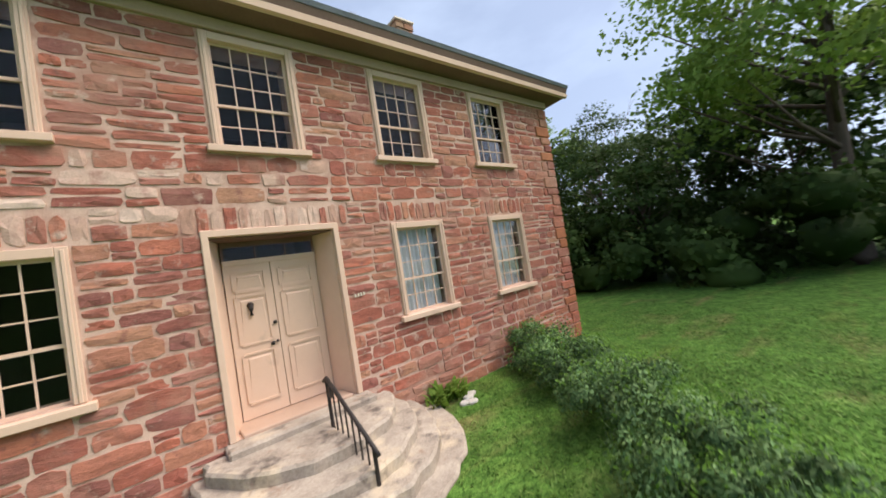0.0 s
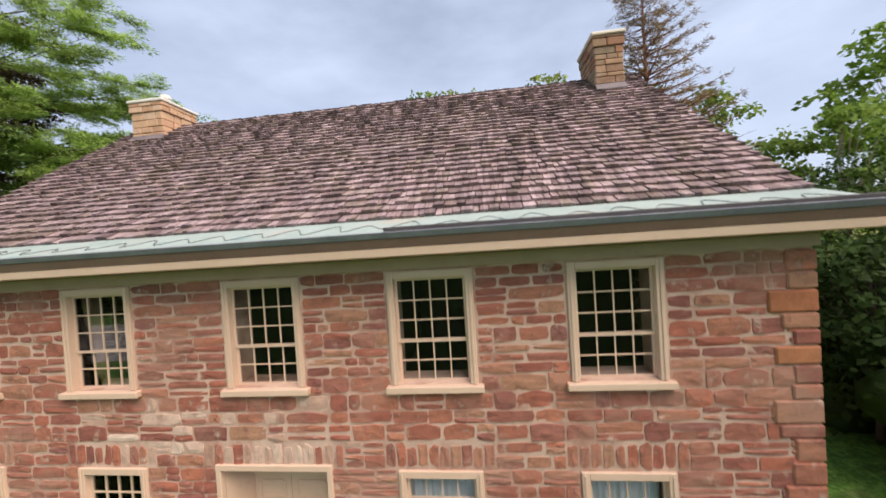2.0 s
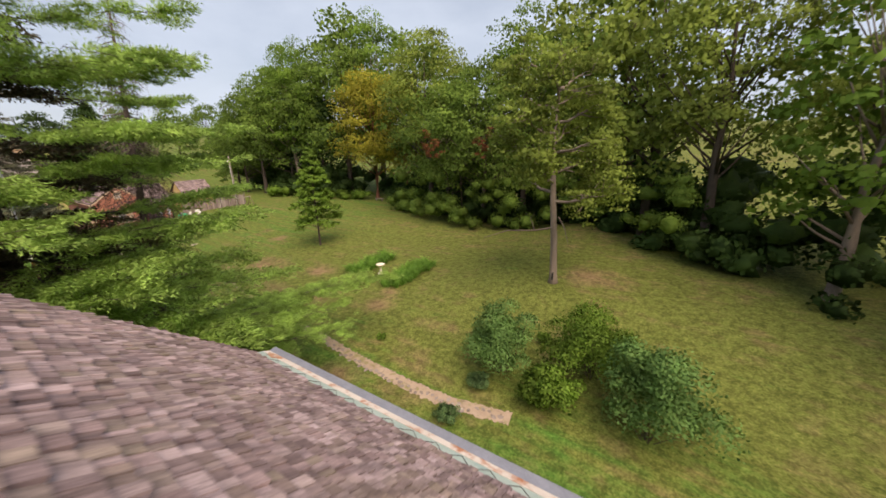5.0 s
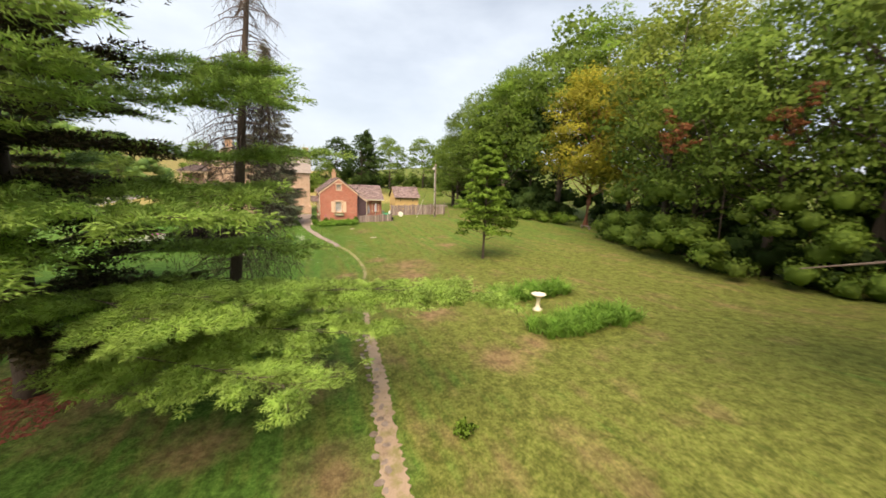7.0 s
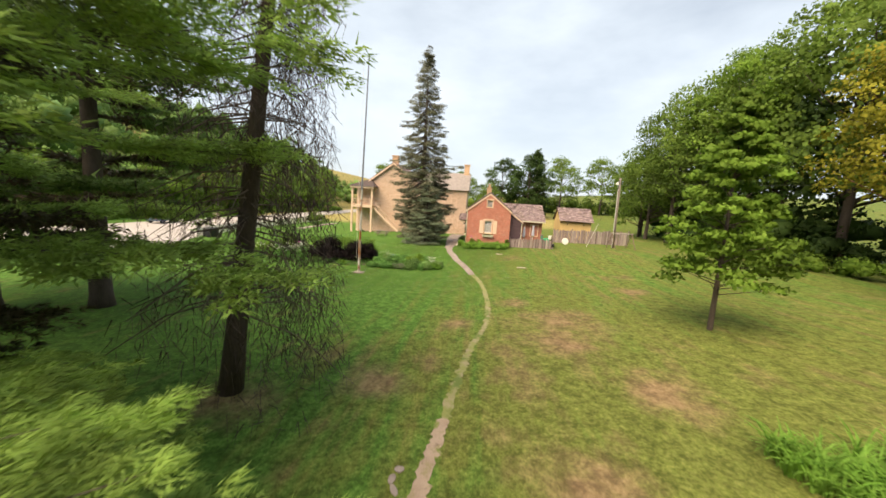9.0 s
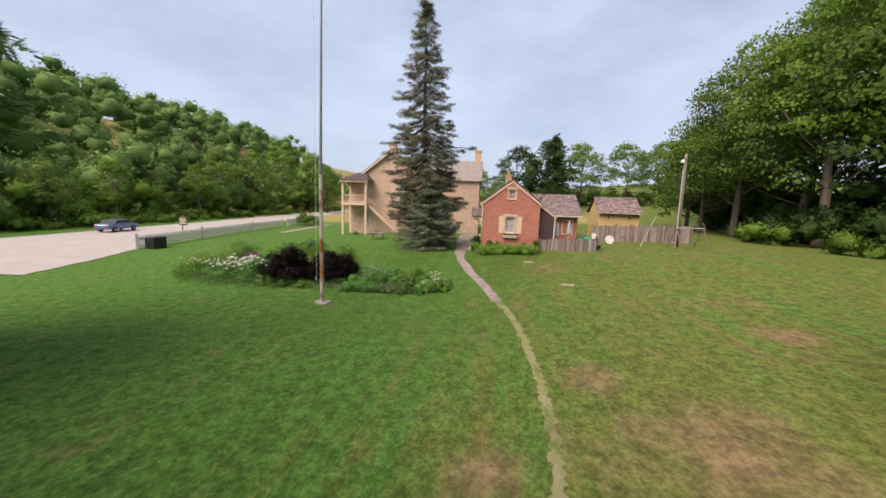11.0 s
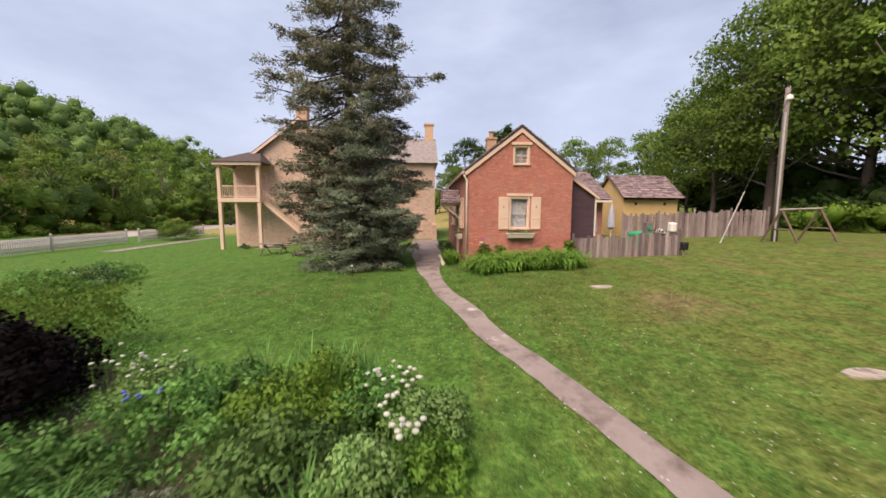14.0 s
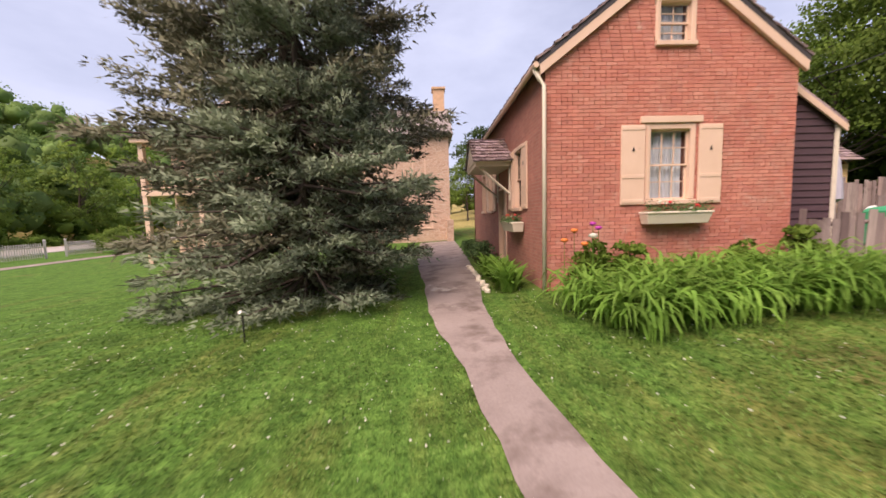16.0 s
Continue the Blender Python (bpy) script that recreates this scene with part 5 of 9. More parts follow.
def window_box(y0, y1, z, way, seed):
    b = part("window_box", Geo().hexa([(y0 + 0.05, -0.26, z), (y1 - 0.05, -0.26, z), (y1 - 0.05, -0.03, z), (y0 + 0.05, -0.03, z), (y0, -0.32, z + 0.20), (y1, -0.32, z + 0.20), (y1, -0.03, z + 0.20), (y0, -0.03, z + 0.20)]).box(y0 - 0.01, y1 + 0.01, -0.34, -0.03, z + 0.20, z + 0.24), M_PALE, cottage, "cream window box planted with red geraniums", bevel=0.008)
    b.data.transform(way)
    r = random.Random(seed)
    pts, red = [], Geo()
    for i in range(700):
        pts.append((r.uniform(y0 + 0.03, y1 - 0.03), r.uniform(-0.36, -0.06), z + 0.22 + abs(r.gauss(0, 0.09))))
    leaves = leaf_mesh("foliage", np.array(pts), 0.05, L_BOX, np.random.RandomState(seed))
    part("foliage", leaves, None, b).data.transform(way)
    for i in range(9):
        c = Vector((r.uniform(y0 + 0.1, y1 - 0.1), r.uniform(-0.28, -0.1), z + r.uniform(0.28, 0.42)))
        p = part("flower", Geo().lathe(c, [(0.01, -0.02), (0.035, 0.0), (0.03, 0.02), (0.008, 0.035)], 7), M_RED if i % 3 else L_PETAL, b, "red flower head" if i % 3 else "white flower head")
        p.data.transform(way)


def unit_rows(a):
    return a / (np.linalg.norm(a, axis=1)[:, None] + 1e-9)


def leaf_mesh(name, pts, size, material, rng, normals=None, aspect=0.55, flat=0.0, jitter=0.35, soft=0.8):
    """One small four-cornered leaf at each place, turned at will or towards the given normals."""
    n = len(pts)
    d = rng.normal(size=(n, 3))
    d[:, 2] *= 1 - flat
    d /= np.linalg.norm(d, axis=1)[:, None] + 1e-9
    up = rng.normal(size=(n, 3)) * 0.8
    if normals is not None:
        up = normals + rng.normal(size=(n, 3)) * jitter
    else:
        up[:, 2] += 1.0
    w = np.cross(d, up)
    w /= np.linalg.norm(w, axis=1)[:, None] + 1e-9
    s = (size * rng.uniform(0.6, 1.35, n))[:, None] if np.isscalar(size) else (size * rng.uniform(0.75, 1.25, n))[:, None]
    fold = np.cross(d, w) * s * 0.12
    shade = None
    if normals is not None:
        w = np.where(np.sum(np.cross(w, d) * normals, axis=1)[:, None] < 0, -w, w)
        shade = np.repeat(unit_rows(unit_rows(normals) * soft + np.cross(w, d) * (1 - soft) + np.array([0, 0, 0.15])), 4, axis=0)
    v = np.stack([pts - d * s * 0.5, pts + w * s * 0.5 * aspect - fold, pts + d * s * 0.5, pts - w * s * 0.5 * aspect - fold], 1).reshape(-1, 3)
    k = np.arange(n)[:, None] * 4
    return fast_mesh(name, v, k + np.array([0, 1, 2, 3]), material, normals=shade)


window_box(19.98, 21.26, 2.14, EAST, 4)
for w in W_S:
    c = (w[0] + w[1]) / 2
    flat_window(cottage, SOUTH, c, w[2] + 0.04, w[3] - 0.04, 0.36, 2, 2, 3)
shutter(-58.88, -58.43, SOUTH)
shutter(-57.47, -57.02, SOUTH)
window_box(-58.6, -57.3, 1.98, SOUTH, 6)
shutter(-62.72, -62.27, SOUTH)
shutter(-61.33, -60.9, SOUTH)
door2 = part("door", Geo().box(-60.32, -59.38, 0.10, 0.16, CB, 3.16).box(-60.40, -60.32, -0.03, 0.16, CB, 3.24).box(-59.38, -59.30, -0.03, 0.16, CB, 3.24).box(-60.32, -59.38, -0.03, 0.16, 3.16, 3.24), M_CREAM, cottage, "cream side door under a shingled hood")
door2.data.transform(SOUTH)
# hood over the side door
hood = part("door_hood", Geo().prism([(-60.62, CY0 - 1.02, 3.84), (-58.42, CY0 - 1.02, 3.84), (-59.52, CY0 - 1.02, 4.60)], (0, 1.02, 0)).box(-60.5, -58.54, CY0 - 1.0, CY0, 3.72, 3.84), M_PALE, cottage, "shingled gable hood on diagonal braces")
hu = Vector((-1.1, 0, 0.76)).normalized()
shingles(hood, (-58.36, CY0 - 1.08, 3.82), (0, 1, 0), hu, 1.36, 1.08, 0.19, seed=44)
hu = Vector((1.1, 0, 0.76)).normalized()
shingles(hood, (-60.68, CY0, 3.82), (0, -1, 0), hu, 1.36, 1.08, 0.19, seed=47)
for x in (-60.4, -58.65):
    part("brace", Geo().tube([(x, CY0 - 0.02, 2.95), (x, CY0 - 0.9, 3.72)], 0.035, 4).tube([(x, CY0 - 0.04, 2.8), (x, CY0 - 0.04, 3.72)], 0.035, 4), M_PALE, hood)
# roof, barge boards, gutter, downpipe, chimney
OV, DROP = 0.14, 0.10
RX = CX + 0.09
croof = part("roof", Geo().prism([(RX, CY0 - OV, CEAVE - DROP), (RX, CM, CAPEX + 0.02), (RX, CY1 + OV, CEAVE - DROP), (RX, CY1 + OV, CEAVE - DROP - 0.1), (RX, CM, CAPEX - 0.10), (RX, CY0 - OV, CEAVE - DROP - 0.1)], (-CLEN - 0.4, 0, 0)), M_DARKMETAL, cottage, "grey shingled gable roof of the cottage")
cu, cl = slope_unit(CY0 - OV - 0.03, CEAVE - DROP - 0.02, CM, CAPEX + 0.03)
shingles(croof, (CX - CLEN - 0.3, CY0 - OV - 0.03, CEAVE - DROP - 0.015), (1, 0, 0), cu, cl, CLEN + 0.42, 0.22, seed=45)
cu, cl = slope_unit(CY1 + OV + 0.03, CEAVE - DROP - 0.02, CM, CAPEX + 0.03)
shingles(croof, (RX + 0.03, CY1 + OV + 0.03, CEAVE - DROP - 0.015), (-1, 0, 0), cu, cl, CLEN + 0.42, 0.22, seed=46)
for s in (-1, 1):
    e = CM + s * (CM - CY0 + OV)
    part("barge_board", Geo().prism([(CX + 0.012, e, CEAVE - DROP - 0.01), (CX + 0.012, CM, CAPEX), (CX + 0.012, CM, CAPEX - 0.29), (CX + 0.012, e - s * 0.03, CEAVE - DROP - 0.27)], (0.075, 0, 0)), M_CREAM, cottage, "cream barge board along the gable")
part("gutter", Geo().tube([(CX + 0.1, CY0 - 0.20, CEAVE - 0.20), (CX - CLEN, CY0 - 0.20, CEAVE - 0.24)], 0.055, 8), M_CREAM, cottage)
part("downpipe", Geo().tube([(CX - 0.02, CY0 - 0.20, CEAVE - 0.24), (CX + 0.02, CY0 - 0.12, CEAVE - 0.44), (CX + 0.045, CY0 - 0.035, CEAVE - 0.56), (CX + 0.045, CY0 - 0.035, 0.85)], 0.042, 8), M_PALE, cottage, "cream downpipe at the corner", smooth=True)
part("chimney", Geo().box(CX - 7.6, CX - 7.0, CM - 0.3, CM + 0.3, 6.9, 8.1).box(CX - 7.65, CX - 6.95, CM - 0.35, CM + 0.35, 8.1, 8.22).tube([(CX - 7.3, CM, 8.2), (CX - 7.3, CM, 8.6)], 0.13, 10).tube([(CX - 7.3, CM, 8.6), (CX - 7.3, CM, 8.66)], 0.19, 10), M_CHIMBUFF, cottage, "short buff chimney with a metal cowl")
# clapboard lean-to
LX, LY = CX - 0.5, 24.5
add = part("lean_to", Geo().hexa([(-62.0, CY1, CB), (LX, CY1, CB), (LX, LY, CB), (-62.0, LY, CB), (-62.0, CY1, 5.12), (LX, CY1, 5.12), (LX, LY, 4.16), (-62.0, LY, 4.16)]), M_PURPLE, cottage, "dark purple-brown clapboard lean-to")
z = 0.95
while z < 5.0:
    y1 = min(LY, CY1 + (5.12 - z - 0.1) / 0.96 * (LY - CY1)) if z > 4.0 else LY
    part("clapboard", Geo().hexa([(LX - 0.005, CY1 + 0.01, z), (LX + 0.03, CY1 + 0.01, z), (LX + 0.03, y1, z), (LX - 0.005, y1, z), (LX - 0.005, CY1 + 0.01, z + 0.16), (LX + 0.005, CY1 + 0.01, z + 0.16), (LX + 0.005, y1, z + 0.16), (LX - 0.005, y1, z + 0.16)]), M_PURPLE, add)
    z += 0.15
part("lean_to_roof", Geo().hexa([(LX - 4.7, CY1 - 0.02, 5.15), (LX + 0.12, CY1 - 0.02, 5.15), (LX + 0.12, LY + 0.16, 4.08), (LX - 4.7, LY + 0.16, 4.08), (LX - 4.7, CY1 - 0.02, 5.24), (LX + 0.12, CY1 - 0.02, 5.24), (LX + 0.12, LY + 0.16, 4.17), (LX - 4.7, LY + 0.16, 4.17)]), M_SHINGLE, add)
part("verge_board", Geo().hexa([(LX + 0.10, CY1, 5.02), (LX + 0.14, CY1, 5.02), (LX + 0.14, LY + 0.16, 3.95), (LX + 0.10, LY + 0.16, 3.95), (LX + 0.10, CY1, 5.16), (LX + 0.14, CY1, 5.16), (LX + 0.14, LY + 0.16, 4.09), (LX + 0.10, LY + 0.16, 4.09)]), M_CREAM, add)
part("corner_post", Geo().tube([(LX + 0.04, LY + 0.03, CB), (LX + 0.04, LY + 0.03, 4.1)], 0.045, 6), M_PALE, add)
# wing behind, with a long grey roof
wing = part("wing", Geo().box(-68.0, -62.0, 22.6, 27.9, CB, 4.25).prism([(-62.0, 27.8, 4.25), (-68.0, 27.8, 4.25), (-65.1, 27.8, 6.15)], (0, 0.1, 0)), M_BRICKSIDE, cottage, "low brick wing with a grey shingle roof")
wu = Vector((-3.8, 0, 2.17)).normalized()
shingles(wing, (-61.3, 22.6, 4.16), (0, 1, 0), wu, 4.38, 5.6, 0.24, seed=51, wmin=0.14, wmax=0.3)
part("wing_roof", Geo().prism([(-61.3, 22.6, 4.0), (-65.1, 22.6, 6.2), (-68.9, 22.6, 4.0), (-68.9, 22.6, 4.1), (-65.1, 22.6, 6.3), (-61.3, 22.6, 4.1)], (0, 5.55, 0)), M_PALE, wing)
WING_E = Matrix(((0, -1, 0, -62.0), (1, 0, 0, 0), (0, 0, 1, 0), (0, 0, 0, 1)))
flat_window(cottage, WING_E, 25.2, 2.2, 3.6, 0.45, 2, 2, 2)
flat_window(cottage, WING_E, 26.9, 2.2, 3.6, 0.45, 2, 2, 2)
part("vent_pipe", Geo().tube([(-63.9, 24.3, 5.5), (-63.9, 24.3, 5.95)], 0.11, 10), M_DARKMETAL, wing)

# ---- yellow shed ----
shed = thing("garden_shed", (-66, 33, 1.6), "small yellow shed with a grey shingle roof", "shed")
part("wall", Geo().box(-68.6, -64.6, 30.8, 35.0, 1.2, 4.3), M_SHEDWALL, shed)
for y in (30.8, 34.9):
    part("gable", Geo().prism([(-64.6, y, 4.3), (-68.6, y, 4.3), (-66.6, y, 6.2)], (0, 0.1, 0)), M_SHEDWALL, shed)
sr = part("roof", Geo().prism([(-64.2, 30.6, 4.42), (-66.6, 30.6, 6.25), (-69.0, 30.6, 4.42), (-66.6, 30.6, 6.12)], (0, 4.6, 0)), M_BROWNWOOD, shed)
su = Vector((-2.4, 0, 1.85)).normalized()
shingles(sr, (-64.15, 30.6, 4.40), (0, 1, 0), su, 3.05, 4.6, 0.24, seed=53, wmin=0.14, wmax=0.3)
for y in (31.7, 33.9):
    # solid black block on the wall, coloured for the dark of an opening
    part("vent", Geo().box(-64.6, -64.57, y, y + 0.16, 3.9, 4.1), M_BLACK, shed, "small black block drawn for a vent hole")


# ---- board fences ----
def board_fence(name, a, b, height, label, group, seed, posts=2.0):
    rng = random.Random(seed)
    fence = thing(name, lay(*a), label, "fence", group)
    a, b = Vector(a), Vector(b)
    n = int((b - a).length / 0.145)
    d = (b - a).normalized()
    side = Vector((-d.y, d.x))
    for i in range(n):
        p = a + d * (i * 0.145)
        q = p + d * 0.135
        h = height + rng.uniform(-0.13, 0.08)
        z = ground_z(p.x, p.y) - 0.05
        t = rng.uniform(-0.008, 0.008)
        o = side * (0.012 + t)
        l = rng.uniform(-0.025, 0.025)
        part("board", Geo().hexa([(p.x - o.x, p.y - o.y, z), (q.x - o.x, q.y - o.y, z), (q.x + o.x, q.y + o.y, z), (p.x + o.x, p.y + o.y, z), (p.x - o.x + l, p.y - o.y + l, z + h), (q.x - o.x + l, q.y - o.y + l, z + h - 0.01), (q.x + o.x + l, q.y + o.y + l, z + h - 0.01), (p.x + o.x + l, p.y + o.y + l, z + h)]), M_FENCE, fence)
    for k in (0.25, 0.8):
        pa, pb = a + side * 0.05, b + side * 0.05
        part("rail", Geo().tube([lay(pa.x, pa.y, height * k), lay(pb.x, pb.y, height * k)], 0.04, 4), M_FENCE, fence)
    m = max(1, int((b - a).length / posts))
    for i in range(m + 1):
        p = a + d * ((b - a).length * i / m) + side * 0.09
        part("post", Geo().tube([lay(p.x, p.y, -0.2), lay(p.x, p.y, height + 0.12)], 0.07, 4), M_FENCE, fence)
    return fence


board_fence("board_fence", (-55.55, 23.2), (-54.75, 27.9), 1.08, "low silvered board fence beside the cottage", "grey board fences", 61)
board_fence("board_fence", (-62.4, 29.6), (-61.0, 38.6), 1.75, "tall silvered board fence behind the yard", "grey board fences", 62)
board_fence("board_fence", (-54.75, 27.9), (-58.5, 28.7), 1.08, "short return of the low silvered fence", "grey board fences", 63)

# ---- yard clutter ----
for x, y, h in ((-57.3, 25.0, 2.35), (-57.6, 26.1, 2.5)):
    p = thing("parasol", lay(x, y), "closed faded parasol standing in the yard", "parasol", "closed parasols")
    part("pole", Geo().tube([lay(x, y), lay(x, y, h)], 0.025, 6), M_WHITE, p)
    part("canopy", Geo().lathe(lay(x, y), [(0.06, h - 1.35), (0.20, h - 1.25), (0.17, h - 0.8), (0.11, h - 0.3), (0.03, h - 0.02)], 9), M_CLOTH, p)
bbq = thing("covered_table", lay(-57.2, 27.4), "garden table under a bright green cover", "table")
part("cover", Geo().hexa([(-57.8, 26.9, 1.35), (-56.7, 26.9, 1.35), (-56.7, 28.1, 1.35), (-57.8, 28.1, 1.35), (-57.7, 27.0, 2.3), (-56.8, 27.05, 2.35), (-56.85, 28.0, 2.45), (-57.7, 27.95, 2.4)]), M_GREENCLOTH, bbq, bevel=0.08)
lamp = thing("yard_lantern", lay(-55.6, 26.8), "green traffic-light shaped yard lantern", "lantern")
part("case", Geo().box(-55.75, -55.45, 26.65, 26.95, ground_z(-55.6, 26.8), 2.9), M_GREYWOOD, lamp, bevel=0.02)
for z in (2.0, 2.32, 2.64):
    part("lens", Geo().tube([(-55.44, 26.8, z), (-55.40, 26.8, z)], 0.10, 12), M_GREENCLOTH, lamp)
for x, y, c, nm, lb in ((-54.62, 27.95, M_BLACK, "mailbox", "black mailbox on a short post by the fence"), (-55.0, 27.6, M_WHITE, "flower_pot", "white flower pot on the fence corner")):
    t = thing(nm, lay(x, y), lb, nm.replace("_", " "))
    part("body", Geo().box(x - 0.16, x + 0.16, y - 0.14, y + 0.14, ground_z(x, y) + (0.25 if c is M_BLACK else 1.05), ground_z(x, y) + (0.6 if c is M_BLACK else 1.5)), c, t, bevel=0.05)
    part("foot", Geo().tube([lay(x, y, -0.1), lay(x, y, 0.3 if c is M_BLACK else 1.06)], 0.05, 8), M_GREYWOOD, t)
disc = thing("cable_reel", lay(-60.3, 30.6), "pale round reel leaning beside the fence", "reel")
part("wheel", Geo().tube([(-60.2, 30.6, 1.95), (-60.05, 30.62, 1.97)], 0.42, 16), M_WHITE, disc, bevel=0.02)

# ---- lamp pole, guy, swing frame ----
pz = ground_z(-57.6, 35.4)
pole = thing("utility_pole", (-57.6, 35.4, pz), "grey wooden utility pole with a yard lamp", "utility pole")
part("shaft", Geo().tube([(-57.75, 35.62, pz - 0.3), (-57.7, 35.52, pz + 4), (-57.64, 35.45, pz + 8.2)], [0.16, 0.14, 0.11], 12), M_POLEWOOD, pole, smooth=True)
part("conduit", Geo().tube([(-57.55, 35.42, pz), (-57.48, 35.27, pz + 6.9)], 0.045, 8), M_GUARD, pole, "white conduit up the pole")
part("lamp_arm", Geo().tube([(-57.5, 35.45, pz + 7.6), (-57.2, 35.1, pz + 7.75), (-57.05, 34.95, pz + 7.65)], 0.03, 6), M_LEAD, pole)
part("lamp_head", Geo().lathe((-57.05, 34.95, pz + 7.35), [(0.05, 0), (0.16, 0.05), (0.14, 0.22), (0.05, 0.3)], 12), M_WHITE, pole, "white lamp head")
guy = thing("guy_wire", lay(-57.9, 32.6), "guy wire with a white guard tube", "guy wire")
part("wire", Geo().tube([lay(-57.9, 32.6), (-57.52, 35.46, pz + 7.8)], 0.012, 5), M_BLACK, guy)
part("guard", Geo().tube([lay(-57.9, 32.6), Vector(lay(-57.9, 32.6)).lerp(Vector((-57.52, 35.46, pz + 7.8)), 0.36)], 0.03, 7), M_GUARD, guy)
for z, end in ((7.95, (-58.5, 22.9, 4.9)), (7.6, (-66.0, 60, 9.5)), (7.7, (-40.0, 62.0, 10.5))):
    wire = thing("overhead_wire", (-57.5, 35.5, pz + z), "thin dark overhead wire slung from the pole", "wire", "overhead wires")
    a, b = Vector((-57.5, 35.5, pz + z)), Vector(end)
    part("cable", Geo().tube([a.lerp(b, i / 12) - Vector((0, 0, 0.5 * math.sin(math.pi * i / 12))) for i in range(13)], 0.012, 4), M_BLACK, wire)
swing = thing("swing_frame", lay(-56.8, 36.4), "brown wooden A-frame swing stand on the lawn", "swing frame")
for y in (35.1, 37.3):
    for dx in (-0.75, 0.75):
        part("leg", Geo().tube([lay(-57.0 + dx, y + (0.25 if dx > 0 else -0.25)), (-57.0, y, ground_z(-57, y) + 1.75)], 0.06, 4), M_BROWNWOOD, swing)
    part("tie", Geo().tube([lay(-57.45, y, 0.7), lay(-56.55, y, 0.7)], 0.045, 4), M_BROWNWOOD, swing)
part("beam", Geo().tube([lay(-57.0, 35.0, 1.75), lay(-57.0, 37.4, 1.75)], 0.06, 4), M_GREYWOOD, swing)

# ---- yellow house across the garden ----
YX = -73.6
yh = thing("buff_stone_house", (YX, 6, 0.3), "two-storey buff stone house with a balcony porch", "house")
part("wall", Geo().prism([(YX, 0.2, 0), (YX, 9.4, 0), (YX, 9.4, 8.2), (YX, 4.8, 11.6), (YX, 0.2, 8.2)], (-13, 0, 0)), M_BUFFRUBBLE, yh)
part("porch_wall", Geo().box(YX - 13, YX - 0.02, -1.15, 0.2, 0, 7.5), M_BUFFRUBBLE, yh)
part("north_wing", Geo().box(YX - 10, YX - 0.3, 9.4, 17.3, 0, 8.0), M_BUFFRUBBLE, yh)
part("roof", Geo().prism([(YX + 0.35, -0.25, 8.0), (YX + 0.35, 4.8, 11.85), (YX + 0.35, 9.85, 8.0), (YX + 0.35, 9.85, 8.14), (YX + 0.35, 4.8, 12.0), (YX + 0.35, -0.25, 8.14)], (-13.6, 0, 0)), M_SHINGLE, yh, "brown shingle gable roof")
part("wing_roof", Geo().prism([(YX + 0.1, 9.4, 8.0), (YX - 5.1, 9.4, 11.2), (YX - 10.3, 9.4, 8.0)], (0, 8.2, 0)), M_GREYWOOD, yh, "grey shingle roof of the wing")
part("barge_board", Geo().prism([(YX + 0.34, -0.3, 7.95), (YX + 0.34, 4.8, 11.85), (YX + 0.34, 4.8, 11.6), (YX + 0.34, -0.3, 7.7)], (0.06, 0, 0)).prism([(YX + 0.34, 9.9, 7.95), (YX + 0.34, 4.8, 11.85), (YX + 0.34, 4.8, 11.6), (YX + 0.34, 9.9, 7.7)], (0.06, 0, 0)), M_CREAM, yh)
part("chimney", Geo().box(YX - 1.5, YX - 0.6, 4.3, 5.3, 11, 13.0).box(YX - 1.6, YX - 0.5, 4.2, 5.4, 13.0, 13.15), M_CHIMBUFF, yh, "buff stone ridge chimney")
part("chimney", Geo().box(YX - 5.6, YX - 4.6, 16.4, 17.3, 8, 12.6).box(YX - 5.7, YX - 4.5, 16.3, 17.4, 12.6, 12.75), M_CHIMBUFF, yh, "buff stone end chimney")
porch = part("porch", Geo().box(YX, YX + 2.36, -1.58, 1.98, 4.16, 4.52).box(YX - 6, YX, -1.58, 0.2, 4.16, 4.52), M_CREAM, yh, "two-storey cream wooden porch")
part("porch_roof", Geo().hexa([(YX - 6, -1.95, 7.58), (YX + 2.75, -1.95, 7.58), (YX + 2.75, 2.35, 7.58), (YX - 6, 2.35, 7.58), (YX - 6, 0.1, 8.75), (YX + 0.02, 0.1, 8.75), (YX + 0.02, 1.2, 8.75), (YX - 6, 1.2, 8.75)]), surface("dark_brown_shingle", (0.055, 0.04, 0.038), (0.11, 0.082, 0.078), 3.0, 22.0, 0.9, 0.6, 0.02, stretch=(1, 1, 4)), porch, "dark brown shingled hip roof")
part("eaves_beam", Geo().box(YX - 6, YX + 2.62, -1.8, -1.5, 7.3, 7.57).box(YX + 2.3, YX + 2.62, -1.5, 2.2, 7.3, 7.57), M_CREAM, porch)
for x, y in ((2.18, -1.45), (2.18, 1.85), (-0.6, -1.45)):
    for z0, z1 in ((0.0, 4.16), (4.52, 7.3)):
        part("post", Geo().box(YX + x - 0.14, YX + x + 0.14, y - 0.14, y + 0.14, z0, z1), M_CREAM, porch, bevel=0.01)
part("rail", Geo().box(YX + 2.14, YX + 2.22, -1.3, 1.7, 5.50, 5.58).box(YX + 2.14, YX + 2.22, -1.3, 1.7, 4.62, 4.68), M_CREAM, porch)
for i in range(20):
    y = -1.25 + i * 0.15
    part("baluster", Geo().box(YX + 2.16, YX + 2.20, y, y + 0.035, 4.68, 5.5), M_CREAM, porch)
stair = part("outer_stair", Geo().prism([(YX + 0.9, 2.0, 4.3), (YX + 0.9, 6.2, 0.6), (YX + 0.9, 6.2, 0.35), (YX + 0.9, 2.0, 4.02)], (0.9, 0, 0)), M_CREAM, yh, "cream wooden outside stair")
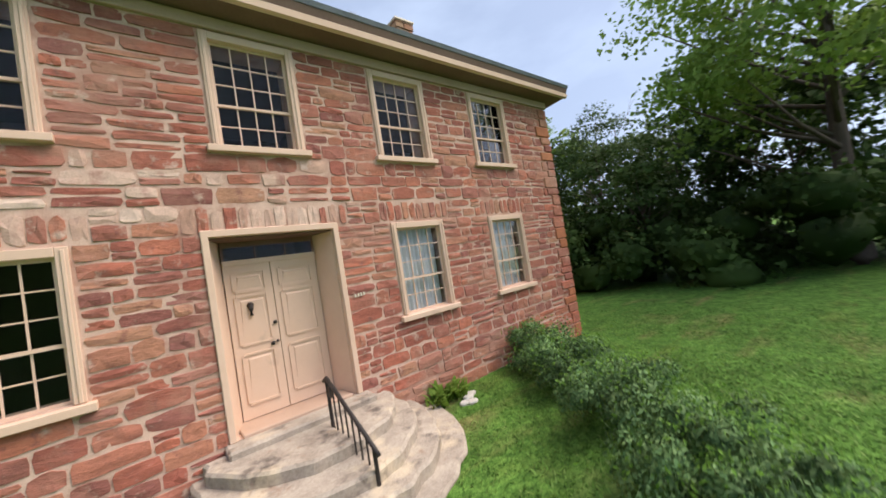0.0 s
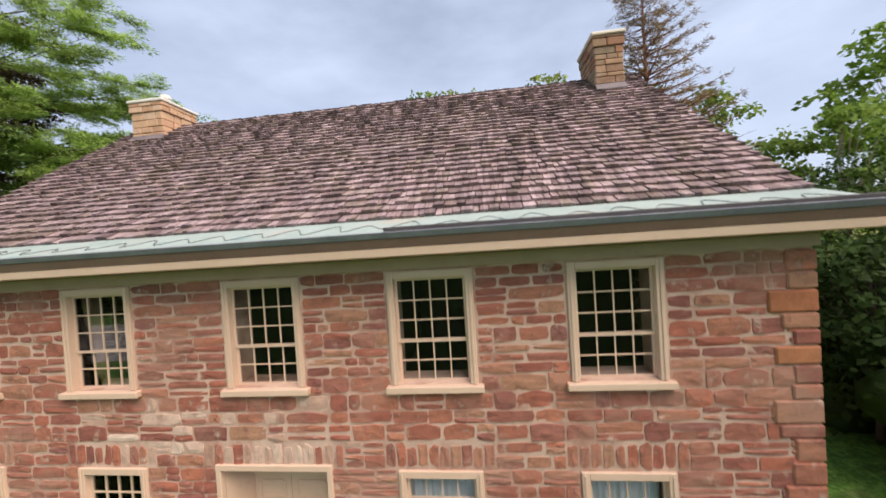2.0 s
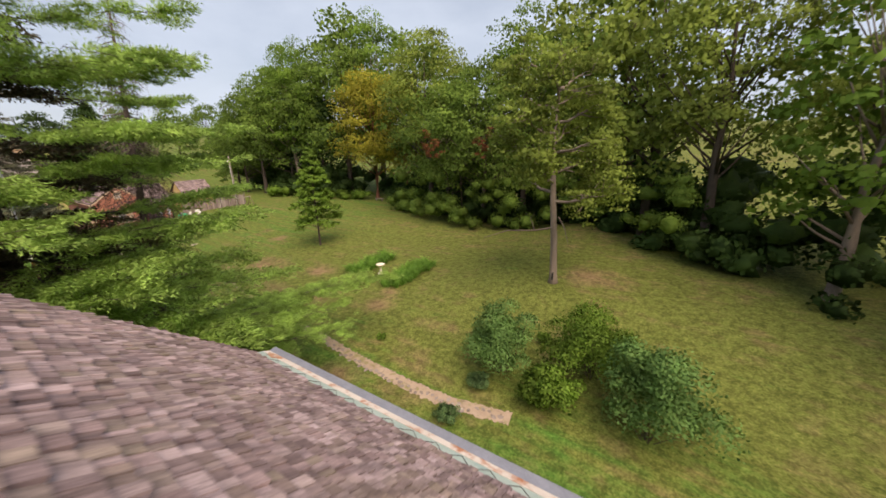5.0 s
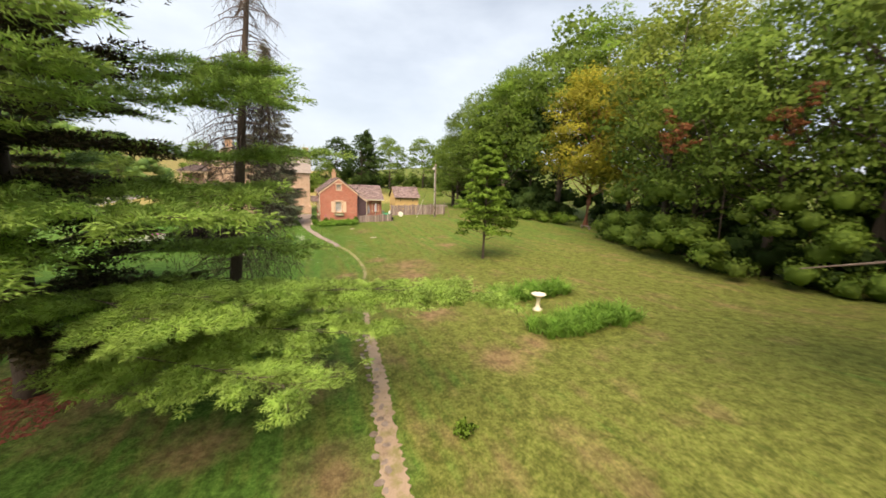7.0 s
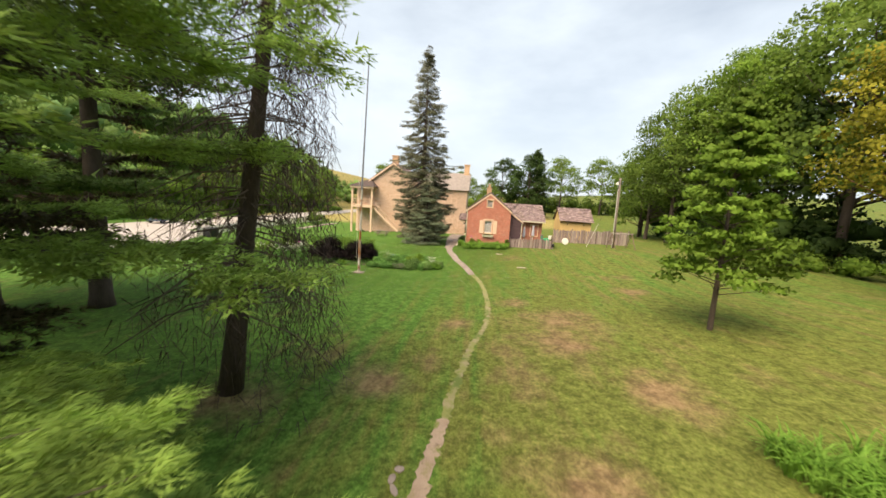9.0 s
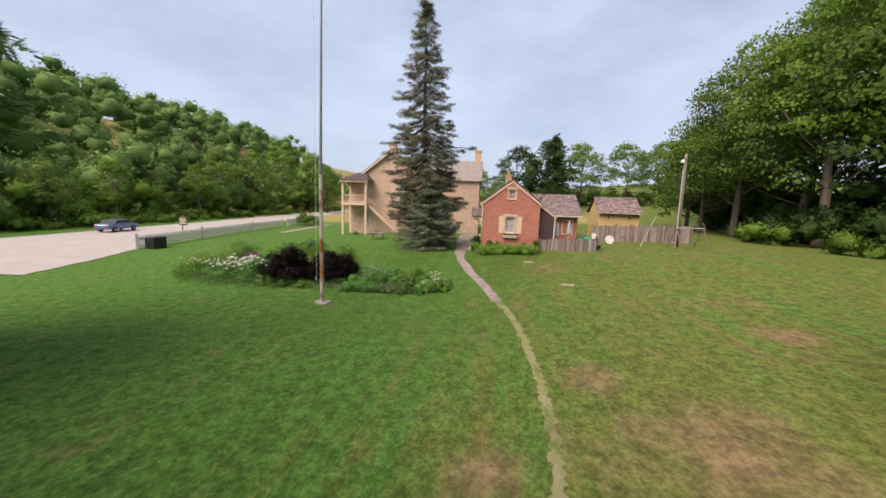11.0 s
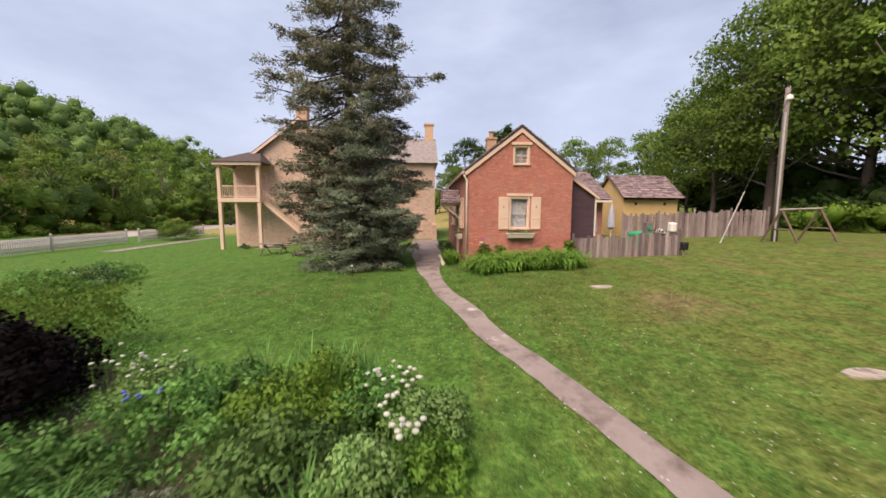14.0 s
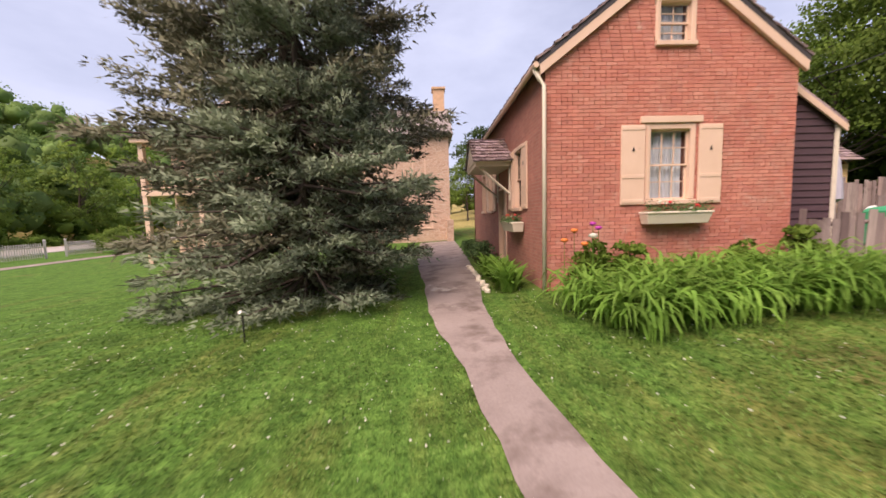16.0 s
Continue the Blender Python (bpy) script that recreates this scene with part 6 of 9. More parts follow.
for i in range(18):
    t = i / 17
    part("baluster", Geo().box(YX + 1.78, YX + 1.81, 2.0 + 4.2 * t, 2.04 + 4.2 * t, 4.3 - 3.7 * t, 5.2 - 3.7 * t), M_CREAM, stair)
part("hand_rail", Geo().tube([(YX + 1.8, 2.0, 5.2), (YX + 1.8, 6.2, 1.5)], 0.04, 4), M_CREAM, stair)
YH_E = Matrix(((0, -1, 0, YX), (1, 0, 0, 0), (0, 0, 1, 0), (0, 0, 0, 1)))
for c, z0, z1 in ((1.2, 5.0, 6.8), (1.2, 1.6, 3.2), (5.6, 5.0, 6.6), (8.2, 5.0, 6.6), (4.6, 9.3, 10.2), (15.2, 5.0, 6.6), (15.6, 1.7, 3.3)):
    w = flat_window(yh, YH_E if c < 9.5 else Matrix(((0, -1, 0, YX - 0.3), (1, 0, 0, 0), (0, 0, 1, 0), (0, 0, 0, 1))), c, z0, z1, 0.38, 2, 2, 2)
    # flat black panel behind the panes in place of the unlit room's darkness
    b = part("dark_room", Geo().box(c - 0.38, c + 0.38, 0.10, 0.13, z0, z1), M_BLACK, w)
    b.data.transform(YH_E if c < 9.5 else Matrix(((0, -1, 0, YX - 0.3), (1, 0, 0, 0), (0, 0, 1, 0), (0, 0, 0, 1))))
part("garden_wall", Geo().box(YX - 2, YX + 1.6, 17.0, 17.4, 0.2, 2.2), M_BUFFRUBBLE, yh)

# picnic table
pt = thing("picnic_table", lay(-64.8, 5.6), "weathered wooden picnic table on the lawn", "table")
g0 = ground_z(-64.8, 5.6)
part("tabletop", Geo().box(-65.2, -64.4, 4.7, 6.5, g0 + 0.72, g0 + 0.77), M_POLEWOOD, pt, bevel=0.01)
for x in (-65.7, -63.9):
    part("bench", Geo().box(x - 0.13, x + 0.13, 4.7, 6.5, g0 + 0.43, g0 + 0.47), M_POLEWOOD, pt)
for y in (5.0, 6.2):
    part("leg", Geo().tube([(-65.6, y, g0), (-64.7, y, g0 + 0.72)], 0.045, 4).tube([(-64.0, y, g0), (-64.9, y, g0 + 0.72)], 0.045, 4).tube([(-65.75, y, g0 + 0.42), (-63.85, y, g0 + 0.42)], 0.045, 4), M_POLEWOOD, pt)

# ---- picket fence, gate posts, sign, box ----
pick = thing("picket_fence", lay(-68, -14.5), "white picket fence along the road", "fence")
FL = [(-51.4, -12.2), (-60, -13.3), (-70, -14.2), (-77.8, -14.5), (-79.4, -14.5), (-92, -15.2)]
segs = [(Vector(a), Vector(b)) for a, b in zip(FL, FL[1:])]
v, f = [], []
for s, (a, b) in enumerate(segs):
    if s == 3:
        continue
    d = (b - a).normalized()
    for k in (0.35, 0.95):
        part("rail", Geo().tube([lay(a.x, a.y, k), lay(b.x, b.y, k)], 0.04, 4), M_GUARD, pick)
    n = int((b - a).length / 0.17)
    for i in range(n):
        p = a + d * (0.17 * i)
        q = p + d * 0.085
        z = ground_z(p.x, p.y)
        g = Geo().prism([(p.x, p.y, z + 0.08), (q.x, q.y, z + 0.08), (q.x, q.y, z + 1.15), ((p.x + q.x) / 2, (p.y + q.y) / 2, z + 1.24), (p.x, p.y, z + 1.15)], (-d.y * 0.025, d.x * 0.025, 0))
        k = len(v)
        v += g.v
        f += [tuple(k + j for j in q2) for q2 in g.f]
me = bpy.data.meshes.new("picket_run")
me.from_pydata(v, [], f)
part("picket_run", me, M_GUARD, pick)["kind"] = "stuff"
for p in FL:
    part("post", Geo().tube([lay(*p, -0.1), lay(*p, 1.42)], 0.11, 4), M_GUARD, pick)
    part("post_cap", Geo().tube([lay(*p, 1.42), lay(*p, 1.50)], [0.15, 0.03], 4), M_GUARD, pick)
bin1 = thing("trash_bin", lay(-52.6, -11.6), "dark square litter bin beside the fence", "bin")
part("body", Geo().box(-53.2, -51.9, -12.0, -11.0, ground_z(-52, -12), 1.05), M_BLACK, bin1, bevel=0.05)
sg = thing("wooden_sign", lay(-66.3, -21.6), "brown shield-shaped sign on a post", "sign")
part("post", Geo().tube([lay(-66.3, -21.6, -0.1), lay(-66.3, -21.6, 0.9)], 0.07, 6), M_BROWNWOOD, sg)
part("board", Geo().prism([(-66.4, -22.2, 0.75), (-66.4, -21.0, 0.75), (-66.4, -21.0, 1.7), (-66.4, -21.6, 2.05), (-66.4, -22.2, 1.7)], (-0.08, 0, 0)), M_BROWNWOOD, sg, bevel=0.02)
for i in range(4):
    part("lettering_bar", Geo().box(-66.4, -66.385, -22.05, -21.15 - 0.08 * (i % 2), 0.95 + 0.2 * i, 1.03 + 0.2 * i), M_PALE, sg)

# ---- flagpole ----
fp = thing("flagpole", lay(-39.95, 10.55), "tall white flagpole streaked with rust on a concrete foot", "flagpole")
fz = ground_z(-39.95, 10.55)
part("mast", Geo().tube([(-39.95, 10.55, fz), (-39.95, 10.55, fz + 2.4)], [0.098, 0.096], 14).tube([(-39.95, 10.55, fz + 2.4), (-39.95, 10.55, fz + 2.46)], 0.115, 14).tube([(-39.95, 10.55, fz + 2.46), (-39.95, 10.55, fz + 6.2)], [0.085, 0.08], 14).tube([(-39.95, 10.55, fz + 6.2), (-39.95, 10.55, fz + 6.25)], 0.095, 14), M_RUST, fp, smooth=False)
part("upper_mast", Geo().tube([(-39.95, 10.55, fz + 6.25), (-39.95, 10.72, fz + 15.6)], [0.068, 0.04], 12).tube([(-39.95, 10.72, fz + 15.6), (-39.95, 10.72, fz + 15.75)], 0.08, 10), M_LEAD, fp, "grey upper pole section")
part("foot", Geo().box(-40.3, -39.6, 10.17, 10.93, fz - 0.1, fz + 0.06), M_CONCRETE, fp, bevel=0.02)
part("cleat", Geo().tube([(-39.72, 10.42, fz + 1.15), (-39.66, 10.36, fz + 1.3)], 0.02, 5), M_WHITE, fp)
part("halyard", Geo().tube([(-39.7, 10.4, fz + 1.2), (-39.73, 10.43, fz + 15.6)], 0.008, 4), M_WHITE, fp)

# ---- slabs and small lawn things ----
for x, y, a, b in ((-44.4, 23.3, 0.20, 0.24), (-50.1, 21.75, 0.20, 0.22)):
    s = thing("stone_slab", lay(x, y), "pale flat slab set in the grass", "slab", "lawn slabs")
    part("slab", Geo().prism([(x + a * math.cos(t) * (1.0 + 0.12 * math.sin(3 * t)), y + 1.3 * b * math.sin(t) * 1.3, ground_z(x, y) - 0.05) for t in (2 * math.pi * i / 10 for i in range(10))], (0, 0, 0.08)), M_STEP, s, bevel=0.015)
spr = thing("garden_sprinkler", lay(-54.0, 13.1), "thin black sprinkler stake in the grass", "sprinkler")
part("stake", Geo().tube([lay(-54.0, 13.1), lay(-54.0, 13.1, 0.42)], 0.012, 5), M_BLACK, spr)
part("head", Geo().tube([lay(-54.05, 13.1, 0.42), lay(-53.93, 13.1, 0.47)], 0.03, 6), M_WHITE, spr)

# bird bath
bz = ground_z(-18.85, 27.0)
bath = thing("bird_bath", (-18.85, 27.0, bz), "pale concrete bird bath among daylilies", "bird bath")
part("pedestal", Geo().lathe((-18.85, 27.0, bz), [(0.24, -0.05), (0.24, 0.06), (0.13, 0.12), (0.09, 0.3), (0.08, 0.5), (0.13, 0.66), (0.16, 0.7)], 16), M_PALE, bath, smooth=True)
part("bowl", Geo().lathe((-18.85, 27.0, bz + 0.7), [(0.15, 0.0), (0.31, 0.08), (0.38, 0.15), (0.345, 0.16), (0.26, 0.09), (0.05, 0.06)], 20), M_PALE, bath, smooth=True)
# low bench under the yellowing tree
bn = thing("plank_bench", lay(-43.0, 53.0), "low plank bench at the wood's edge", "bench")
part("plank", Geo().box(-44.2, -42.2, 52.8, 53.2, ground_z(-43, 53) + 0.4, ground_z(-43, 53) + 0.46), M_POLEWOOD, bn)
for x in (-43.9, -42.5):
    part("leg", Geo().box(x - 0.06, x + 0.06, 52.85, 53.15, ground_z(x, 53) - 0.1, ground_z(x, 53) + 0.4), M_POLEWOOD, bn)
# weathered wooden box beside the shrubs
bx = thing("wooden_bench_box", lay(-2.4, 20.1), "weathered low wooden box seat beside the shrubs", "box")
wz = ground_z(-2.4, 20.1)
part("body", Geo().box(-3.0, -1.9, 19.75, 20.3, wz - 0.05, wz + 0.36), M_POLEWOOD, bx, bevel=0.01)
part("lid", Geo().box(-3.05, -1.85, 19.7, 20.35, wz + 0.38, wz + 0.42), M_POLEWOOD, bx, bevel=0.01)


# ---- car on the road ----
def car(x, y, turn, paint, label):
    """A hatchback along +x, length 4.5 m."""
    m = Matrix.Translation((x, y, ground_z(x, y) + 0.05)) @ Matrix.Rotation(radians(turn), 4, "Z")
    c = thing("parked_car", (x, y, ground_z(x, y)), label, "car")
    prof = [(-2.2, 0.35), (-2.25, 0.75), (-2.1, 0.98), (-1.55, 1.0), (-1.0, 1.44), (0.5, 1.46), (1.15, 1.02), (2.0, 0.86), (2.22, 0.65), (2.2, 0.35)]
    body = part("body", Geo().prism([(p, -0.86, q) for p, q in prof], (0, 1.72, 0)), paint, c, bevel=0.06)
    body.data.transform(m)
    for s in (-0.865, 0.855):
        for pts in (((-1.35, 1.05), (-0.95, 1.38), (-0.3, 1.40), (-0.3, 1.05)), ((-0.22, 1.05), (-0.22, 1.40), (0.45, 1.40), (0.98, 1.05))):
            g = part("side_window", Geo().prism([(p, s, q) for p, q in pts], (0, 0.012, 0)), M_BLACK, c)
            g.data.transform(m)
    for pts in (((0.55, 1.43), (1.12, 1.05)), ((-1.05, 1.42), (-1.52, 1.03))):
        (a, b), (d, e) = pts
        o = 0.02 if a > 0 else -0.02
        g = part("windscreen", Geo().poly([(a + o, -0.72, b + 0.02), (a + o, 0.72, b + 0.02), (d + o, 0.78, e + 0.02), (d + o, -0.78, e + 0.02)]), M_BLACK, c)
        g.data.transform(m)
    for p in (-1.35, 1.35):
        for s in (-0.82, 0.82):
            w = part("wheel", Geo().tube([(p, s - 0.1, 0.32), (p, s + 0.1, 0.32)], 0.32, 16), M_TYRE, c)
            w.data.transform(m)
            r = part("rim", Geo().tube([(p, s * 1.13 - 0.012, 0.32), (p, s * 1.13 + 0.012, 0.32)], 0.2, 12), M_LEAD, w)
            r.data.transform(m)
    for s in (-0.6, 0.6):
        part("headlight", Geo().box(2.12, 2.24, s - 0.16, s + 0.16, 0.64, 0.76), M_WHITE, c).data.transform(m)
        part("tail_light", Geo().box(-2.27, -2.15, s - 0.14, s + 0.14, 0.72, 0.86), M_RED, c).data.transform(m)
    return c


car(-62.5, -27.0, 188, M_CARPAINT, "blue-grey hatchback standing on the road")
car(38.0, -7.5, 80, plain("white_car_paint", (0.7, 0.72, 0.74), 0.3), "pale car parked behind the trees")

# ---- plants ----
def unit3(rng, n):
    d = rng.normal(size=(n, 3))
    return d / (np.linalg.norm(d, axis=1)[:, None] + 1e-9)


def puffs(rng, centres, radii, count, flatten=0.8, hollow=0.75):
    """Places and normals on the outer shells of many small clumps."""
    n = len(centres)
    idx = np.repeat(np.arange(n), count) if np.isscalar(count) else np.repeat(np.arange(n), count)
    d = unit3(rng, len(idx))
    d[:, 2] = np.where(d[:, 2] < -0.35, -d[:, 2] * 0.6, d[:, 2])
    r = radii[idx] * (hollow + (1 - hollow) * rng.uniform(0, 1.15, len(idx)))
    p = centres[idx] + d * r[:, None] * np.array([1, 1, flatten])
    return p, d


def tree_parts(rng, height, spread_r, base, lean=(0, 0), trunk_r=None, clumps=70, per=110, leaf=0.34, low=0.25, egg=0.55):
    """Trunk and limbs as a Geo, and places for the leaves, for a broad-leaved tree at the origin."""
    trunk_r = trunk_r or height * 0.016
    g = Geo()
    top = Vector((lean[0], lean[1], height * 0.9))
    line = [Vector((0, 0, -0.3)).lerp(top, t) + Vector((rng.normal() * 0.02 * height * t, rng.normal() * 0.02 * height * t, 0)) for t in (0, 0.04, 0.2, 0.4, 0.6, 0.8, 1.0)]
    g.tube(line, [trunk_r * 1.5, trunk_r * 1.1, trunk_r, trunk_r * 0.75, trunk_r * 0.5, trunk_r * 0.3, trunk_r * 0.08], 9)
    cz = height * (low + (1 - low) * egg)
    half = height * (1 - low) * 0.5
    d = unit3(rng, clumps)
    d[:, 2] = d[:, 2] * 0.85 + 0.08
    rr = rng.uniform(0.45, 1.0, clumps) ** 0.6
    c = np.empty((clumps, 3))
    lift = d[:, 2] * rr
    flat = np.hypot(d[:, 0], d[:, 1]) + 1e-6
    wide = np.where(lift > 0, 1 - 0.25 * lift, (0.35 + 0.65 / flat) * (1 + 0.12 * lift))
    c[:, 0] = d[:, 0] * rr * spread_r * wide + lean[0] * 0.6
    c[:, 1] = d[:, 1] * rr * spread_r * wide + lean[1] * 0.6
    c[:, 2] = cz + lift * half * 1.05
    c[:, 2] = np.maximum(c[:, 2], height * low * 0.7)
    for k in rng.permutation(clumps)[: min(clumps, 26)]:
        e = Vector(c[k])
        t = min(0.85, max(0.12, (e.z / height) * 0.72))
        s = Vector(line[0]).lerp(top, t)
        m = s.lerp(e, 0.5) + Vector((0, 0, -0.05 * (e - s).length))
        r0 = trunk_r * (0.42 - 0.3 * t)
        g.tube([s, m, e], [r0, r0 * 0.6, r0 * 0.15], 5)
    rad = rng.uniform(0.75, 1.3, clumps) * spread_r * 0.28
    p, nrm = puffs(rng, c, rad, per, 0.72, 0.55)
    out = unit_rows(p - np.array([lean[0] * 0.5, lean[1] * 0.5, height * 0.45]))
    return g, p, nrm * 0.85 + out * 0.55


def broadleaf(name, seed, height, spread_r, leaf_mat, bark, label, category="tree", group="", at=None, **kw):
    rng = np.random.RandomState(seed)
    size = kw.pop("leaf", 0.34)
    g, p, nrm = tree_parts(rng, height, spread_r, 0, **kw)
    t = thing(name, (0, 0, 0), label, category, group)
    part("trunk", g, bark, t, smooth=True)
    part("crown", leaf_mesh("crown", p, size, leaf_mat, rng, nrm, 0.7, jitter=0.75), None, t)
    if at is not None:
        t.matrix_basis = Matrix.Translation(lay(*at))
    return t


def stand(ob, x, y, s=1.0, turn=0.0, sz=None, down=0.0):
    """A copy of a plant on the ground at x, y."""
    return copy_thing(ob, Matrix.Translation(lay(x, y, -down)) @ Matrix.Rotation(turn, 4, "Z") @ Matrix.Diagonal((s, s, sz or s, 1)))


def mass_of_leaves(name, centres, radii, count, size, material, rng, flatten=0.85, hollow=0.75, jitter=0.65):
    """A mass of foliage: leaves on the shells of many clumps, each with a closed leafy core of 24 faces inside."""
    p, d = puffs(rng, centres, radii, count, flatten, hollow)
    me = leaf_mesh(name, p, size, material, rng, d, 0.72, jitter=jitter, soft=0.9)
    grid = [(x, y, z) for x in (-1, 0, 1) for y in (-1, 0, 1) for z in (-1, 0, 1) if (x, y, z) != (0, 0, 0)]
    ball = unit_rows(np.array(grid, float))
    quad = []
    for axis in range(3):
        for side in (-1, 1):
            for i in (-1, 0):
                for j in (-1, 0):
                    ring = []
                    for u, w in ((i, j), (i + 1, j), (i + 1, j + 1), (i, j + 1)):
                        c = [u, w]
                        c.insert(axis, side)
                        ring.append(grid.index(tuple(c)))
                    a, b, c = (ball[q] for q in ring[:3])
                    quad.append(ring if np.dot(np.cross(b - a, c - a), a) > 0 else ring[::-1])
    n, k = len(me.vertices), len(ball)
    v, nv, f = np.empty(n * 3, np.float32), np.empty(n * 3, np.float32), np.empty(len(me.loops), np.int32)
    me.vertices.foreach_get("co", v)
    me.attributes["custom_normal"].data.foreach_get("vector", nv)
    me.loops.foreach_get("vertex_index", f)
    lump = ball[None] * rng.uniform(0.45, 1.0, (len(centres), k, 1))
    core = (centres[:, None, :] + lump * (radii * 0.78)[:, None, None] * np.array([1, 1, flatten])).reshape(-1, 3)
    faces = (np.arange(len(centres))[:, None, None] * k + np.array(quad)[None]).reshape(-1, 4) + n
    bpy.data.meshes.remove(me)
    return fast_mesh(name, np.vstack([v.reshape(-1, 3), core]), np.vstack([f.reshape(-1, 4), faces]), material, normals=np.vstack([nv.reshape(-1, 3), np.tile(ball, (len(centres), 1))]))


WOODS = "trees along the wood's edge"
KINDS = {"oak": (101, 22, 6.6, L_WOOD, M_BARK, "tall green broad-leaved tree at the wood's edge", 0.03), "ash": (102, 24, 5.6, L_BRIGHT, M_PALEBARK, "tall light green tree with a loose crown", 0.07),
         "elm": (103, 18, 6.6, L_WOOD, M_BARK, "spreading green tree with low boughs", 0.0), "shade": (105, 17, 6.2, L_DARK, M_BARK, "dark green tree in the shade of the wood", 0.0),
         "olive": (106, 23, 6.2, L_OLIVE, M_BARK, "tall olive-green tree with feathery foliage", 0.12)}
oak, ash, elm, shade, olive = [broadleaf("broadleaf_tree", k[0], *k[1:6], group=WOODS, clumps=84, per=46, leaf=0.56, low=k[6]) for k in KINDS.values()]
fine_oak, fine_ash, fine_elm, fine_shade, fine_olive = [broadleaf("broadleaf_tree", k[0] + 40, *k[1:6], group=WOODS, clumps=112, per=120, leaf=0.30, low=k[6] + 0.10) for k in KINDS.values()]
gold = broadleaf("yellowing_tree", 104, 19, 6.4, L_YELLOW, M_REDBARK, "broad tree with yellowing leaves and a red-brown trunk", group=WOODS, clumps=110, per=150, leaf=0.27, low=0.13)
first = {id(o): o for o in (oak, ash, elm, gold, shade, olive, fine_oak, fine_ash, fine_elm, fine_shade, fine_olive)}
rng = random.Random(200)


def plant(ob, x, y, s=1.0, sz=None):
    if id(ob) in first:
        del first[id(ob)]
        ob.matrix_basis = Matrix.Translation(lay(x, y)) @ Matrix.Rotation(rng.uniform(0, 6), 4, "Z") @ Matrix.Diagonal((s, s, sz or s, 1))
        ob.scale = (s, s, sz or s)
        return ob
    m = Matrix.Translation(lay(x, y)) @ Matrix.Rotation(rng.uniform(0, 6), 4, "Z")
    c = copy_thing(ob, m)
    c.scale = (s, s, sz or s)
    return c


# north line, from east to west
for ob, x, y, s in ((ash, 9.5, 34, 0.8), (fine_olive, 3.5, 40, 0.95), (olive, -1.0, 44, 1.0), (oak, -4, 48, 1.12), (olive, -8.5, 52, 1.12), (fine_oak, -14, 47, 1.0), (elm, -11, 50.5, 0.9),
                    (fine_elm, -19, 46.5, 1.0), (ash, -17, 54, 0.95), (fine_elm, -25, 47.5, 0.95), (fine_olive, -30, 50.5, 1.05), (elm, -31.5, 54.5, 1.2), (gold, -45.3, 54.9, 1.12), (gold, -39.5, 56.5, 1.05), (oak, -41, 61, 1.2),
                    (fine_ash, -50, 62, 1.3), (fine_elm, -54, 56.5, 1.5), (oak, -58, 60, 1.45), (fine_ash, -62, 50.5, 1.0), (fine_elm, -66, 52, 1.26), (shade, -60, 55, 1.1), (fine_oak, -70.5, 48.2, 0.98), (fine_elm, -76, 47.5, 0.86), (elm, -81, 48.5, 0.76), (oak, -86, 51, 0.7), (oak, -74, 55, 1.05), (fine_ash, -77, 63, 1.3), (elm, -80, 58, 0.85), (ash, -90, 60, 0.85), (elm, -102, 63, 0.8),
                    (olive, 13, 44, 1.05), (ash, 19, 38, 0.9), (elm, 24, 30, 0.85), (ash, 33, 23, 0.8), (elm, 30, 15, 0.75)):
    plant(ob, x, y, s)
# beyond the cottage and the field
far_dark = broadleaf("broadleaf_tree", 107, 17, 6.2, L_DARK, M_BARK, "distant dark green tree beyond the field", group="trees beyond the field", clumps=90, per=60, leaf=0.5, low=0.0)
far_green = broadleaf("broadleaf_tree", 108, 19, 6.6, L_WOOD, M_BARK, "distant green tree beyond the field", group="trees beyond the field", clumps=90, per=60, leaf=0.5, low=0.0)
first.update({id(o): o for o in (far_dark, far_green)})
for ob, x, y, s in ((far_dark, -116, 33, 1.0), (far_dark, -120, 26, 0.95), (far_green, -130, 45, 0.9), (far_green, -138, 60, 0.95), (far_green, -122, 70, 0.9), (far_green, -150, 14, 0.8), (far_green, -160, -2, 0.9), (far_green, -128, 8, 0.75), (far_green, -112, 2, 0.8), (far_green, -150, 75, 1.0), (far_green, -118, -8, 0.8), (far_green, -106, 22, 0.5)):
    plant(ob, x, y, s)
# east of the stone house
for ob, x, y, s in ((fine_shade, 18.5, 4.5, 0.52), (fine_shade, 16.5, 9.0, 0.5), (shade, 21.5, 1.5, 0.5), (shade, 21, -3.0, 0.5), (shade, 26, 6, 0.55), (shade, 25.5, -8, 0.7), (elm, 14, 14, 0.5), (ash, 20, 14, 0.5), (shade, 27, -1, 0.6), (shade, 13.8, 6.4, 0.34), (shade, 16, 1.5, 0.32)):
    plant(ob, x, y, s)
maple = broadleaf("maple_tree", 110, 14.5, 5.6, leafy("maple_leaf", [(0.11, 0.21, 0.035), (0.19, 0.325, 0.052), (0.26, 0.41, 0.075), (0.15, 0.265, 0.042)]), M_BARK, "large green maple overhanging the lawn", clumps=84, per=190, leaf=0.24, low=0.2, trunk_r=0.32, lean=(0.3, -0.2), at=(17.4, -4.6))
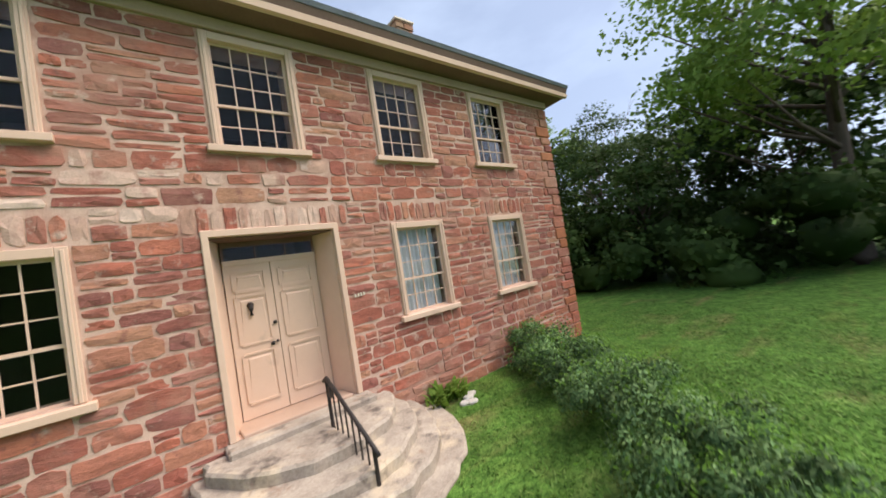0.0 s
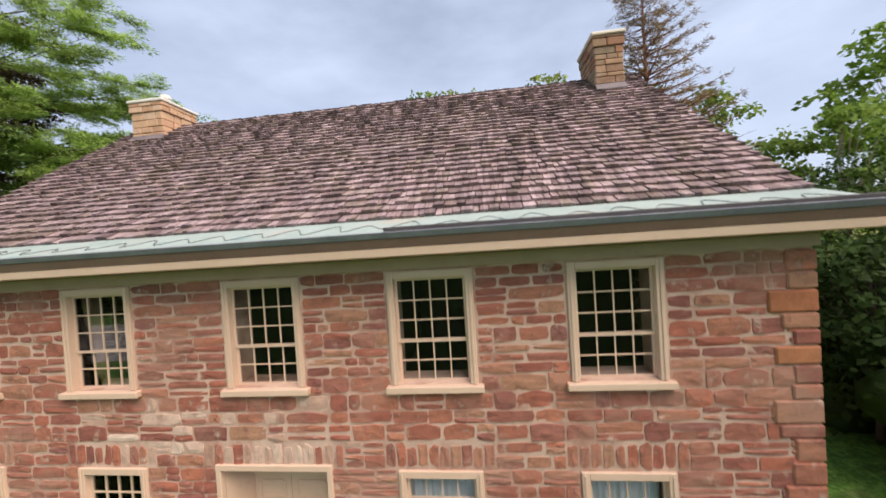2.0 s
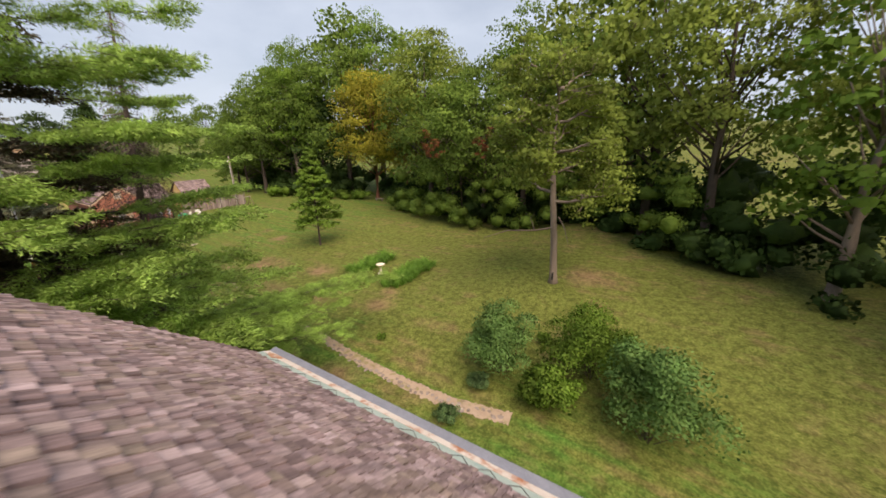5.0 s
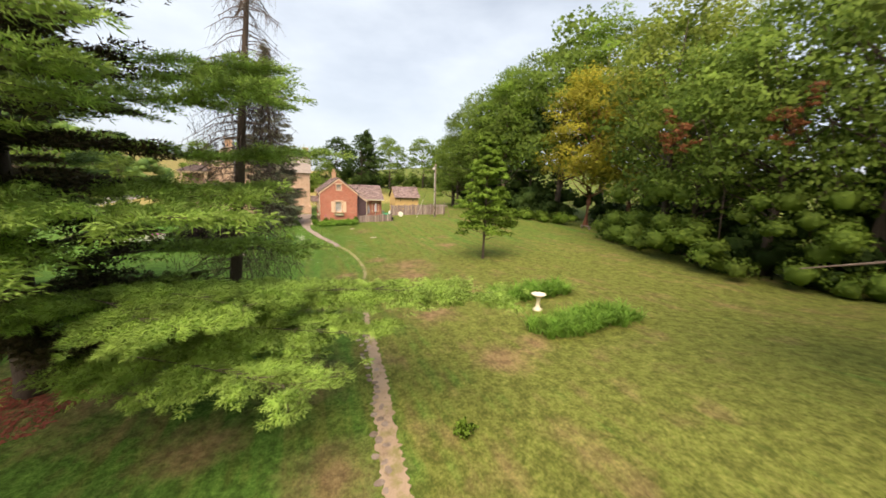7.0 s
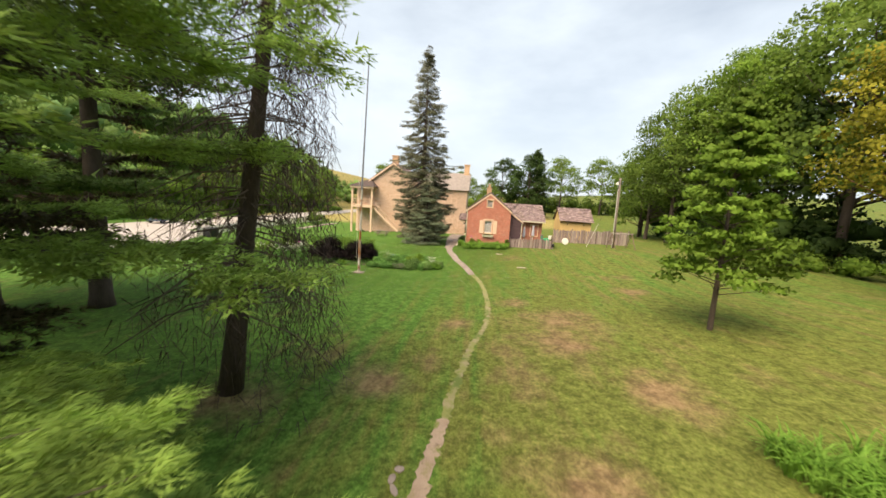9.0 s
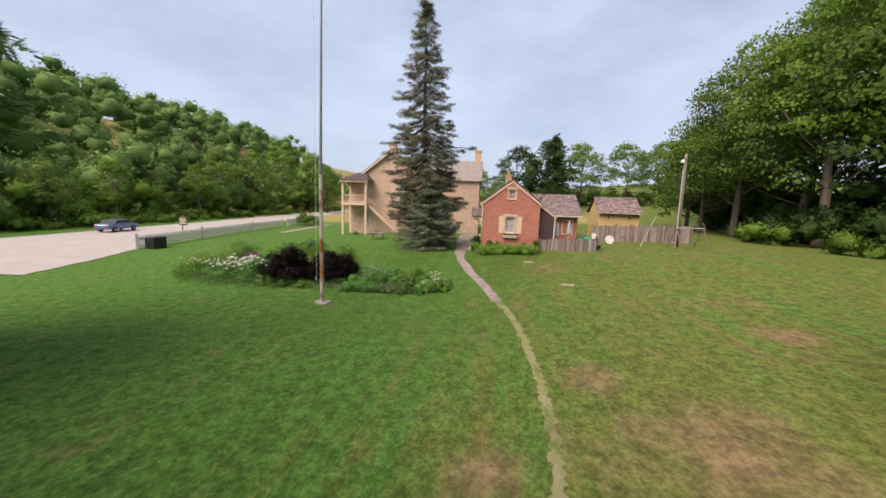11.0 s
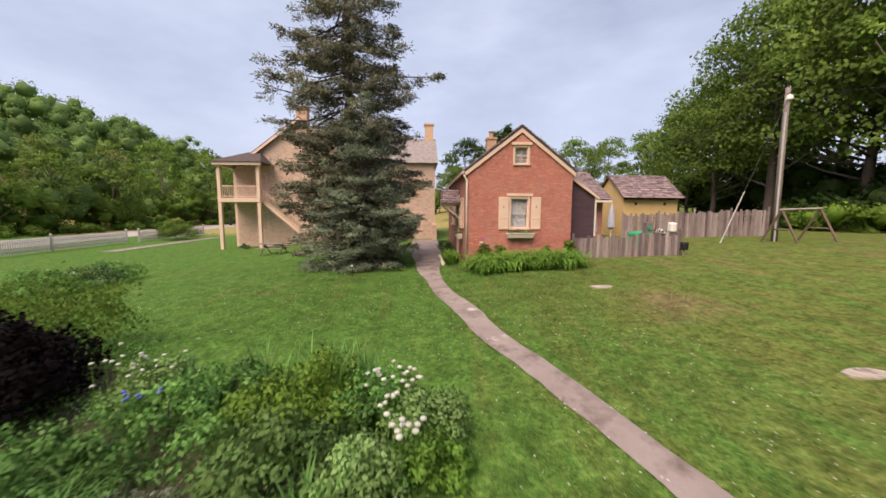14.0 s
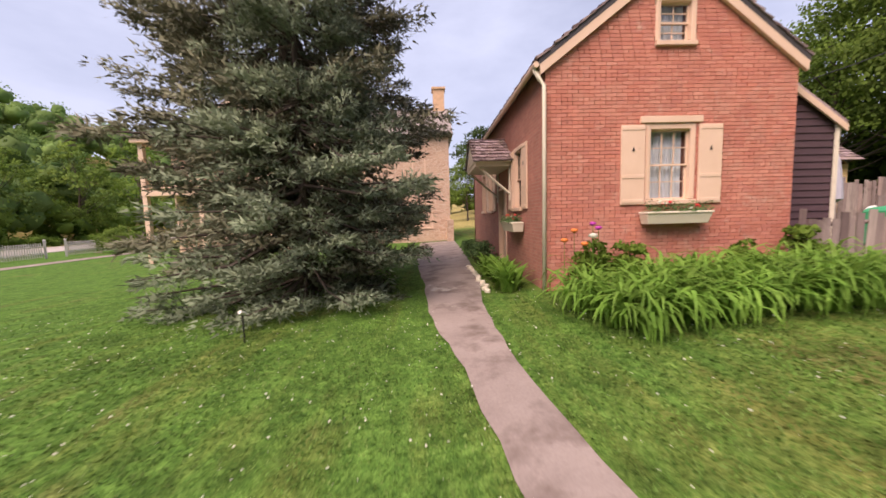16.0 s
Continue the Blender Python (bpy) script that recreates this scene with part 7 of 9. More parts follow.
# south, along the road and on the hill behind it
for ob, x, y, s in ((elm, -48, -36, 0.42), (ash, -55, -37, 0.4), (elm, -63, -37.5, 0.45), (ash, -72, -38, 0.42), (elm, -80, -38.5, 0.36), (ash, -88, -38, 0.45), (oak, -97, -40, 0.62), (elm, -108, -40, 0.8), (ash, -120, -40, 0.75), (elm, -135, -38, 0.95), (oak, -128, -30, 0.6)):
    plant(ob, x, y, s)
nr = np.random.RandomState(7)
hill_c, hill_r = [], []
for i in range(24):
    for j in range(10):
        x, y = -205 + 7.6 * i + nr.uniform(-3.4, 3.4), -44 - 7.2 * j + nr.uniform(-3.2, 3.2)
        top = nr.uniform(3.0, 12.5)
        for k in range(5):
            a, o = nr.uniform(0, 6.28), 0.0 if k == 0 else nr.uniform(1.6, 3.4)
            hill_c.append((x + o * math.cos(a), y + o * math.sin(a), ground_z(x, y) + top - (0 if k == 0 else nr.uniform(1.6, 4.2))))
            hill_r.append(nr.uniform(1.9, 3.9))
hillwood = part("hillside_woods", mass_of_leaves("hillside_woods", np.array(hill_c), np.array(hill_r), 80, 0.5, L_HILL, nr, 0.95, 0.74, 0.7), None)
tagged(hillwood, "dense green woods covering the hillside", "woods", kind="stuff")


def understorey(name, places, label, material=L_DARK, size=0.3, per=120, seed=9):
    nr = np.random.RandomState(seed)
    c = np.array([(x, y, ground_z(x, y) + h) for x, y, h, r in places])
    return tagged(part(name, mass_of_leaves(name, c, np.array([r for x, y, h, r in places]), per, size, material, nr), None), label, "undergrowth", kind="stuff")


rng = random.Random(300)
line = [(11.5, 31), (3.5, 36), (-1.5, 40.5), (-6, 47), (-12, 45.5), (-18, 44), (-24, 45), (-30, 48), (-37, 50), (-43.5, 60), (-50, 56), (-55, 50), (-60, 47.5), (-66, 47), (-75, 50), (-88, 56)]
spots = []
for (x0, y0), (x1, y1) in zip(line, line[1:]):
    for i in range(17):
        t = rng.random()
        off = rng.uniform(0, 6)
        spots.append((x0 + (x1 - x0) * t + rng.uniform(-1, 1), y0 + (y1 - y0) * t + off, rng.uniform(0.2, 3.4) * (0.4 + off / 6), rng.uniform(0.9, 2.1)))
spots += [(x + rng.uniform(-3, 3), y + rng.uniform(5, 13), rng.uniform(0.5, 6.5), rng.uniform(1.8, 3.0)) for x, y in line[:9] for k in range(11)] + [(rng.uniform(-88, -56), rng.uniform(52, 60), rng.uniform(0.5, 6.0), rng.uniform(1.6, 2.8)) for k in range(70)]
# undergrowth in the dark leaf, so shade below the crowns is coloured in
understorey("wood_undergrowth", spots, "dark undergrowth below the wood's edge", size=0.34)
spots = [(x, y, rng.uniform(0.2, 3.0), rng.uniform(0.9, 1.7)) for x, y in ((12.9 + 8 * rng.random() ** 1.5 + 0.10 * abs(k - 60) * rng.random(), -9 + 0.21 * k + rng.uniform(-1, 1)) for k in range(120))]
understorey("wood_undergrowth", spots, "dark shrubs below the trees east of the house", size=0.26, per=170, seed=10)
spots = [(rng.uniform(-150, -35), rng.uniform(-38, -33.5), rng.uniform(0.1, 1.0), rng.uniform(0.6, 1.3)) for k in range(150)] + [(rng.uniform(-150, -30), rng.uniform(-44, -37), rng.uniform(0.5, 5.5), rng.uniform(1.2, 2.4)) for k in range(220)]
understorey("roadside_growth", spots, "rough green growth along the road", L_BRIGHT, 0.36, 90, 11)
spots = [(-128 + 6 * rng.random() - 0.25 * k, -14 + 1.15 * k + rng.uniform(-1, 1), rng.uniform(0.3, 5.0), rng.uniform(1.6, 3.2)) for k in range(90)]
understorey("field_hedgerow", spots, "far green hedgerow behind the field", L_WOOD, 0.7, 70, 13)
# leafy boughs that hang to the lawn
edge = [(2.0, 36.0), (-5, 43.5), (-11, 43.0), (-18, 41.6), (-24, 42.6), (-30, 45.5), (-36, 47.5)]
spots = []
for (x0, y0), (x1, y1) in zip(edge, edge[1:]):
    for i in range(15):
        t, h = rng.random(), rng.uniform(0.5, 6.0)
        spots.append((x0 + (x1 - x0) * t + rng.uniform(-0.8, 0.8), y0 + (y1 - y0) * t + rng.uniform(0, 1.6) + 0.12 * h, h, rng.uniform(0.7, 1.5)))
understorey("hanging_boughs", spots, "leafy green boughs hanging low over the lawn's edge", L_WOOD, 0.2, 230, 14)
# fresh greens at the foot of the western trees
spots = [(-60.5 - 0.55 * k + rng.uniform(-1, 1), 45.5 + rng.uniform(-1, 1.5) + 0.02 * k * k, rng.uniform(0.1, 1.4), rng.uniform(0.7, 1.3)) for k in range(26)] + [(-56 + k * 0.5, 47 + rng.uniform(-1, 1) + 0.25 * k, rng.uniform(0.1, 1.2), rng.uniform(0.7, 1.2)) for k in range(22)]
understorey("wood_undergrowth", spots, "bright low greens at the foot of the trees", L_BRIGHT, 0.25, 120, 12)


def needles(pts, way, length, width, rng, material, name="needles", normals=None):
    """Narrow sprays along given ways."""
    n = len(pts)
    d = way + rng.normal(size=(n, 3)) * 0.42
    d /= np.linalg.norm(d, axis=1)[:, None] + 1e-9
    w = np.cross(d, rng.normal(size=(n, 3)))
    w /= np.linalg.norm(w, axis=1)[:, None] + 1e-9
    l = (length * rng.uniform(0.6, 1.3, n))[:, None]
    h = (width * rng.uniform(0.7, 1.2, n))[:, None]
    shade = None
    if normals is not None:
        face = np.cross(w, d)
        w = np.where(np.sum(face * normals, axis=1)[:, None] < 0, -w, w)
        shade = np.repeat(unit_rows(unit_rows(normals) * 0.85 + np.cross(w, d) * 0.15), 3, axis=0)
    v = np.stack([pts - w * h, pts + w * h, pts + d * l], 1).reshape(-1, 3)
    return fast_mesh(name, v, np.arange(n)[:, None] * 3 + np.array([0, 1, 2]), material, normals=shade)


def spruce_tree(name, x, y, height, radius, seed, material, label, bark=M_BARK, whorls=66, arms=9, density=34, length=0.34, width=0.045, bare=0.0, droop=0.30, from_z=0.35, plume=2.6, puff=0.34, lumpy=0.0, fan=0.15, full=0.58, airy=0.0):
    rng = np.random.RandomState(seed)
    t = thing(name, lay(x, y), label, "spruce" if "spruce" in name else "conifer")
    z0 = ground_z(x, y)
    g = Geo().tube([(x, y, z0 - 0.2), (x, y, z0 + height * 0.4), (x, y, z0 + height)], [height * 0.015, height * 0.009, 0.02], 10)
    P, D, N, G2 = [], [], [], Geo()
    for i in range(whorls):
        level = h = from_z + (height - from_z - 0.3) * (i / whorls) ** 1.15
        r = radius * float(np.interp(h / height, [0, 0.05, 0.12, 0.22, 0.32, 0.45, 0.6, 0.75, 0.9, 1.0], [0.66, 0.78, 0.9, 1.0, 0.98, 0.88, 0.68, 0.47, 0.22, 0.02])) * rng.uniform(0.78, 1.06) + 0.12
        for a in range(arms):
            az = 2 * math.pi * (a + rng.uniform(0, 1)) / arms + i * 0.7
            l = r * rng.uniform(full, 1.02) * (1 + lumpy * (math.sin(2 * az + 1.15 * level + seed) + 0.7 * math.sin(3 * az - 0.8 * level)))
            ax = np.array([math.cos(az), math.sin(az), 0.0])
            side = np.array([-ax[1], ax[0], 0.0])
            sag = droop * l * rng.uniform(0.5, 1.6)
            h = level + rng.uniform(-0.8, 0.8) * min(1.0, level / 2)
            m = max(6, int(density * l / 1.6))
            if rng.uniform() < bare:
                m = 0
            q = [Vector((x, y, z0 + h)) + Vector(ax * l * u) + Vector((0, 0, -sag * (1.6 * u - 0.6 * u * u) + 0.12 * l * u ** 3)) for u in (0, 0.5, 1.0)]
            if l > 0.8:
                G2.tube(q, [0.012 * l + 0.008, 0.01 * l, 0.004], 4, False)
            if not m:
                continue
            k = max(2, int(plume * l * (1 - airy * min(1.0, 2.0 * level / height))))
            u = rng.uniform(0.12, 1.0, k) ** 0.62
            off = rng.normal(size=k) * fan * l * (1.15 - u)
            c = np.array([x, y, z0 + h]) + ax * (l * u)[:, None] + side * off[:, None]
            c[:, 2] += -sag * (1.6 * u - 0.6 * u * u) + 0.12 * l * u ** 3 - np.abs(off) * 0.35
            n = max(3, int(density / plume))
            q, d = puffs(rng, c, rng.uniform(0.5, 1.0, k) * puff, n, 0.62, 0.3)
            P.append(q)
            D.append(d * 0.8 + ax * 0.55 + np.array([0, 0, -0.28]))
            N.append(d * 0.8 + ax * 0.45 + np.array([0, 0, 0.3]))
    part("trunk", g, bark, t, smooth=True)
    part("bough_frame", G2, bark, t)
    P, D = np.concatenate(P), np.concatenate(D)
    part("needles", needles(P, D, length, width, rng, material, normals=np.concatenate(N)), None, t)
    return t


L_YOUNGSPRUCE = leafy("young_spruce_needle", [(0.15, 0.205, 0.125), (0.22, 0.285, 0.185), (0.30, 0.365, 0.255), (0.18, 0.23, 0.14)], through=0.25, wide=1.2, dark=0.55)
spruce_tree("blue_spruce", -56.5, 13.2, 8.3, 2.9, 404, L_YOUNGSPRUCE, "young blue-green spruce in front of the tall one", whorls=20, arms=9, density=190, length=0.12, width=0.022, droop=0.30, plume=4.0, puff=0.36, lumpy=0.12, fan=0.24, full=0.6, from_z=0.25)
spruce_tree("blue_spruce", -58.8, 12.4, 23.7, 4.45, 401, L_SPRUCE, "tall grey-green spruce with drooping boughs to the ground", whorls=40, arms=11, density=215, length=0.15, width=0.03, droop=0.36, plume=3.4, puff=0.52, lumpy=0.10, fan=0.27, full=0.62, from_z=1.9, airy=0.42).matrix_basis @= Matrix.Rotation(radians(1.2), 4, "X")
spruce_tree("spruce_tree", -118, 35, 19, 4.4, 402, L_DARK, "distant dark spruce beyond the field", whorls=40, arms=8, density=20, length=0.8, width=0.12, plume=1.5, puff=0.6)
# dead spruce beside the path
rng = np.random.RandomState(55)
ds = thing("dead_spruce", lay(-22.9, 12.6), "dead spruce with bare drooping twigs", "spruce")
dz = ground_z(-22.9, 12.6)
axis = [Vector((-22.9, 12.6, dz - 0.2)).lerp(Vector((-23.4, 14.3, dz + 19)), t) for t in (0, 0.1, 0.3, 0.6, 1.0)]
part("trunk", Geo().tube(axis, [0.34, 0.27, 0.22, 0.14, 0.03], 10), M_BARK, ds, smooth=True)
tw = Geo()
for i in range(230):
    h = rng.uniform(0.12, 0.97)
    b = Vector((-22.9, 12.6, dz)).lerp(Vector((-23.4, 14.3, dz + 19)), h)
    az = rng.uniform(0, 6.28)
    l = (3.0 * (1 - h) + 0.7) * rng.uniform(0.6, 1.1)
    e = b + Vector((math.cos(az) * l, math.sin(az) * l, -0.45 * l * rng.uniform(0.4, 1.4)))
    m = b.lerp(e, 0.5) + Vector((0, 0, 0.12 * l))
    tw.tube([b, m, e], [0.028, 0.018, 0.006], 4, False)
    for k in range(7):
        s = b.lerp(e, rng.uniform(0.3, 1.0)) + Vector((0, 0, 0.08))
        tw.tube([s, s + Vector((rng.normal() * 0.25, rng.normal() * 0.25, -rng.uniform(0.25, 0.85)))], [0.008, 0.003], 3, False)
part("dead_bough_frame", tw, M_DEADWOOD, ds)
n = 6000
h = rng.uniform(0.1, 0.66, n)
az = rng.normal(2.3, 1.3, n)
l = (3.0 * (1 - h) + 0.5) * rng.uniform(0.35, 1.0, n)
P = np.stack([-22.9 - 0.5 * h + np.cos(az) * l, 12.6 + h + np.sin(az) * l, dz + 19 * h - 0.40 * l - rng.uniform(0, 0.7, n)], 1)
part("dry_needles", needles(P, np.tile([0.1, 0.1, -0.9], (n, 1)), 0.55, 0.012, rng, leafy("dry_brown_needle", [(0.07, 0.05, 0.045), (0.11, 0.08, 0.07), (0.05, 0.038, 0.035)], 0.1)), None, ds)


def pine_tree(x, y, height, seed, limbs, label, tufts=26, tuft_len=0.2, auto=30, reach=6.0, from_h=0.12, width=0.010, needle=L_PINE):
    """A white pine: flat fans of needle tufts on long limbs."""
    rng = np.random.RandomState(seed)
    z0 = ground_z(x, y)
    t = thing("white_pine", lay(x, y), label, "pine", "pines west of the house")
    part("trunk", Geo().tube([(x, y, z0 - 0.3), (x, y, z0 + 0.6), (x + 0.1, y, z0 + height * 0.5), (x, y + 0.2, z0 + height)], [0.55, 0.42, 0.26, 0.03], 12), M_BARK, t, smooth=True)
    todo = list(limbs)
    for i in range(auto):
        h = height * (from_h + (0.97 - from_h) * (i + rng.uniform(0, 1)) / auto)
        l = reach * (1 - (h / height) ** 2.4) * rng.uniform(0.65, 1.1) + 0.8
        todo.append((h, rng.uniform(0, 360), l, rng.uniform(-0.02, 0.16), rng.uniform(0.16, 0.26)))
    wood, C, R, N, W, L, S, old = Geo(), [], [], [], [], [], [], []
    for number, (h, deg, l, rise, fan) in enumerate(todo):
        thin = 1.0 if number < len(limbs) and l > 8.9 and h < 4.0 else 0.33 if limbs else 1.0
        a = radians(deg)
        ax, side = np.array([math.cos(a), math.sin(a), 0.0]), np.array([-math.sin(a), math.cos(a), 0.0])
        s = np.array([x, y, z0 + h])

        def spine(u):
            return s + ax * (l * u) + np.array([0, 0, 1.0]) * (rise * l * u + 0.16 * math.sin(u * 6 + h))
        wood.tube([Vector(spine(u)) for u in (0, 0.25, 0.5, 0.75, 1.0)], [0.012 * l ** 0.7 + 0.025, 0.008 * l ** 0.7 + 0.012, 0.018, 0.01, 0.005], 6, False)
        nb = int(5 + l * 3.9)
        for b in range(nb):
            u = rng.uniform(0.06, 1.0)
            o = spine(u)
            bl = l * fan * rng.uniform(0.5, 1.2) * ((1.5 - 1.1 * u) if thin == 1.0 and limbs else (1.25 - 0.55 * u)) + 0.35
            sd = side * (1 if b % 2 else -1) * rng.uniform(0.5, 1.0) + ax * rng.uniform(0.45, 1.0)
            sd /= np.linalg.norm(sd)
            e = o + sd * bl + np.array([0, 0, bl * rng.uniform(-0.16, 0.14)])
            wood.tube([Vector(o), Vector(e)], [0.009, 0.004], 4, False)
            close = thin == 1.0 and limbs
            m = max(2, int(bl * (17 if close else 4.2)))
            w = np.linspace(0.25, 1.04, m)[:, None]
            C.append(o * (1 - w) + e * w + rng.normal(size=(m, 3)) * (np.array([0.14, 0.14, 0.05]) if close else np.array([0.11, 0.11, 0.04])))
            R.append(rng.uniform(0.09, 0.17, m) if close else rng.uniform(0.22, 0.44, m))
            count = int((52 if close else tufts * thin) * (0.5 if u < 0.42 else 1.0))
            N.append(np.full(m, count))
            # the inner third of each limb takes the shade-dark needle colour
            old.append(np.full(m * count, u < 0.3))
            S.append(np.tile(sd * 0.75, (m * count, 1)))
            W.append(np.full(m * count, 0.008 if close else width))
            L.append(np.full(m * count, 0.105 if close else tuft_len))
    part("limb_frame", wood, M_BARK, t)
    P, D = puffs(rng, np.concatenate(C), np.concatenate(R), np.concatenate(N), 0.5, 0.4)
    L, W, old = np.concatenate(L), np.concatenate(W), np.concatenate(old)
    far = (W == width)[:, None]
    shade = np.where(far, D * np.array([0.75, 0.75, 1.0]) + np.array([0, 0, 0.3]), D * np.array([0.55, 0.55, 0.8]) + np.array([0, 0, 0.65]))
    D = D * np.array([0.8, 0.8, 0.6]) + np.concatenate(S) + np.array([0, 0, -0.22])
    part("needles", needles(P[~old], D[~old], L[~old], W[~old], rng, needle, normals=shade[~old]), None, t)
    part("inner_needles", needles(P[old], D[old], L[old], W[old] * 1.7, rng, L_INNERPINE, normals=shade[old]), None, t, "old inner needles, coloured dark for the shade inside the crown")
    return t


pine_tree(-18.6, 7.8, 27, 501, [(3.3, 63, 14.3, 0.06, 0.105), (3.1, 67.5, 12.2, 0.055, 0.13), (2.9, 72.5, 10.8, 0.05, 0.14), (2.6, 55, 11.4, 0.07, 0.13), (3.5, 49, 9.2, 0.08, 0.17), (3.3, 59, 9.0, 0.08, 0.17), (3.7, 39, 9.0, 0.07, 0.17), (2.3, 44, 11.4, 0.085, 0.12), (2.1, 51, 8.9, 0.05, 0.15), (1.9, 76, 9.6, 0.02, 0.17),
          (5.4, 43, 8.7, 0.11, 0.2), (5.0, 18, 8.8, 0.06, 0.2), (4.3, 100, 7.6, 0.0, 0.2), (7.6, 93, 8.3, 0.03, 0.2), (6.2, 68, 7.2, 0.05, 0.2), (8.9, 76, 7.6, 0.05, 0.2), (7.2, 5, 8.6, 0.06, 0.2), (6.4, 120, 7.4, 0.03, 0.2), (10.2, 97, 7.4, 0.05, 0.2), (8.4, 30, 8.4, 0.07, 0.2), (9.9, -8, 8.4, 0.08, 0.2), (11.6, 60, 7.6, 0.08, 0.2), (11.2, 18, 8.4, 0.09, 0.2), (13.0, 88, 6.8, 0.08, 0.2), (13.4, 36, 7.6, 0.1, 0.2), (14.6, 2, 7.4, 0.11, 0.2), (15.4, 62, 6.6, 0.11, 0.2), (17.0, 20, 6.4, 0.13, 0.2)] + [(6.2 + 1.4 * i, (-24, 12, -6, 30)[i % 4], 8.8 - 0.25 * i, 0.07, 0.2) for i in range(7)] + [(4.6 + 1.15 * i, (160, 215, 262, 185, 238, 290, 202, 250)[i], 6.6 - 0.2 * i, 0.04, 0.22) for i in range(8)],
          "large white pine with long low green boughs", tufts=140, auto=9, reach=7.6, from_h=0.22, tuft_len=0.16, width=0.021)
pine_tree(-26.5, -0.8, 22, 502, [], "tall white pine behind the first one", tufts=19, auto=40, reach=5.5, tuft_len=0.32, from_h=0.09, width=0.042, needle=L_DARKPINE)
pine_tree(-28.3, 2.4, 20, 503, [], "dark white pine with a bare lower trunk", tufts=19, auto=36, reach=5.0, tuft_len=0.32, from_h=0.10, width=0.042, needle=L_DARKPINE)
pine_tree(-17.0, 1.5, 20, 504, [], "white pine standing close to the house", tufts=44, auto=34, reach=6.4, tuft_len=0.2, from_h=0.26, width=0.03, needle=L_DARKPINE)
# mulch at the foot of the first pine
rng = np.random.RandomState(58)
mv, mf = [], []
for k in range(1500):
    a, q = rng.uniform(0, 6.283), 2.1 * math.sqrt(rng.uniform(0, 1))
    q *= 0.85 + 0.2 * math.sin(2 * a + 1) + 0.1 * math.sin(5 * a)
    o, t2, l, w = lay(-18.2 + q * math.cos(a), 7.9 + q * math.sin(a), 0.05 - 0.01 * q), rng.uniform(0, 6.283), rng.uniform(0.05, 0.13), rng.uniform(0.02, 0.05)
    ex, ey, i = Vector((math.cos(t2) * l, math.sin(t2) * l, rng.uniform(-0.02, 0.02))), Vector((-math.sin(t2) * w, math.cos(t2) * w, rng.uniform(-0.015, 0.015))), len(mv)
    mv += [tuple(Vector(o) + ex), tuple(Vector(o) + ey), tuple(Vector(o) - ex), tuple(Vector(o) - ey)]
    mf.append((i, i + 1, i + 2, i + 3))
tagged(part("bark_mulch", fast_mesh("bark_mulch", mv, mf, surface("red_bark_mulch", (0.17, 0.045, 0.03), (0.30, 0.10, 0.07), 2.0, 14.0, 0.9, 0.3, 0.01)), None), "red-brown bark mulch round the pine's foot", "mulch", kind="stuff")
# larch behind the house, and bare trees
spruce_tree("larch_tree", 17.2, 26.2, 27, 8.0, 410, L_LARCH, "sparse browned larch behind the house", M_REDBARK, whorls=56, arms=7, density=26, length=0.34, width=0.035, bare=0.2, droop=-0.10, from_z=3, plume=1.8, puff=0.5)


def bare_tree(x, y, height, seed, label, bark):
    rng = np.random.RandomState(seed)
    t = thing("bare_tree", lay(x, y), label, "tree")
    z0 = ground_z(x, y)
    g = Geo()

    def grow(p, d, l, r, n):
        e = p + d * l
        g.tube([p, p.lerp(e, 0.5) + Vector(rng.normal(size=3) * 0.03 * l), e], [r, r * 0.8, r * 0.6], 5, False)
        if n:
            for k in range(rng.randint(2, 5)):
                q = (d + Vector(rng.normal(size=3) * 0.5)).normalized()
                grow(p.lerp(e, rng.uniform(0.5, 1.0)), q, l * rng.uniform(0.5, 0.75), r * 0.52, n - 1)
    grow(Vector((x, y, z0 - 0.2)), Vector((0.02, 0, 1)), height * 0.45, height * 0.012, 4)
    part("branching", g, bark, t)
    return t


bare_tree(34, 8, 15, 61, "bare grey tree against the sky", M_PALEBARK)
bare_tree(30.5, 12, 13, 62, "bare grey tree against the sky", M_PALEBARK)
# locust on the north lawn
loc = thing("locust_tree", lay(-5.0, 29.4), "locust with a bare pinkish trunk and feathery crown", "tree")
lz = ground_z(-5.0, 29.4)
rng = np.random.RandomState(71)
lt = Geo().tube([(-5.0, 29.4, lz - 0.2), (-5.0, 29.4, lz + 0.4), (-5.1, 29.3, lz + 3.0), (-5.3, 29.2, lz + 5.8), (-5.5, 29.2, lz + 9.0), (-5.4, 29.4, lz + 13.0)], [0.38, 0.27, 0.22, 0.19, 0.13, 0.05], 12)
crown_c = []


def fork(p, d, l, r, n):
    mid = p + d * (l * 0.5) + Vector(rng.normal(size=3) * 0.06 * l)
    e = p + d * l
    lt.tube([p, mid, e], [r, r * 0.8, r * 0.55], 6, False)
    if n < 2:
        crown_c.append(tuple(e))
        crown_c.append(tuple(mid + Vector(rng.normal(size=3) * 0.4)))
    if n:
        for i in range(3):
            q = (d + Vector((rng.normal() * 0.62, rng.normal() * 0.62, rng.normal() * 0.35))).normalized()
            fork(e if i < 2 else mid, q, l * rng.uniform(0.62, 0.85), r * 0.5, n - 1)


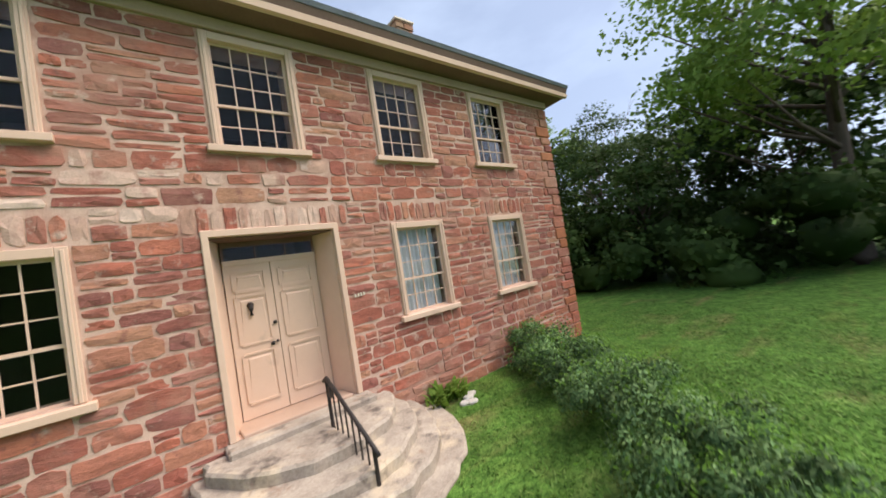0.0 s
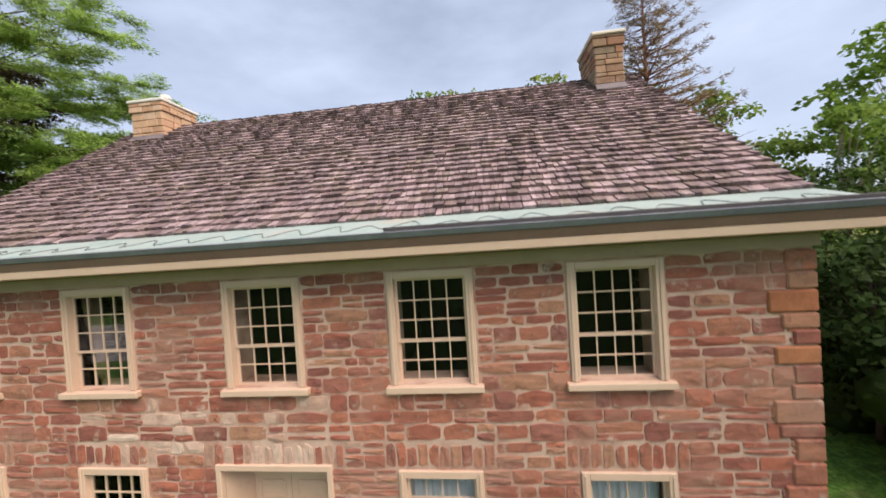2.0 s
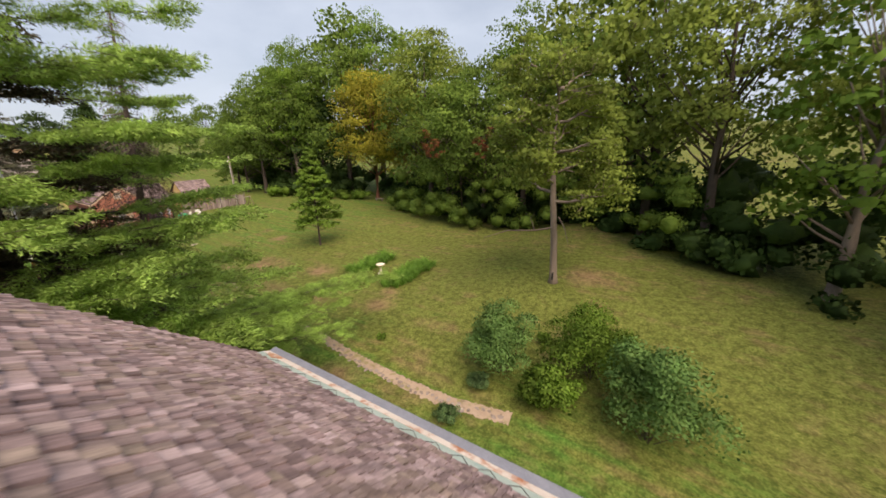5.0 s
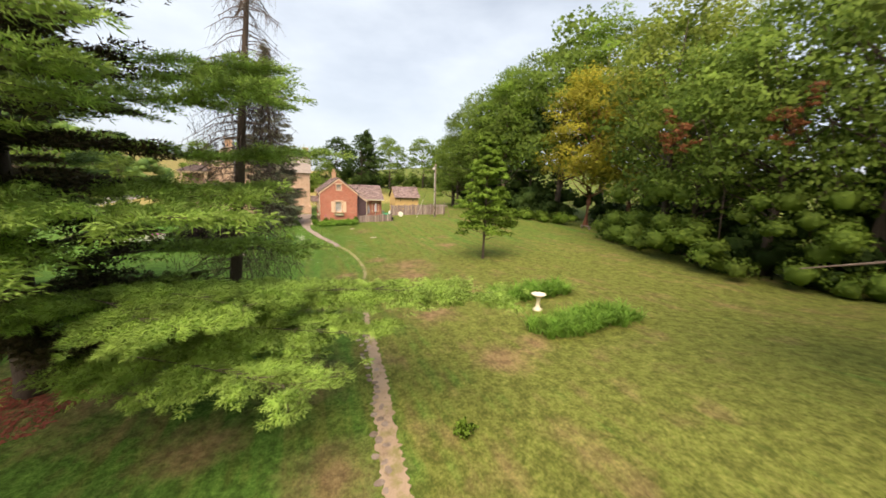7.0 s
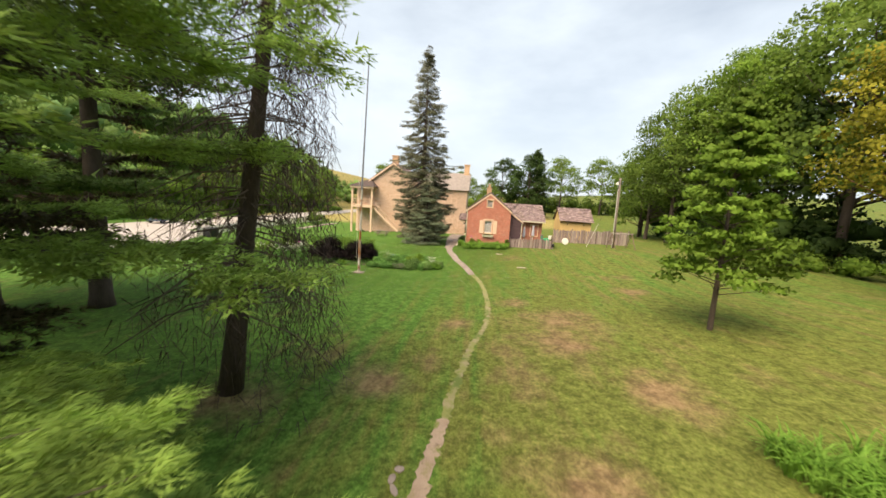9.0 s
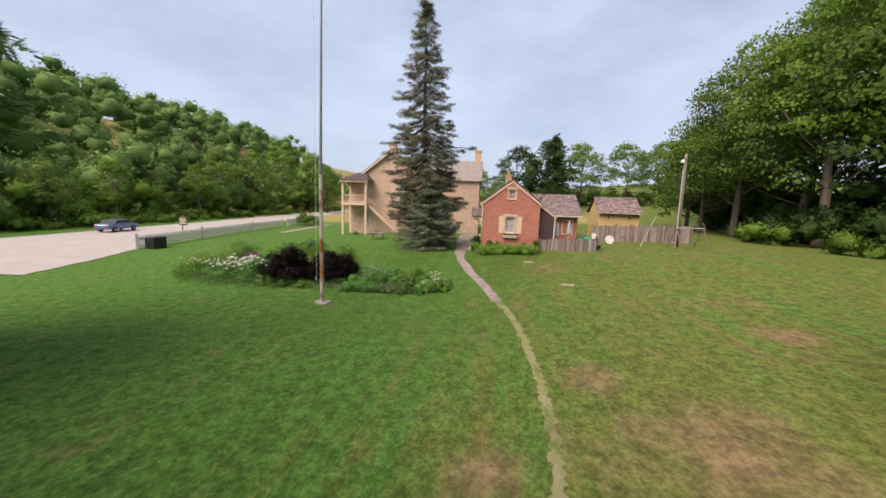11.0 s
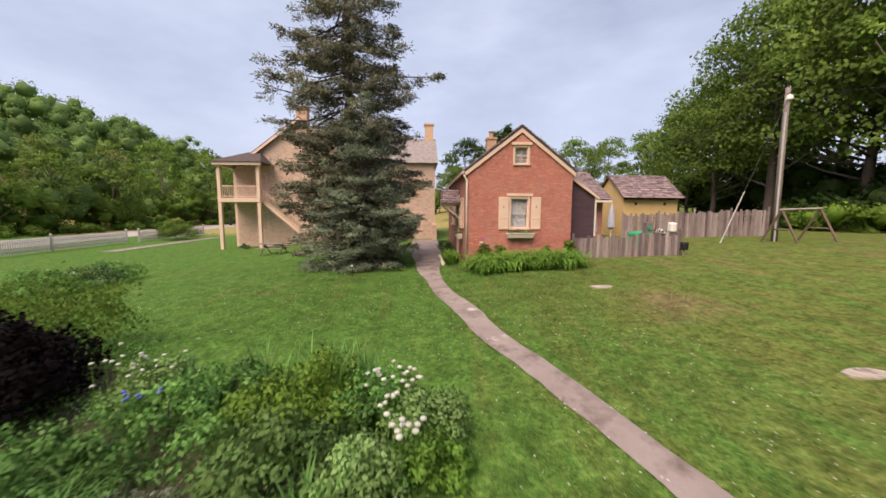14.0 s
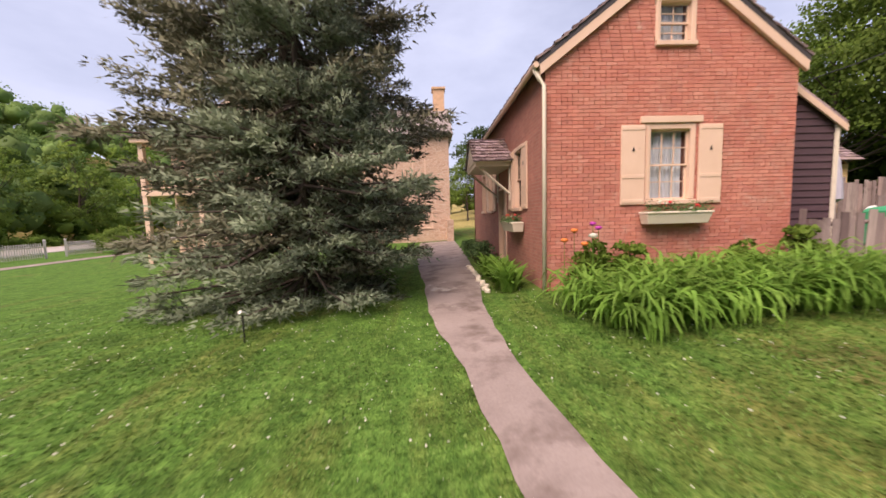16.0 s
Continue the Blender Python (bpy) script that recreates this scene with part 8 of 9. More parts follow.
for k in range(13):
    a = k * 2.4 + rng.uniform(-0.3, 0.3)
    up = k / 12
    fork(Vector((-5.4, 29.2, lz + 5.6 + 7.2 * up)), Vector((math.cos(a), math.sin(a), rng.uniform(0.0, 0.3) + 0.3 * up)).normalized(), rng.uniform(1.55, 2.0) * (1 - 0.15 * up), 0.12, 3)
part("trunk", lt, M_PALEBARK, loc, smooth=True)
part("dead_limb", Geo().tube([(-5.0, 29.4, lz + 3.9), (-6.2, 28.6, lz + 3.7), (-7.6, 27.4, lz + 3.8), (-8.8, 26.4, lz + 3.4)], [0.07, 0.055, 0.035, 0.012], 6).tube([(-6.2, 28.6, lz + 3.7), (-6.4, 28.2, lz + 4.6), (-6.0, 27.9, lz + 5.0)], [0.04, 0.03, 0.01], 5).tube([(-4.9, 29.3, lz + 4.6), (-4.2, 28.4, lz + 4.0), (-3.9, 28.2, lz + 3.1)], [0.05, 0.03, 0.01], 5), M_DEADWOOD, loc, "bare grey dead limb")
# solid black plug; the dark inside of the hollow is put into its colour
part("knot_hole", Geo().tube([(-4.93, 28.97, lz + 0.35), (-4.93, 28.98, lz + 0.85)], [0.07, 0.05], 6), M_BLACK, loc, "black plug drawn for the hollow at the foot")
p, d = puffs(rng, np.array(crown_c), rng.uniform(0.5, 0.9, len(crown_c)), 25, 0.34, 0.5)
part("crown", leaf_mesh("crown", p, 0.2, L_OLIVE, rng, d, 0.6, jitter=0.8), None, loc)
russet = leafy("russet_leaf", [(0.20, 0.075, 0.03), (0.28, 0.11, 0.05), (0.16, 0.08, 0.04)])
for x, y, h, r in ((-23.0, 40.8, 11.2, 0.9), (-23.5, 40.6, 9.8, 0.6), (-15.5, 40.0, 11.2, 0.8), (-16.3, 40.2, 10.2, 0.8), (-21.0, 39.6, 10.0, 0.7)):
    v = thing("withered_vine", lay(x, y + 5), "hanging withered vine with russet leaves", "vine", "withered vines in the wood's edge")
    zz = ground_z(x, y) + h
    c = np.array([(x + rng.normal() * 0.5 * r, y + rng.normal() * 0.4 * r, zz - 2.2 * r * q) for q in np.linspace(0, 1, 7)])
    p, d = puffs(rng, c, rng.uniform(0.25, 0.5, 7), 60, 0.7, 0.4)
    part("leaf_spray", leaf_mesh("leaf_spray", p, 0.15, russet, rng, d, 0.6, jitter=0.8), None, v)
    part("vine_stem", Geo().tube([(x, y + 5, ground_z(x, y + 5)), (x + 0.3, y + 4, zz - 4), (x, y + 1, zz + 0.5), (x, y, zz)], [0.05, 0.04, 0.03, 0.02], 5), M_BARK, v)
# young tree on the lawn
sap = thing("young_tree", lay(-30.2, 29.6), "young pale green tree with a pointed crown", "tree")
sz = ground_z(-30.2, 29.6)
rng = np.random.RandomState(72)
part("trunk", Geo().tube([(-30.4, 29.9, sz - 0.1), (-30.4, 29.9, sz + 4), (-30.4, 29.8, sz + 9.6)], [0.12, 0.08, 0.015], 8), M_BARK, sap)
hh = rng.uniform(0.10, 1.0, 190) ** 0.9
rad = 2.9 * (1 - hh) ** 0.7 * np.minimum(1, 0.6 + 2.2 * hh) * rng.uniform(0.3, 1.0, 190) + 0.08
aa = rng.uniform(0, 6.28, 190)
c = np.stack([-30.4 + np.cos(aa) * rad, 29.9 + np.sin(aa) * rad, sz + 0.9 + 9.3 * hh], 1)
p, d = puffs(rng, c, 0.26 + 0.42 * (1 - hh), 90, 0.6, 0.4)
part("crown", leaf_mesh("crown", p, 0.21, L_BRIGHT, rng, d, 0.6, jitter=0.9), None, sap)
tw = Geo()
for e in c[::3]:
    tw.tube([(-30.4, 29.9, max(sz + 1.0, e[2] - 0.6)), tuple(e)], [0.025, 0.006], 4, False)
part("branching", tw, M_BARK, sap)


def bush(name, x, y, r, h, mat, label, category="bush", leaf=0.09, n=2600, seed=1, group="", stems=True, clumps=26, skirt=0):
    rng = np.random.RandomState(seed)
    b = thing(name, lay(x, y), label, category, group)
    z0 = ground_z(x, y)
    d = unit3(rng, clumps)
    d[:, 2] = np.abs(d[:, 2])
    q = rng.uniform(0.3, 0.85, clumps)[:, None]
    c = np.array([x, y, z0 + 0.25 * h]) + d * q * np.array([r, r, h * 0.72])
    for k in range(skirt):
        a = 6.283 * (k + rng.uniform(0, 1)) / skirt
        c = np.vstack([c, [(x + 0.72 * r * math.cos(a), y + 0.72 * r * math.sin(a), z0 + h * rng.uniform(0.12, 0.3))]])
    clumps += skirt
    p, nn = puffs(rng, c, rng.uniform(0.28, 0.42, clumps) * min(r, h * 0.8), max(1, n // clumps), 0.85, 0.55)
    p[:, 2] = np.maximum(p[:, 2], z0 + 0.03)
    part("foliage", leaf_mesh("foliage", p, leaf, mat, rng, nn, 0.6, jitter=0.8), None, b)
    if stems == "one":
        part("stem", Geo().tube([(x, y, z0 - 0.05), (x + 0.02, y, z0 + 0.35 * h), (x, y + 0.03, z0 + 0.7 * h)], [0.022, 0.016, 0.008], 5), M_BARK, b)
    elif stems:
        g = Geo()
        for e in c[::3]:
            g.tube([(x + (e[0] - x) * 0.15, y + (e[1] - y) * 0.15, z0 - 0.05), tuple(e)], [0.02, 0.008], 4, False)
        part("woody_stem", g, M_BARK, b)
    return b


# shrubs behind the stone house
L_SHRUB = leafy("lilac_leaf", [(0.10, 0.21, 0.06), (0.16, 0.30, 0.085), (0.22, 0.37, 0.12), (0.12, 0.24, 0.07)], through=0.4, wide=0.8, dark=0.6)
bush("lilac_shrub", -4.7, 20.5, 1.9, 4.3, L_SHRUB, "tall green shrub behind the house", "shrub", 0.105, 15000, 81, clumps=46)
bush("lilac_shrub", -0.9, 22.0, 2.3, 3.9, L_BRIGHT, "broad pale green shrub with long twigs", "shrub", 0.12, 14000, 82, clumps=34)
bush("lilac_shrub", 1.6, 19.5, 2.3, 4.4, L_SHRUB, "broad green shrub beside the house", "shrub", 0.13, 11000, 83, clumps=36)
bush("lilac_shrub", -2.0, 19.4, 1.4, 2.3, L_BRIGHT, "leafy low shrub behind the house", "shrub", 0.17, 5000, 84, clumps=30)
bush("round_box_bush", -5.5, 16.5, 0.62, 0.95, L_BOX, "clipped round box bush beside the path", "bush", 0.06, 5000, 85, "round box bushes")
bush("round_box_bush", -5.2, 18.9, 0.62, 0.85, L_BOX, "clipped round box bush beside the path", "bush", 0.06, 5000, 86, "round box bushes")
bush("weed_clump", -12.1, 19.7, 0.4, 0.35, L_BRIGHT, "small bright weed clump in the lawn", "weeds", 0.1, 350, 87)
bush("weed_clump", -3.6, 23.5, 0.5, 0.6, L_BRIGHT, "small bright weed clump in the lawn", "weeds", 0.12, 500, 88)
bush("round_shrub", -82.6, -12.3, 2.1, 2.6, L_WOOD, "round clipped shrub beside the gate", "bush", 0.13, 7500, 89, skirt=10)
bush("gold_shrub", -97, 27.5, 2.4, 4.5, leafy("golden_leaf", [(0.16, 0.24, 0.03), (0.25, 0.33, 0.05)]), "bright yellow-green shrub beyond the cottage", "shrub", 0.3, 3000, 90)
for k, (x, y, r, h) in enumerate(((-60.2, 17.45, 0.55, 0.8), (-61.6, 17.5, 0.5, 0.7), (-63.2, 17.5, 0.5, 0.75), (-71, 3.5, 0.5, 0.5), (-71.2, 0.5, 0.5, 0.5), (-71.2, 9, 0.6, 0.7))):
    bush("foundation_shrub", x, y, r, h, L_BOX, "low dark green shrub against the wall", "bush", 0.07, 1800, 91 + k, "foundation shrubs")

# box hedge beside the steps
hz = [(4.78, -0.05), (3.95, -1.3), (3.3, -2.25), (2.42, -3.35), (1.5, -4.45)]
hg = thing("box_hedge", lay(3.3, -2.3), "unclipped green box hedge beside the lawn", "hedge")
rng = np.random.RandomState(120)
c = []
for (x0, y0), (x1, y1) in zip(hz, hz[1:]):
    for k in range(40):
        t = rng.uniform(0, 1)
        o = rng.uniform(-0.48, 0.48 + 0.28 * max(0.0, -y1 - 2.0) / 2.4)
        x, y = x0 + (x1 - x0) * t + o * 0.83, y0 + (y1 - y0) * t - o * 0.56
        c.append((x, y, ground_z(x, y) + rng.uniform(0.12, 0.62)))
c = np.array(c)
p, d = puffs(rng, c, rng.uniform(0.16, 0.28, len(c)), 260, 0.95, 0.6)
p[:, 2] = np.maximum(p[:, 2], 0.06)
part("foliage", leaf_mesh("foliage", p, 0.05, L_BOX, rng, d, 0.55, jitter=0.7), None, hg)
sp = c[:, :] + np.array([0, 0, 0.2])
k = rng.randint(0, len(sp), 2600)
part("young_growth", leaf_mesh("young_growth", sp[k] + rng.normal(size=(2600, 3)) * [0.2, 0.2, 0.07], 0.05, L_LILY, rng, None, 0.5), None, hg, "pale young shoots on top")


def strap_bed(name, places, label, length, count, seed, material=L_LILY, group="", category="daylilies", width=0.02, arch=0.55):
    """Strap leaves in clumps, which rise and bend over."""
    rng = np.random.RandomState(seed)
    t = thing(name, lay(*places[0][:2]), label, category, group)
    kinds = []
    for n in range(5):
        v, f = [], []
        for i in range(count):
            a = rng.uniform(0, 6.283)
            l = length * rng.uniform(0.6, 1.2)
            dx, dy = math.cos(a), math.sin(a)
            w = width * rng.uniform(0.7, 1.2)
            sx, sy = -dy * w, dx * w
            bx, by = rng.normal() * 0.07, rng.normal() * 0.07
            k, steps = len(v), 5
            tilt, bend = rng.uniform(1.2, 1.52), arch * rng.uniform(1.6, 3.4)
            o = h = 0.0
            for j in range(steps + 1):
                u = j / steps
                ww = (0.8, 1.0, 1.0, 0.85, 0.55, 0.08)[j]
                v += [(bx + dx * o + sx * ww, by + dy * o + sy * ww, max(0.015, h)), (bx + dx * o - sx * ww, by + dy * o - sy * ww, max(0.015, h))]
                a1 = tilt - bend * (u + 0.5 / steps) ** 1.5
                o += math.cos(a1) * l / steps
                h += math.sin(a1) * l / steps
                if j:
                    q = k + 2 * j
                    f.append((q - 2, q - 1, q + 1, q))
        kinds.append(fast_mesh("leaf_clump", v, f, material))
    for n, (x, y) in enumerate(places):
        ob = part("leaf_clump", kinds[n % 5], None, t)
        ob.matrix_basis = Matrix.LocRotScale(lay(x, y), Euler((0, 0, rng.uniform(0, 6.283))), (1, 1, rng.uniform(0.85, 1.1)))
    return t


rng = random.Random(400)
strap_bed("daylily_bed", [(-55.15 + 2.0 * rng.random() ** 0.7, 18.25 + i * 0.042 + rng.uniform(-0.2, 0.2)) for i in range(104)], "bed of arching daylilies under the cottage window", 1.15, 26, 130, group="daylily beds", arch=1.12, width=0.028)
strap_bed("daylily_bed", [(-21.0 + rng.uniform(-0.9, 0.9), 25.9 + i * 0.045 + rng.uniform(-0.3, 0.3)) for i in range(98)], "oval bed of bright daylilies on the lawn", 0.95, 24, 131, arch=0.7, group="daylily beds")
strap_bed("daylily_bed", [(-16.4 + rng.uniform(-0.9, 0.9), 25.2 + i * 0.05 + rng.uniform(-0.3, 0.3)) for i in range(104)], "oval bed of bright daylilies near the bird bath", 0.95, 24, 132, arch=0.7, group="daylily beds")
strap_bed("hosta_clump", [(2.15, -0.22), (2.45, -0.28), (2.0, -0.3)], "small hosta clump beside the stone steps", 0.34, 30, 133, L_BRIGHT, category="hosta", width=0.045)
strap_bed("hosta_clump", [(-56.1 - 0.28 * i, 17.5 + rng.uniform(-0.2, 0.2)) for i in range(10)], "broad-leaved hostas beside the concrete path", 0.68, 40, 134, L_LILY, category="hosta", width=0.06)
for k, (x, y) in enumerate(((2.32, -0.62), (2.5, -0.5), (2.62, -0.42), (2.42, -0.68))):
    s = thing("white_stone", lay(x, y), "pale flat edging stone beside the hosta", "stone", "white edging stones")
    part("stone", Geo().prism([(x + 0.11 * math.cos(t) * (1 + 0.2 * math.sin(3 * t + k)), y + 0.08 * math.sin(t), ground_z(x, y) - 0.03) for t in (i * math.pi / 4 for i in range(8))], (0, 0, 0.075)), M_GUARD, s, bevel=0.02)
for k in range(16):
    x, y = -56.3 - 0.25 * k, 17.05 + rng.uniform(-0.05, 0.05)
    s = thing("edging_stone", lay(x, y), "small pale stone edging the flower bed", "stone", "bed edging stones")
    part("stone", Geo().prism([(x + 0.1 * math.cos(t) * (1 + 0.2 * math.sin(3 * t + k)), y + 0.07 * math.sin(t), ground_z(x, y) - 0.03) for t in (i * math.pi / 4 for i in range(8))], (0, 0, 0.10)), M_PALE, s, bevel=0.02)


def flowers(name, places, label, mat, r=0.045, stem=0.5, group=""):
    t = thing(name, lay(*places[0][:2]), label, "flowers", group)
    head = Geo().lathe((0, 0, 0), [(0.01, -r * 0.5), (r, 0.0), (r * 0.85, r * 0.5), (r * 0.2, r * 0.7)], 7).mesh("flower_head", smooth=True)
    head.materials.append(mat)
    stalk = Geo().tube([(0, 0, 0), (0, 0, 1)], 0.006, 3, False).mesh("stem")
    stalk.materials.append(L_LILY)
    for x, y, h in places:
        part("flower_head", head, None, t).matrix_basis = Matrix.Translation(lay(x, y, h))
        part("stem", stalk, None, t).matrix_basis = Matrix.LocRotScale(lay(x, y), Euler((0, 0, 0)), (1, 1, h))
    return t


# garden bed round the flagpole side
bed = thing("garden_bed", lay(-45, 7), "oval garden bed of dark soil", "flower bed", kind="structure")
ROUND = [(-43.6, -1.6), (-42.2, 0.2), (-41.6, 3.0), (-41.7, 7.5), (-41.9, 12.0), (-42.2, 14.6), (-42.8, 16.2), (-43.6, 16.7), (-44.7, 16.4), (-45.3, 15.0), (-45.6, 12.4), (-46.8, 10.2), (-48.4, 7.0), (-48.8, 3.0), (-48.0, 0.0), (-45.8, -1.8)]


def in_bed(x, y, rim=0.0):
    inside = False
    for (x0, y0), (x1, y1) in zip(ROUND, ROUND[1:] + ROUND[:1]):
        if (y0 > y) != (y1 > y) and x < x0 + (x1 - x0) * (y - y0) / (y1 - y0):
            inside = not inside
        if rim and math.hypot(x - x0, y - y0) < rim:
            return False
    return inside


bv = [lay(-44.6, 7.6, 0.02)] + [lay(-44.9 + 0.74 * (x + 44.9), 7.5 + 0.88 * (y - 7.5), 0.015) for x, y in ROUND]
n = len(ROUND)
part("soil", fast_mesh("soil", bv, [(0, 1 + i, 1 + (i + 1) % n) for i in range(n)], surface("garden_soil", (0.05, 0.045, 0.025), (0.10, 0.09, 0.05), 2.0, 30.0, 0.95, 0.6, 0.03)), None, bed)
bush("barberry_shrub", -43.9, 6.4, 1.9, 2.0, L_BARBERRY, "dark purple barberry shrub in the garden bed", "shrub", 0.10, 15000, 141, "barberry shrubs", skirt=18)
bush("barberry_shrub", -44.6, 9.0, 1.6, 2.05, L_BARBERRY, "large dark purple barberry beside the flagpole", "shrub", 0.10, 15000, 142, "barberry shrubs", skirt=18)
bed_rng = random.Random(150)
L_BED = leafy("garden_leaf", [(0.085, 0.23, 0.05), (0.165, 0.375, 0.09), (0.27, 0.51, 0.15), (0.11, 0.28, 0.065)], through=0.36, wide=1.4, dark=0.5, apart=0.9)
L_SEDUM = leafy("pale_sedum_leaf", [(0.18, 0.33, 0.09), (0.26, 0.43, 0.14), (0.34, 0.50, 0.20)])
L_BLUISH = leafy("bluish_leaf", [(0.11, 0.20, 0.06), (0.16, 0.28, 0.085), (0.09, 0.16, 0.045)])
L_CORAL = leafy("pale_veined_leaf", [(0.24, 0.31, 0.19), (0.33, 0.38, 0.26), (0.09, 0.04, 0.035), (0.13, 0.21, 0.08)])
PERENNIALS = [
    (-44.0, 0.4, 1.5, 1.6, L_BRIGHT, "leafy green perennial"), (-45.3, 1.8, 1.6, 1.9, L_BRIGHT, "leafy green perennial"), (-43.4, 2.7, 1.3, 1.35, L_BED, "leafy green perennial"),
    (-47.0, 1.2, 1.5, 2.4, L_WOOD, "round dark green shrub"), (-46.4, 4.6, 1.5, 2.0, L_BRIGHT, "light leafy shrub"), (-43.2, 4.6, 1.2, 1.35, L_BED, "leafy green perennial"),
    (-47.2, 6.6, 1.6, 2.1, L_BRIGHT, "tall light green perennial"), (-46.7, 8.8, 1.4, 1.9, L_BRIGHT, "tall light green perennial"),
    (-42.6, 5.8, 0.55, 0.7, L_SEDUM, "variegated pale perennial"), (-42.5, 8.2, 0.5, 0.45, L_LILY, "low green perennial"), (-42.6, 7.0, 0.5, 0.5, L_BED, "low green perennial"),
    (-44.1, 14.1, 1.12, 1.05, L_BRIGHT, "fresh green perennial"), (-43.2, 14.3, 0.84, 0.92, L_BLUISH, "bluish green perennial"), (-44.8, 14.5, 0.6, 1.0, L_BRIGHT, "upright leafy perennial"), (-42.5, 14.0, 0.56, 0.49, L_BLUISH, "low bluish perennial"),
    (-42.9, 15.25, 0.58, 0.76, L_SEDUM, "round pale green sedum"), (-43.9, 16.0, 0.67, 0.81, L_SEDUM, "round pale green sedum"), (-43.2, 16.0, 0.67, 0.55, L_LILY, "low green perennial"), (-44.4, 15.3, 0.78, 0.85, L_BED, "loose green perennial"),
    (-42.5, 13.2, 0.47, 0.51, L_CORAL, "pale-veined purple coral bells"), (-42.6, 12.75, 0.40, 0.44, L_CORAL, "pale-veined purple coral bells"), (-43.9, 12.6, 1.12, 0.98, L_BED, "loose olive green perennial"), (-43.0, 11.4, 0.90, 0.85, L_BED, "loose green perennial"), (-44.8, 13.0, 0.80, 0.75, L_BED, "loose green perennial"), (-45.0, 11.6, 0.78, 0.85, L_SEDUM, "pale flowering perennial"), (-42.6, 10.9, 0.62, 0.49, L_BED, "low green perennial"),
    (-53.4, 2.2, 1.1, 1.0, L_BED, "low green bush"), (-54.8, 2.3, 1.1, 1.1, L_BOX, "low green bush"), (-56.2, 2.0, 1.1, 1.1, L_BED, "low green bush"), (-54.0, 1.0, 1.2, 1.2, L_BED, "low green bush")]
for k, (x, y, r, h, m, what) in enumerate(PERENNIALS):
    bush("garden_perennial", x, y, r, h, m, what + (" in the garden bed" if x > -50 else " on the lawn by the fence"), "perennial", 0.078 if r > 0.7 else 0.06, 3000, 160 + k, "garden bed perennials", stems="one", skirt=7)
cover = np.random.RandomState(152)
c = []
while len(c) < 1150:
    x, y = cover.uniform(-48.6, -41.7), cover.uniform(-1.6, 16.6)
    if in_bed(x, y):
        c.append(lay(x, y, cover.uniform(0.03, 0.22)))
c = np.array(c)
p, d = puffs(cover, c, cover.uniform(0.16, 0.36, len(c)), 36, 0.8, 0.5)
p[:, 2] = np.maximum(p[:, 2], 0.06)
tagged(part("bed_groundcover", leaf_mesh("bed_groundcover", p, 0.062, L_BED, cover, d, 0.5, jitter=0.8), None), "mixed low green leaves filling the garden bed", "ground cover", kind="stuff")
strap_bed("ornamental_grass", [(-42.6 + bed_rng.uniform(-0.5, 0.45), 12.1 + bed_rng.uniform(-0.9, 0.5)) for i in range(20)], "arching striped grass at the front of the bed", 0.7, 48, 151, L_BED, category="grass", arch=0.9, width=0.009)
strap_bed("iris_clump", [(-42.3 + bed_rng.uniform(-0.3, 0.1), 14.85 + bed_rng.uniform(-0.2, 0.25)) for i in range(5)], "upright green iris leaves in the garden bed", 0.72, 13, 153, L_BED, category="irises", arch=0.25)
strap_bed("lily_stems", [(-44.9 + bed_rng.gauss(0, 0.3), 14.3 + bed_rng.gauss(0, 0.45)) for i in range(11)], "tall upright lily stems at the back of the bed", 1.0, 16, 154, L_BED, category="lilies", arch=0.16, width=0.016)
strap_bed("lily_stems", [(-44.6 + bed_rng.gauss(0, 0.3), 12.4 + bed_rng.gauss(0, 0.5)) for i in range(6)], "thin upright stems with narrow leaves", 0.85, 12, 155, L_BED, category="lilies", arch=0.2, width=0.012)
flowers("white_phlox", [(-43.7 + bed_rng.gauss(0, 0.45), 3.3 + bed_rng.gauss(0, 0.8), bed_rng.uniform(0.7, 1.3)) for i in range(90)], "white phlox in full flower in the bed", L_PETAL, 0.10)
flowers("white_yarrow", [(-44.3 + bed_rng.gauss(0, 0.5), 0.6 + bed_rng.gauss(0, 0.6), bed_rng.uniform(0.8, 1.1)) for i in range(40)], "loose white flowers at the end of the bed", L_PETAL, 0.06)
flowers("white_allium", [(-44.15 + bed_rng.gauss(0, 0.24), 15.5 + bed_rng.gauss(0, 0.26), bed_rng.uniform(0.62, 0.85)) for i in range(26)], "pale round flower heads on thin stems", L_PETAL, 0.04, group="pale bed flowers")
flowers("white_allium", [(-43.2 + bed_rng.gauss(0, 0.12), 15.75 + bed_rng.gauss(0, 0.16), bed_rng.uniform(0.6, 0.8)) for i in range(11)], "pale pink round flower heads beside the sedum", L_PETAL, 0.045, group="pale bed flowers")
flowers("white_allium", [(-44.9 + bed_rng.gauss(0, 0.22), 11.5 + bed_rng.gauss(0, 0.25), bed_rng.uniform(0.65, 0.95)) for i in range(22)], "cream flower heads beside the barberry", L_PETAL, 0.035, group="pale bed flowers")
flowers("purple_flower", [(-45.5 + bed_rng.gauss(0, 0.15), 3.1 + bed_rng.gauss(0, 0.25), 1.2) for i in range(12)], "magenta flowers at the back of the bed", M_MAGENTA, 0.07)
flowers("blue_flower", [(-43.9 + bed_rng.gauss(0, 0.08), 12.3 + bed_rng.gauss(0, 0.13), bed_rng.uniform(0.75, 0.85)) for i in range(8)], "small blue flowers in the bed", M_BLUEPETAL, 0.026)
flowers("cottage_flower", [(-55.15, 18.25, 1.05), (-55.1, 18.6, 0.95), (-55.2, 18.45, 1.2)], "orange and pink flowers at the cottage corner", M_ORANGE, 0.07)
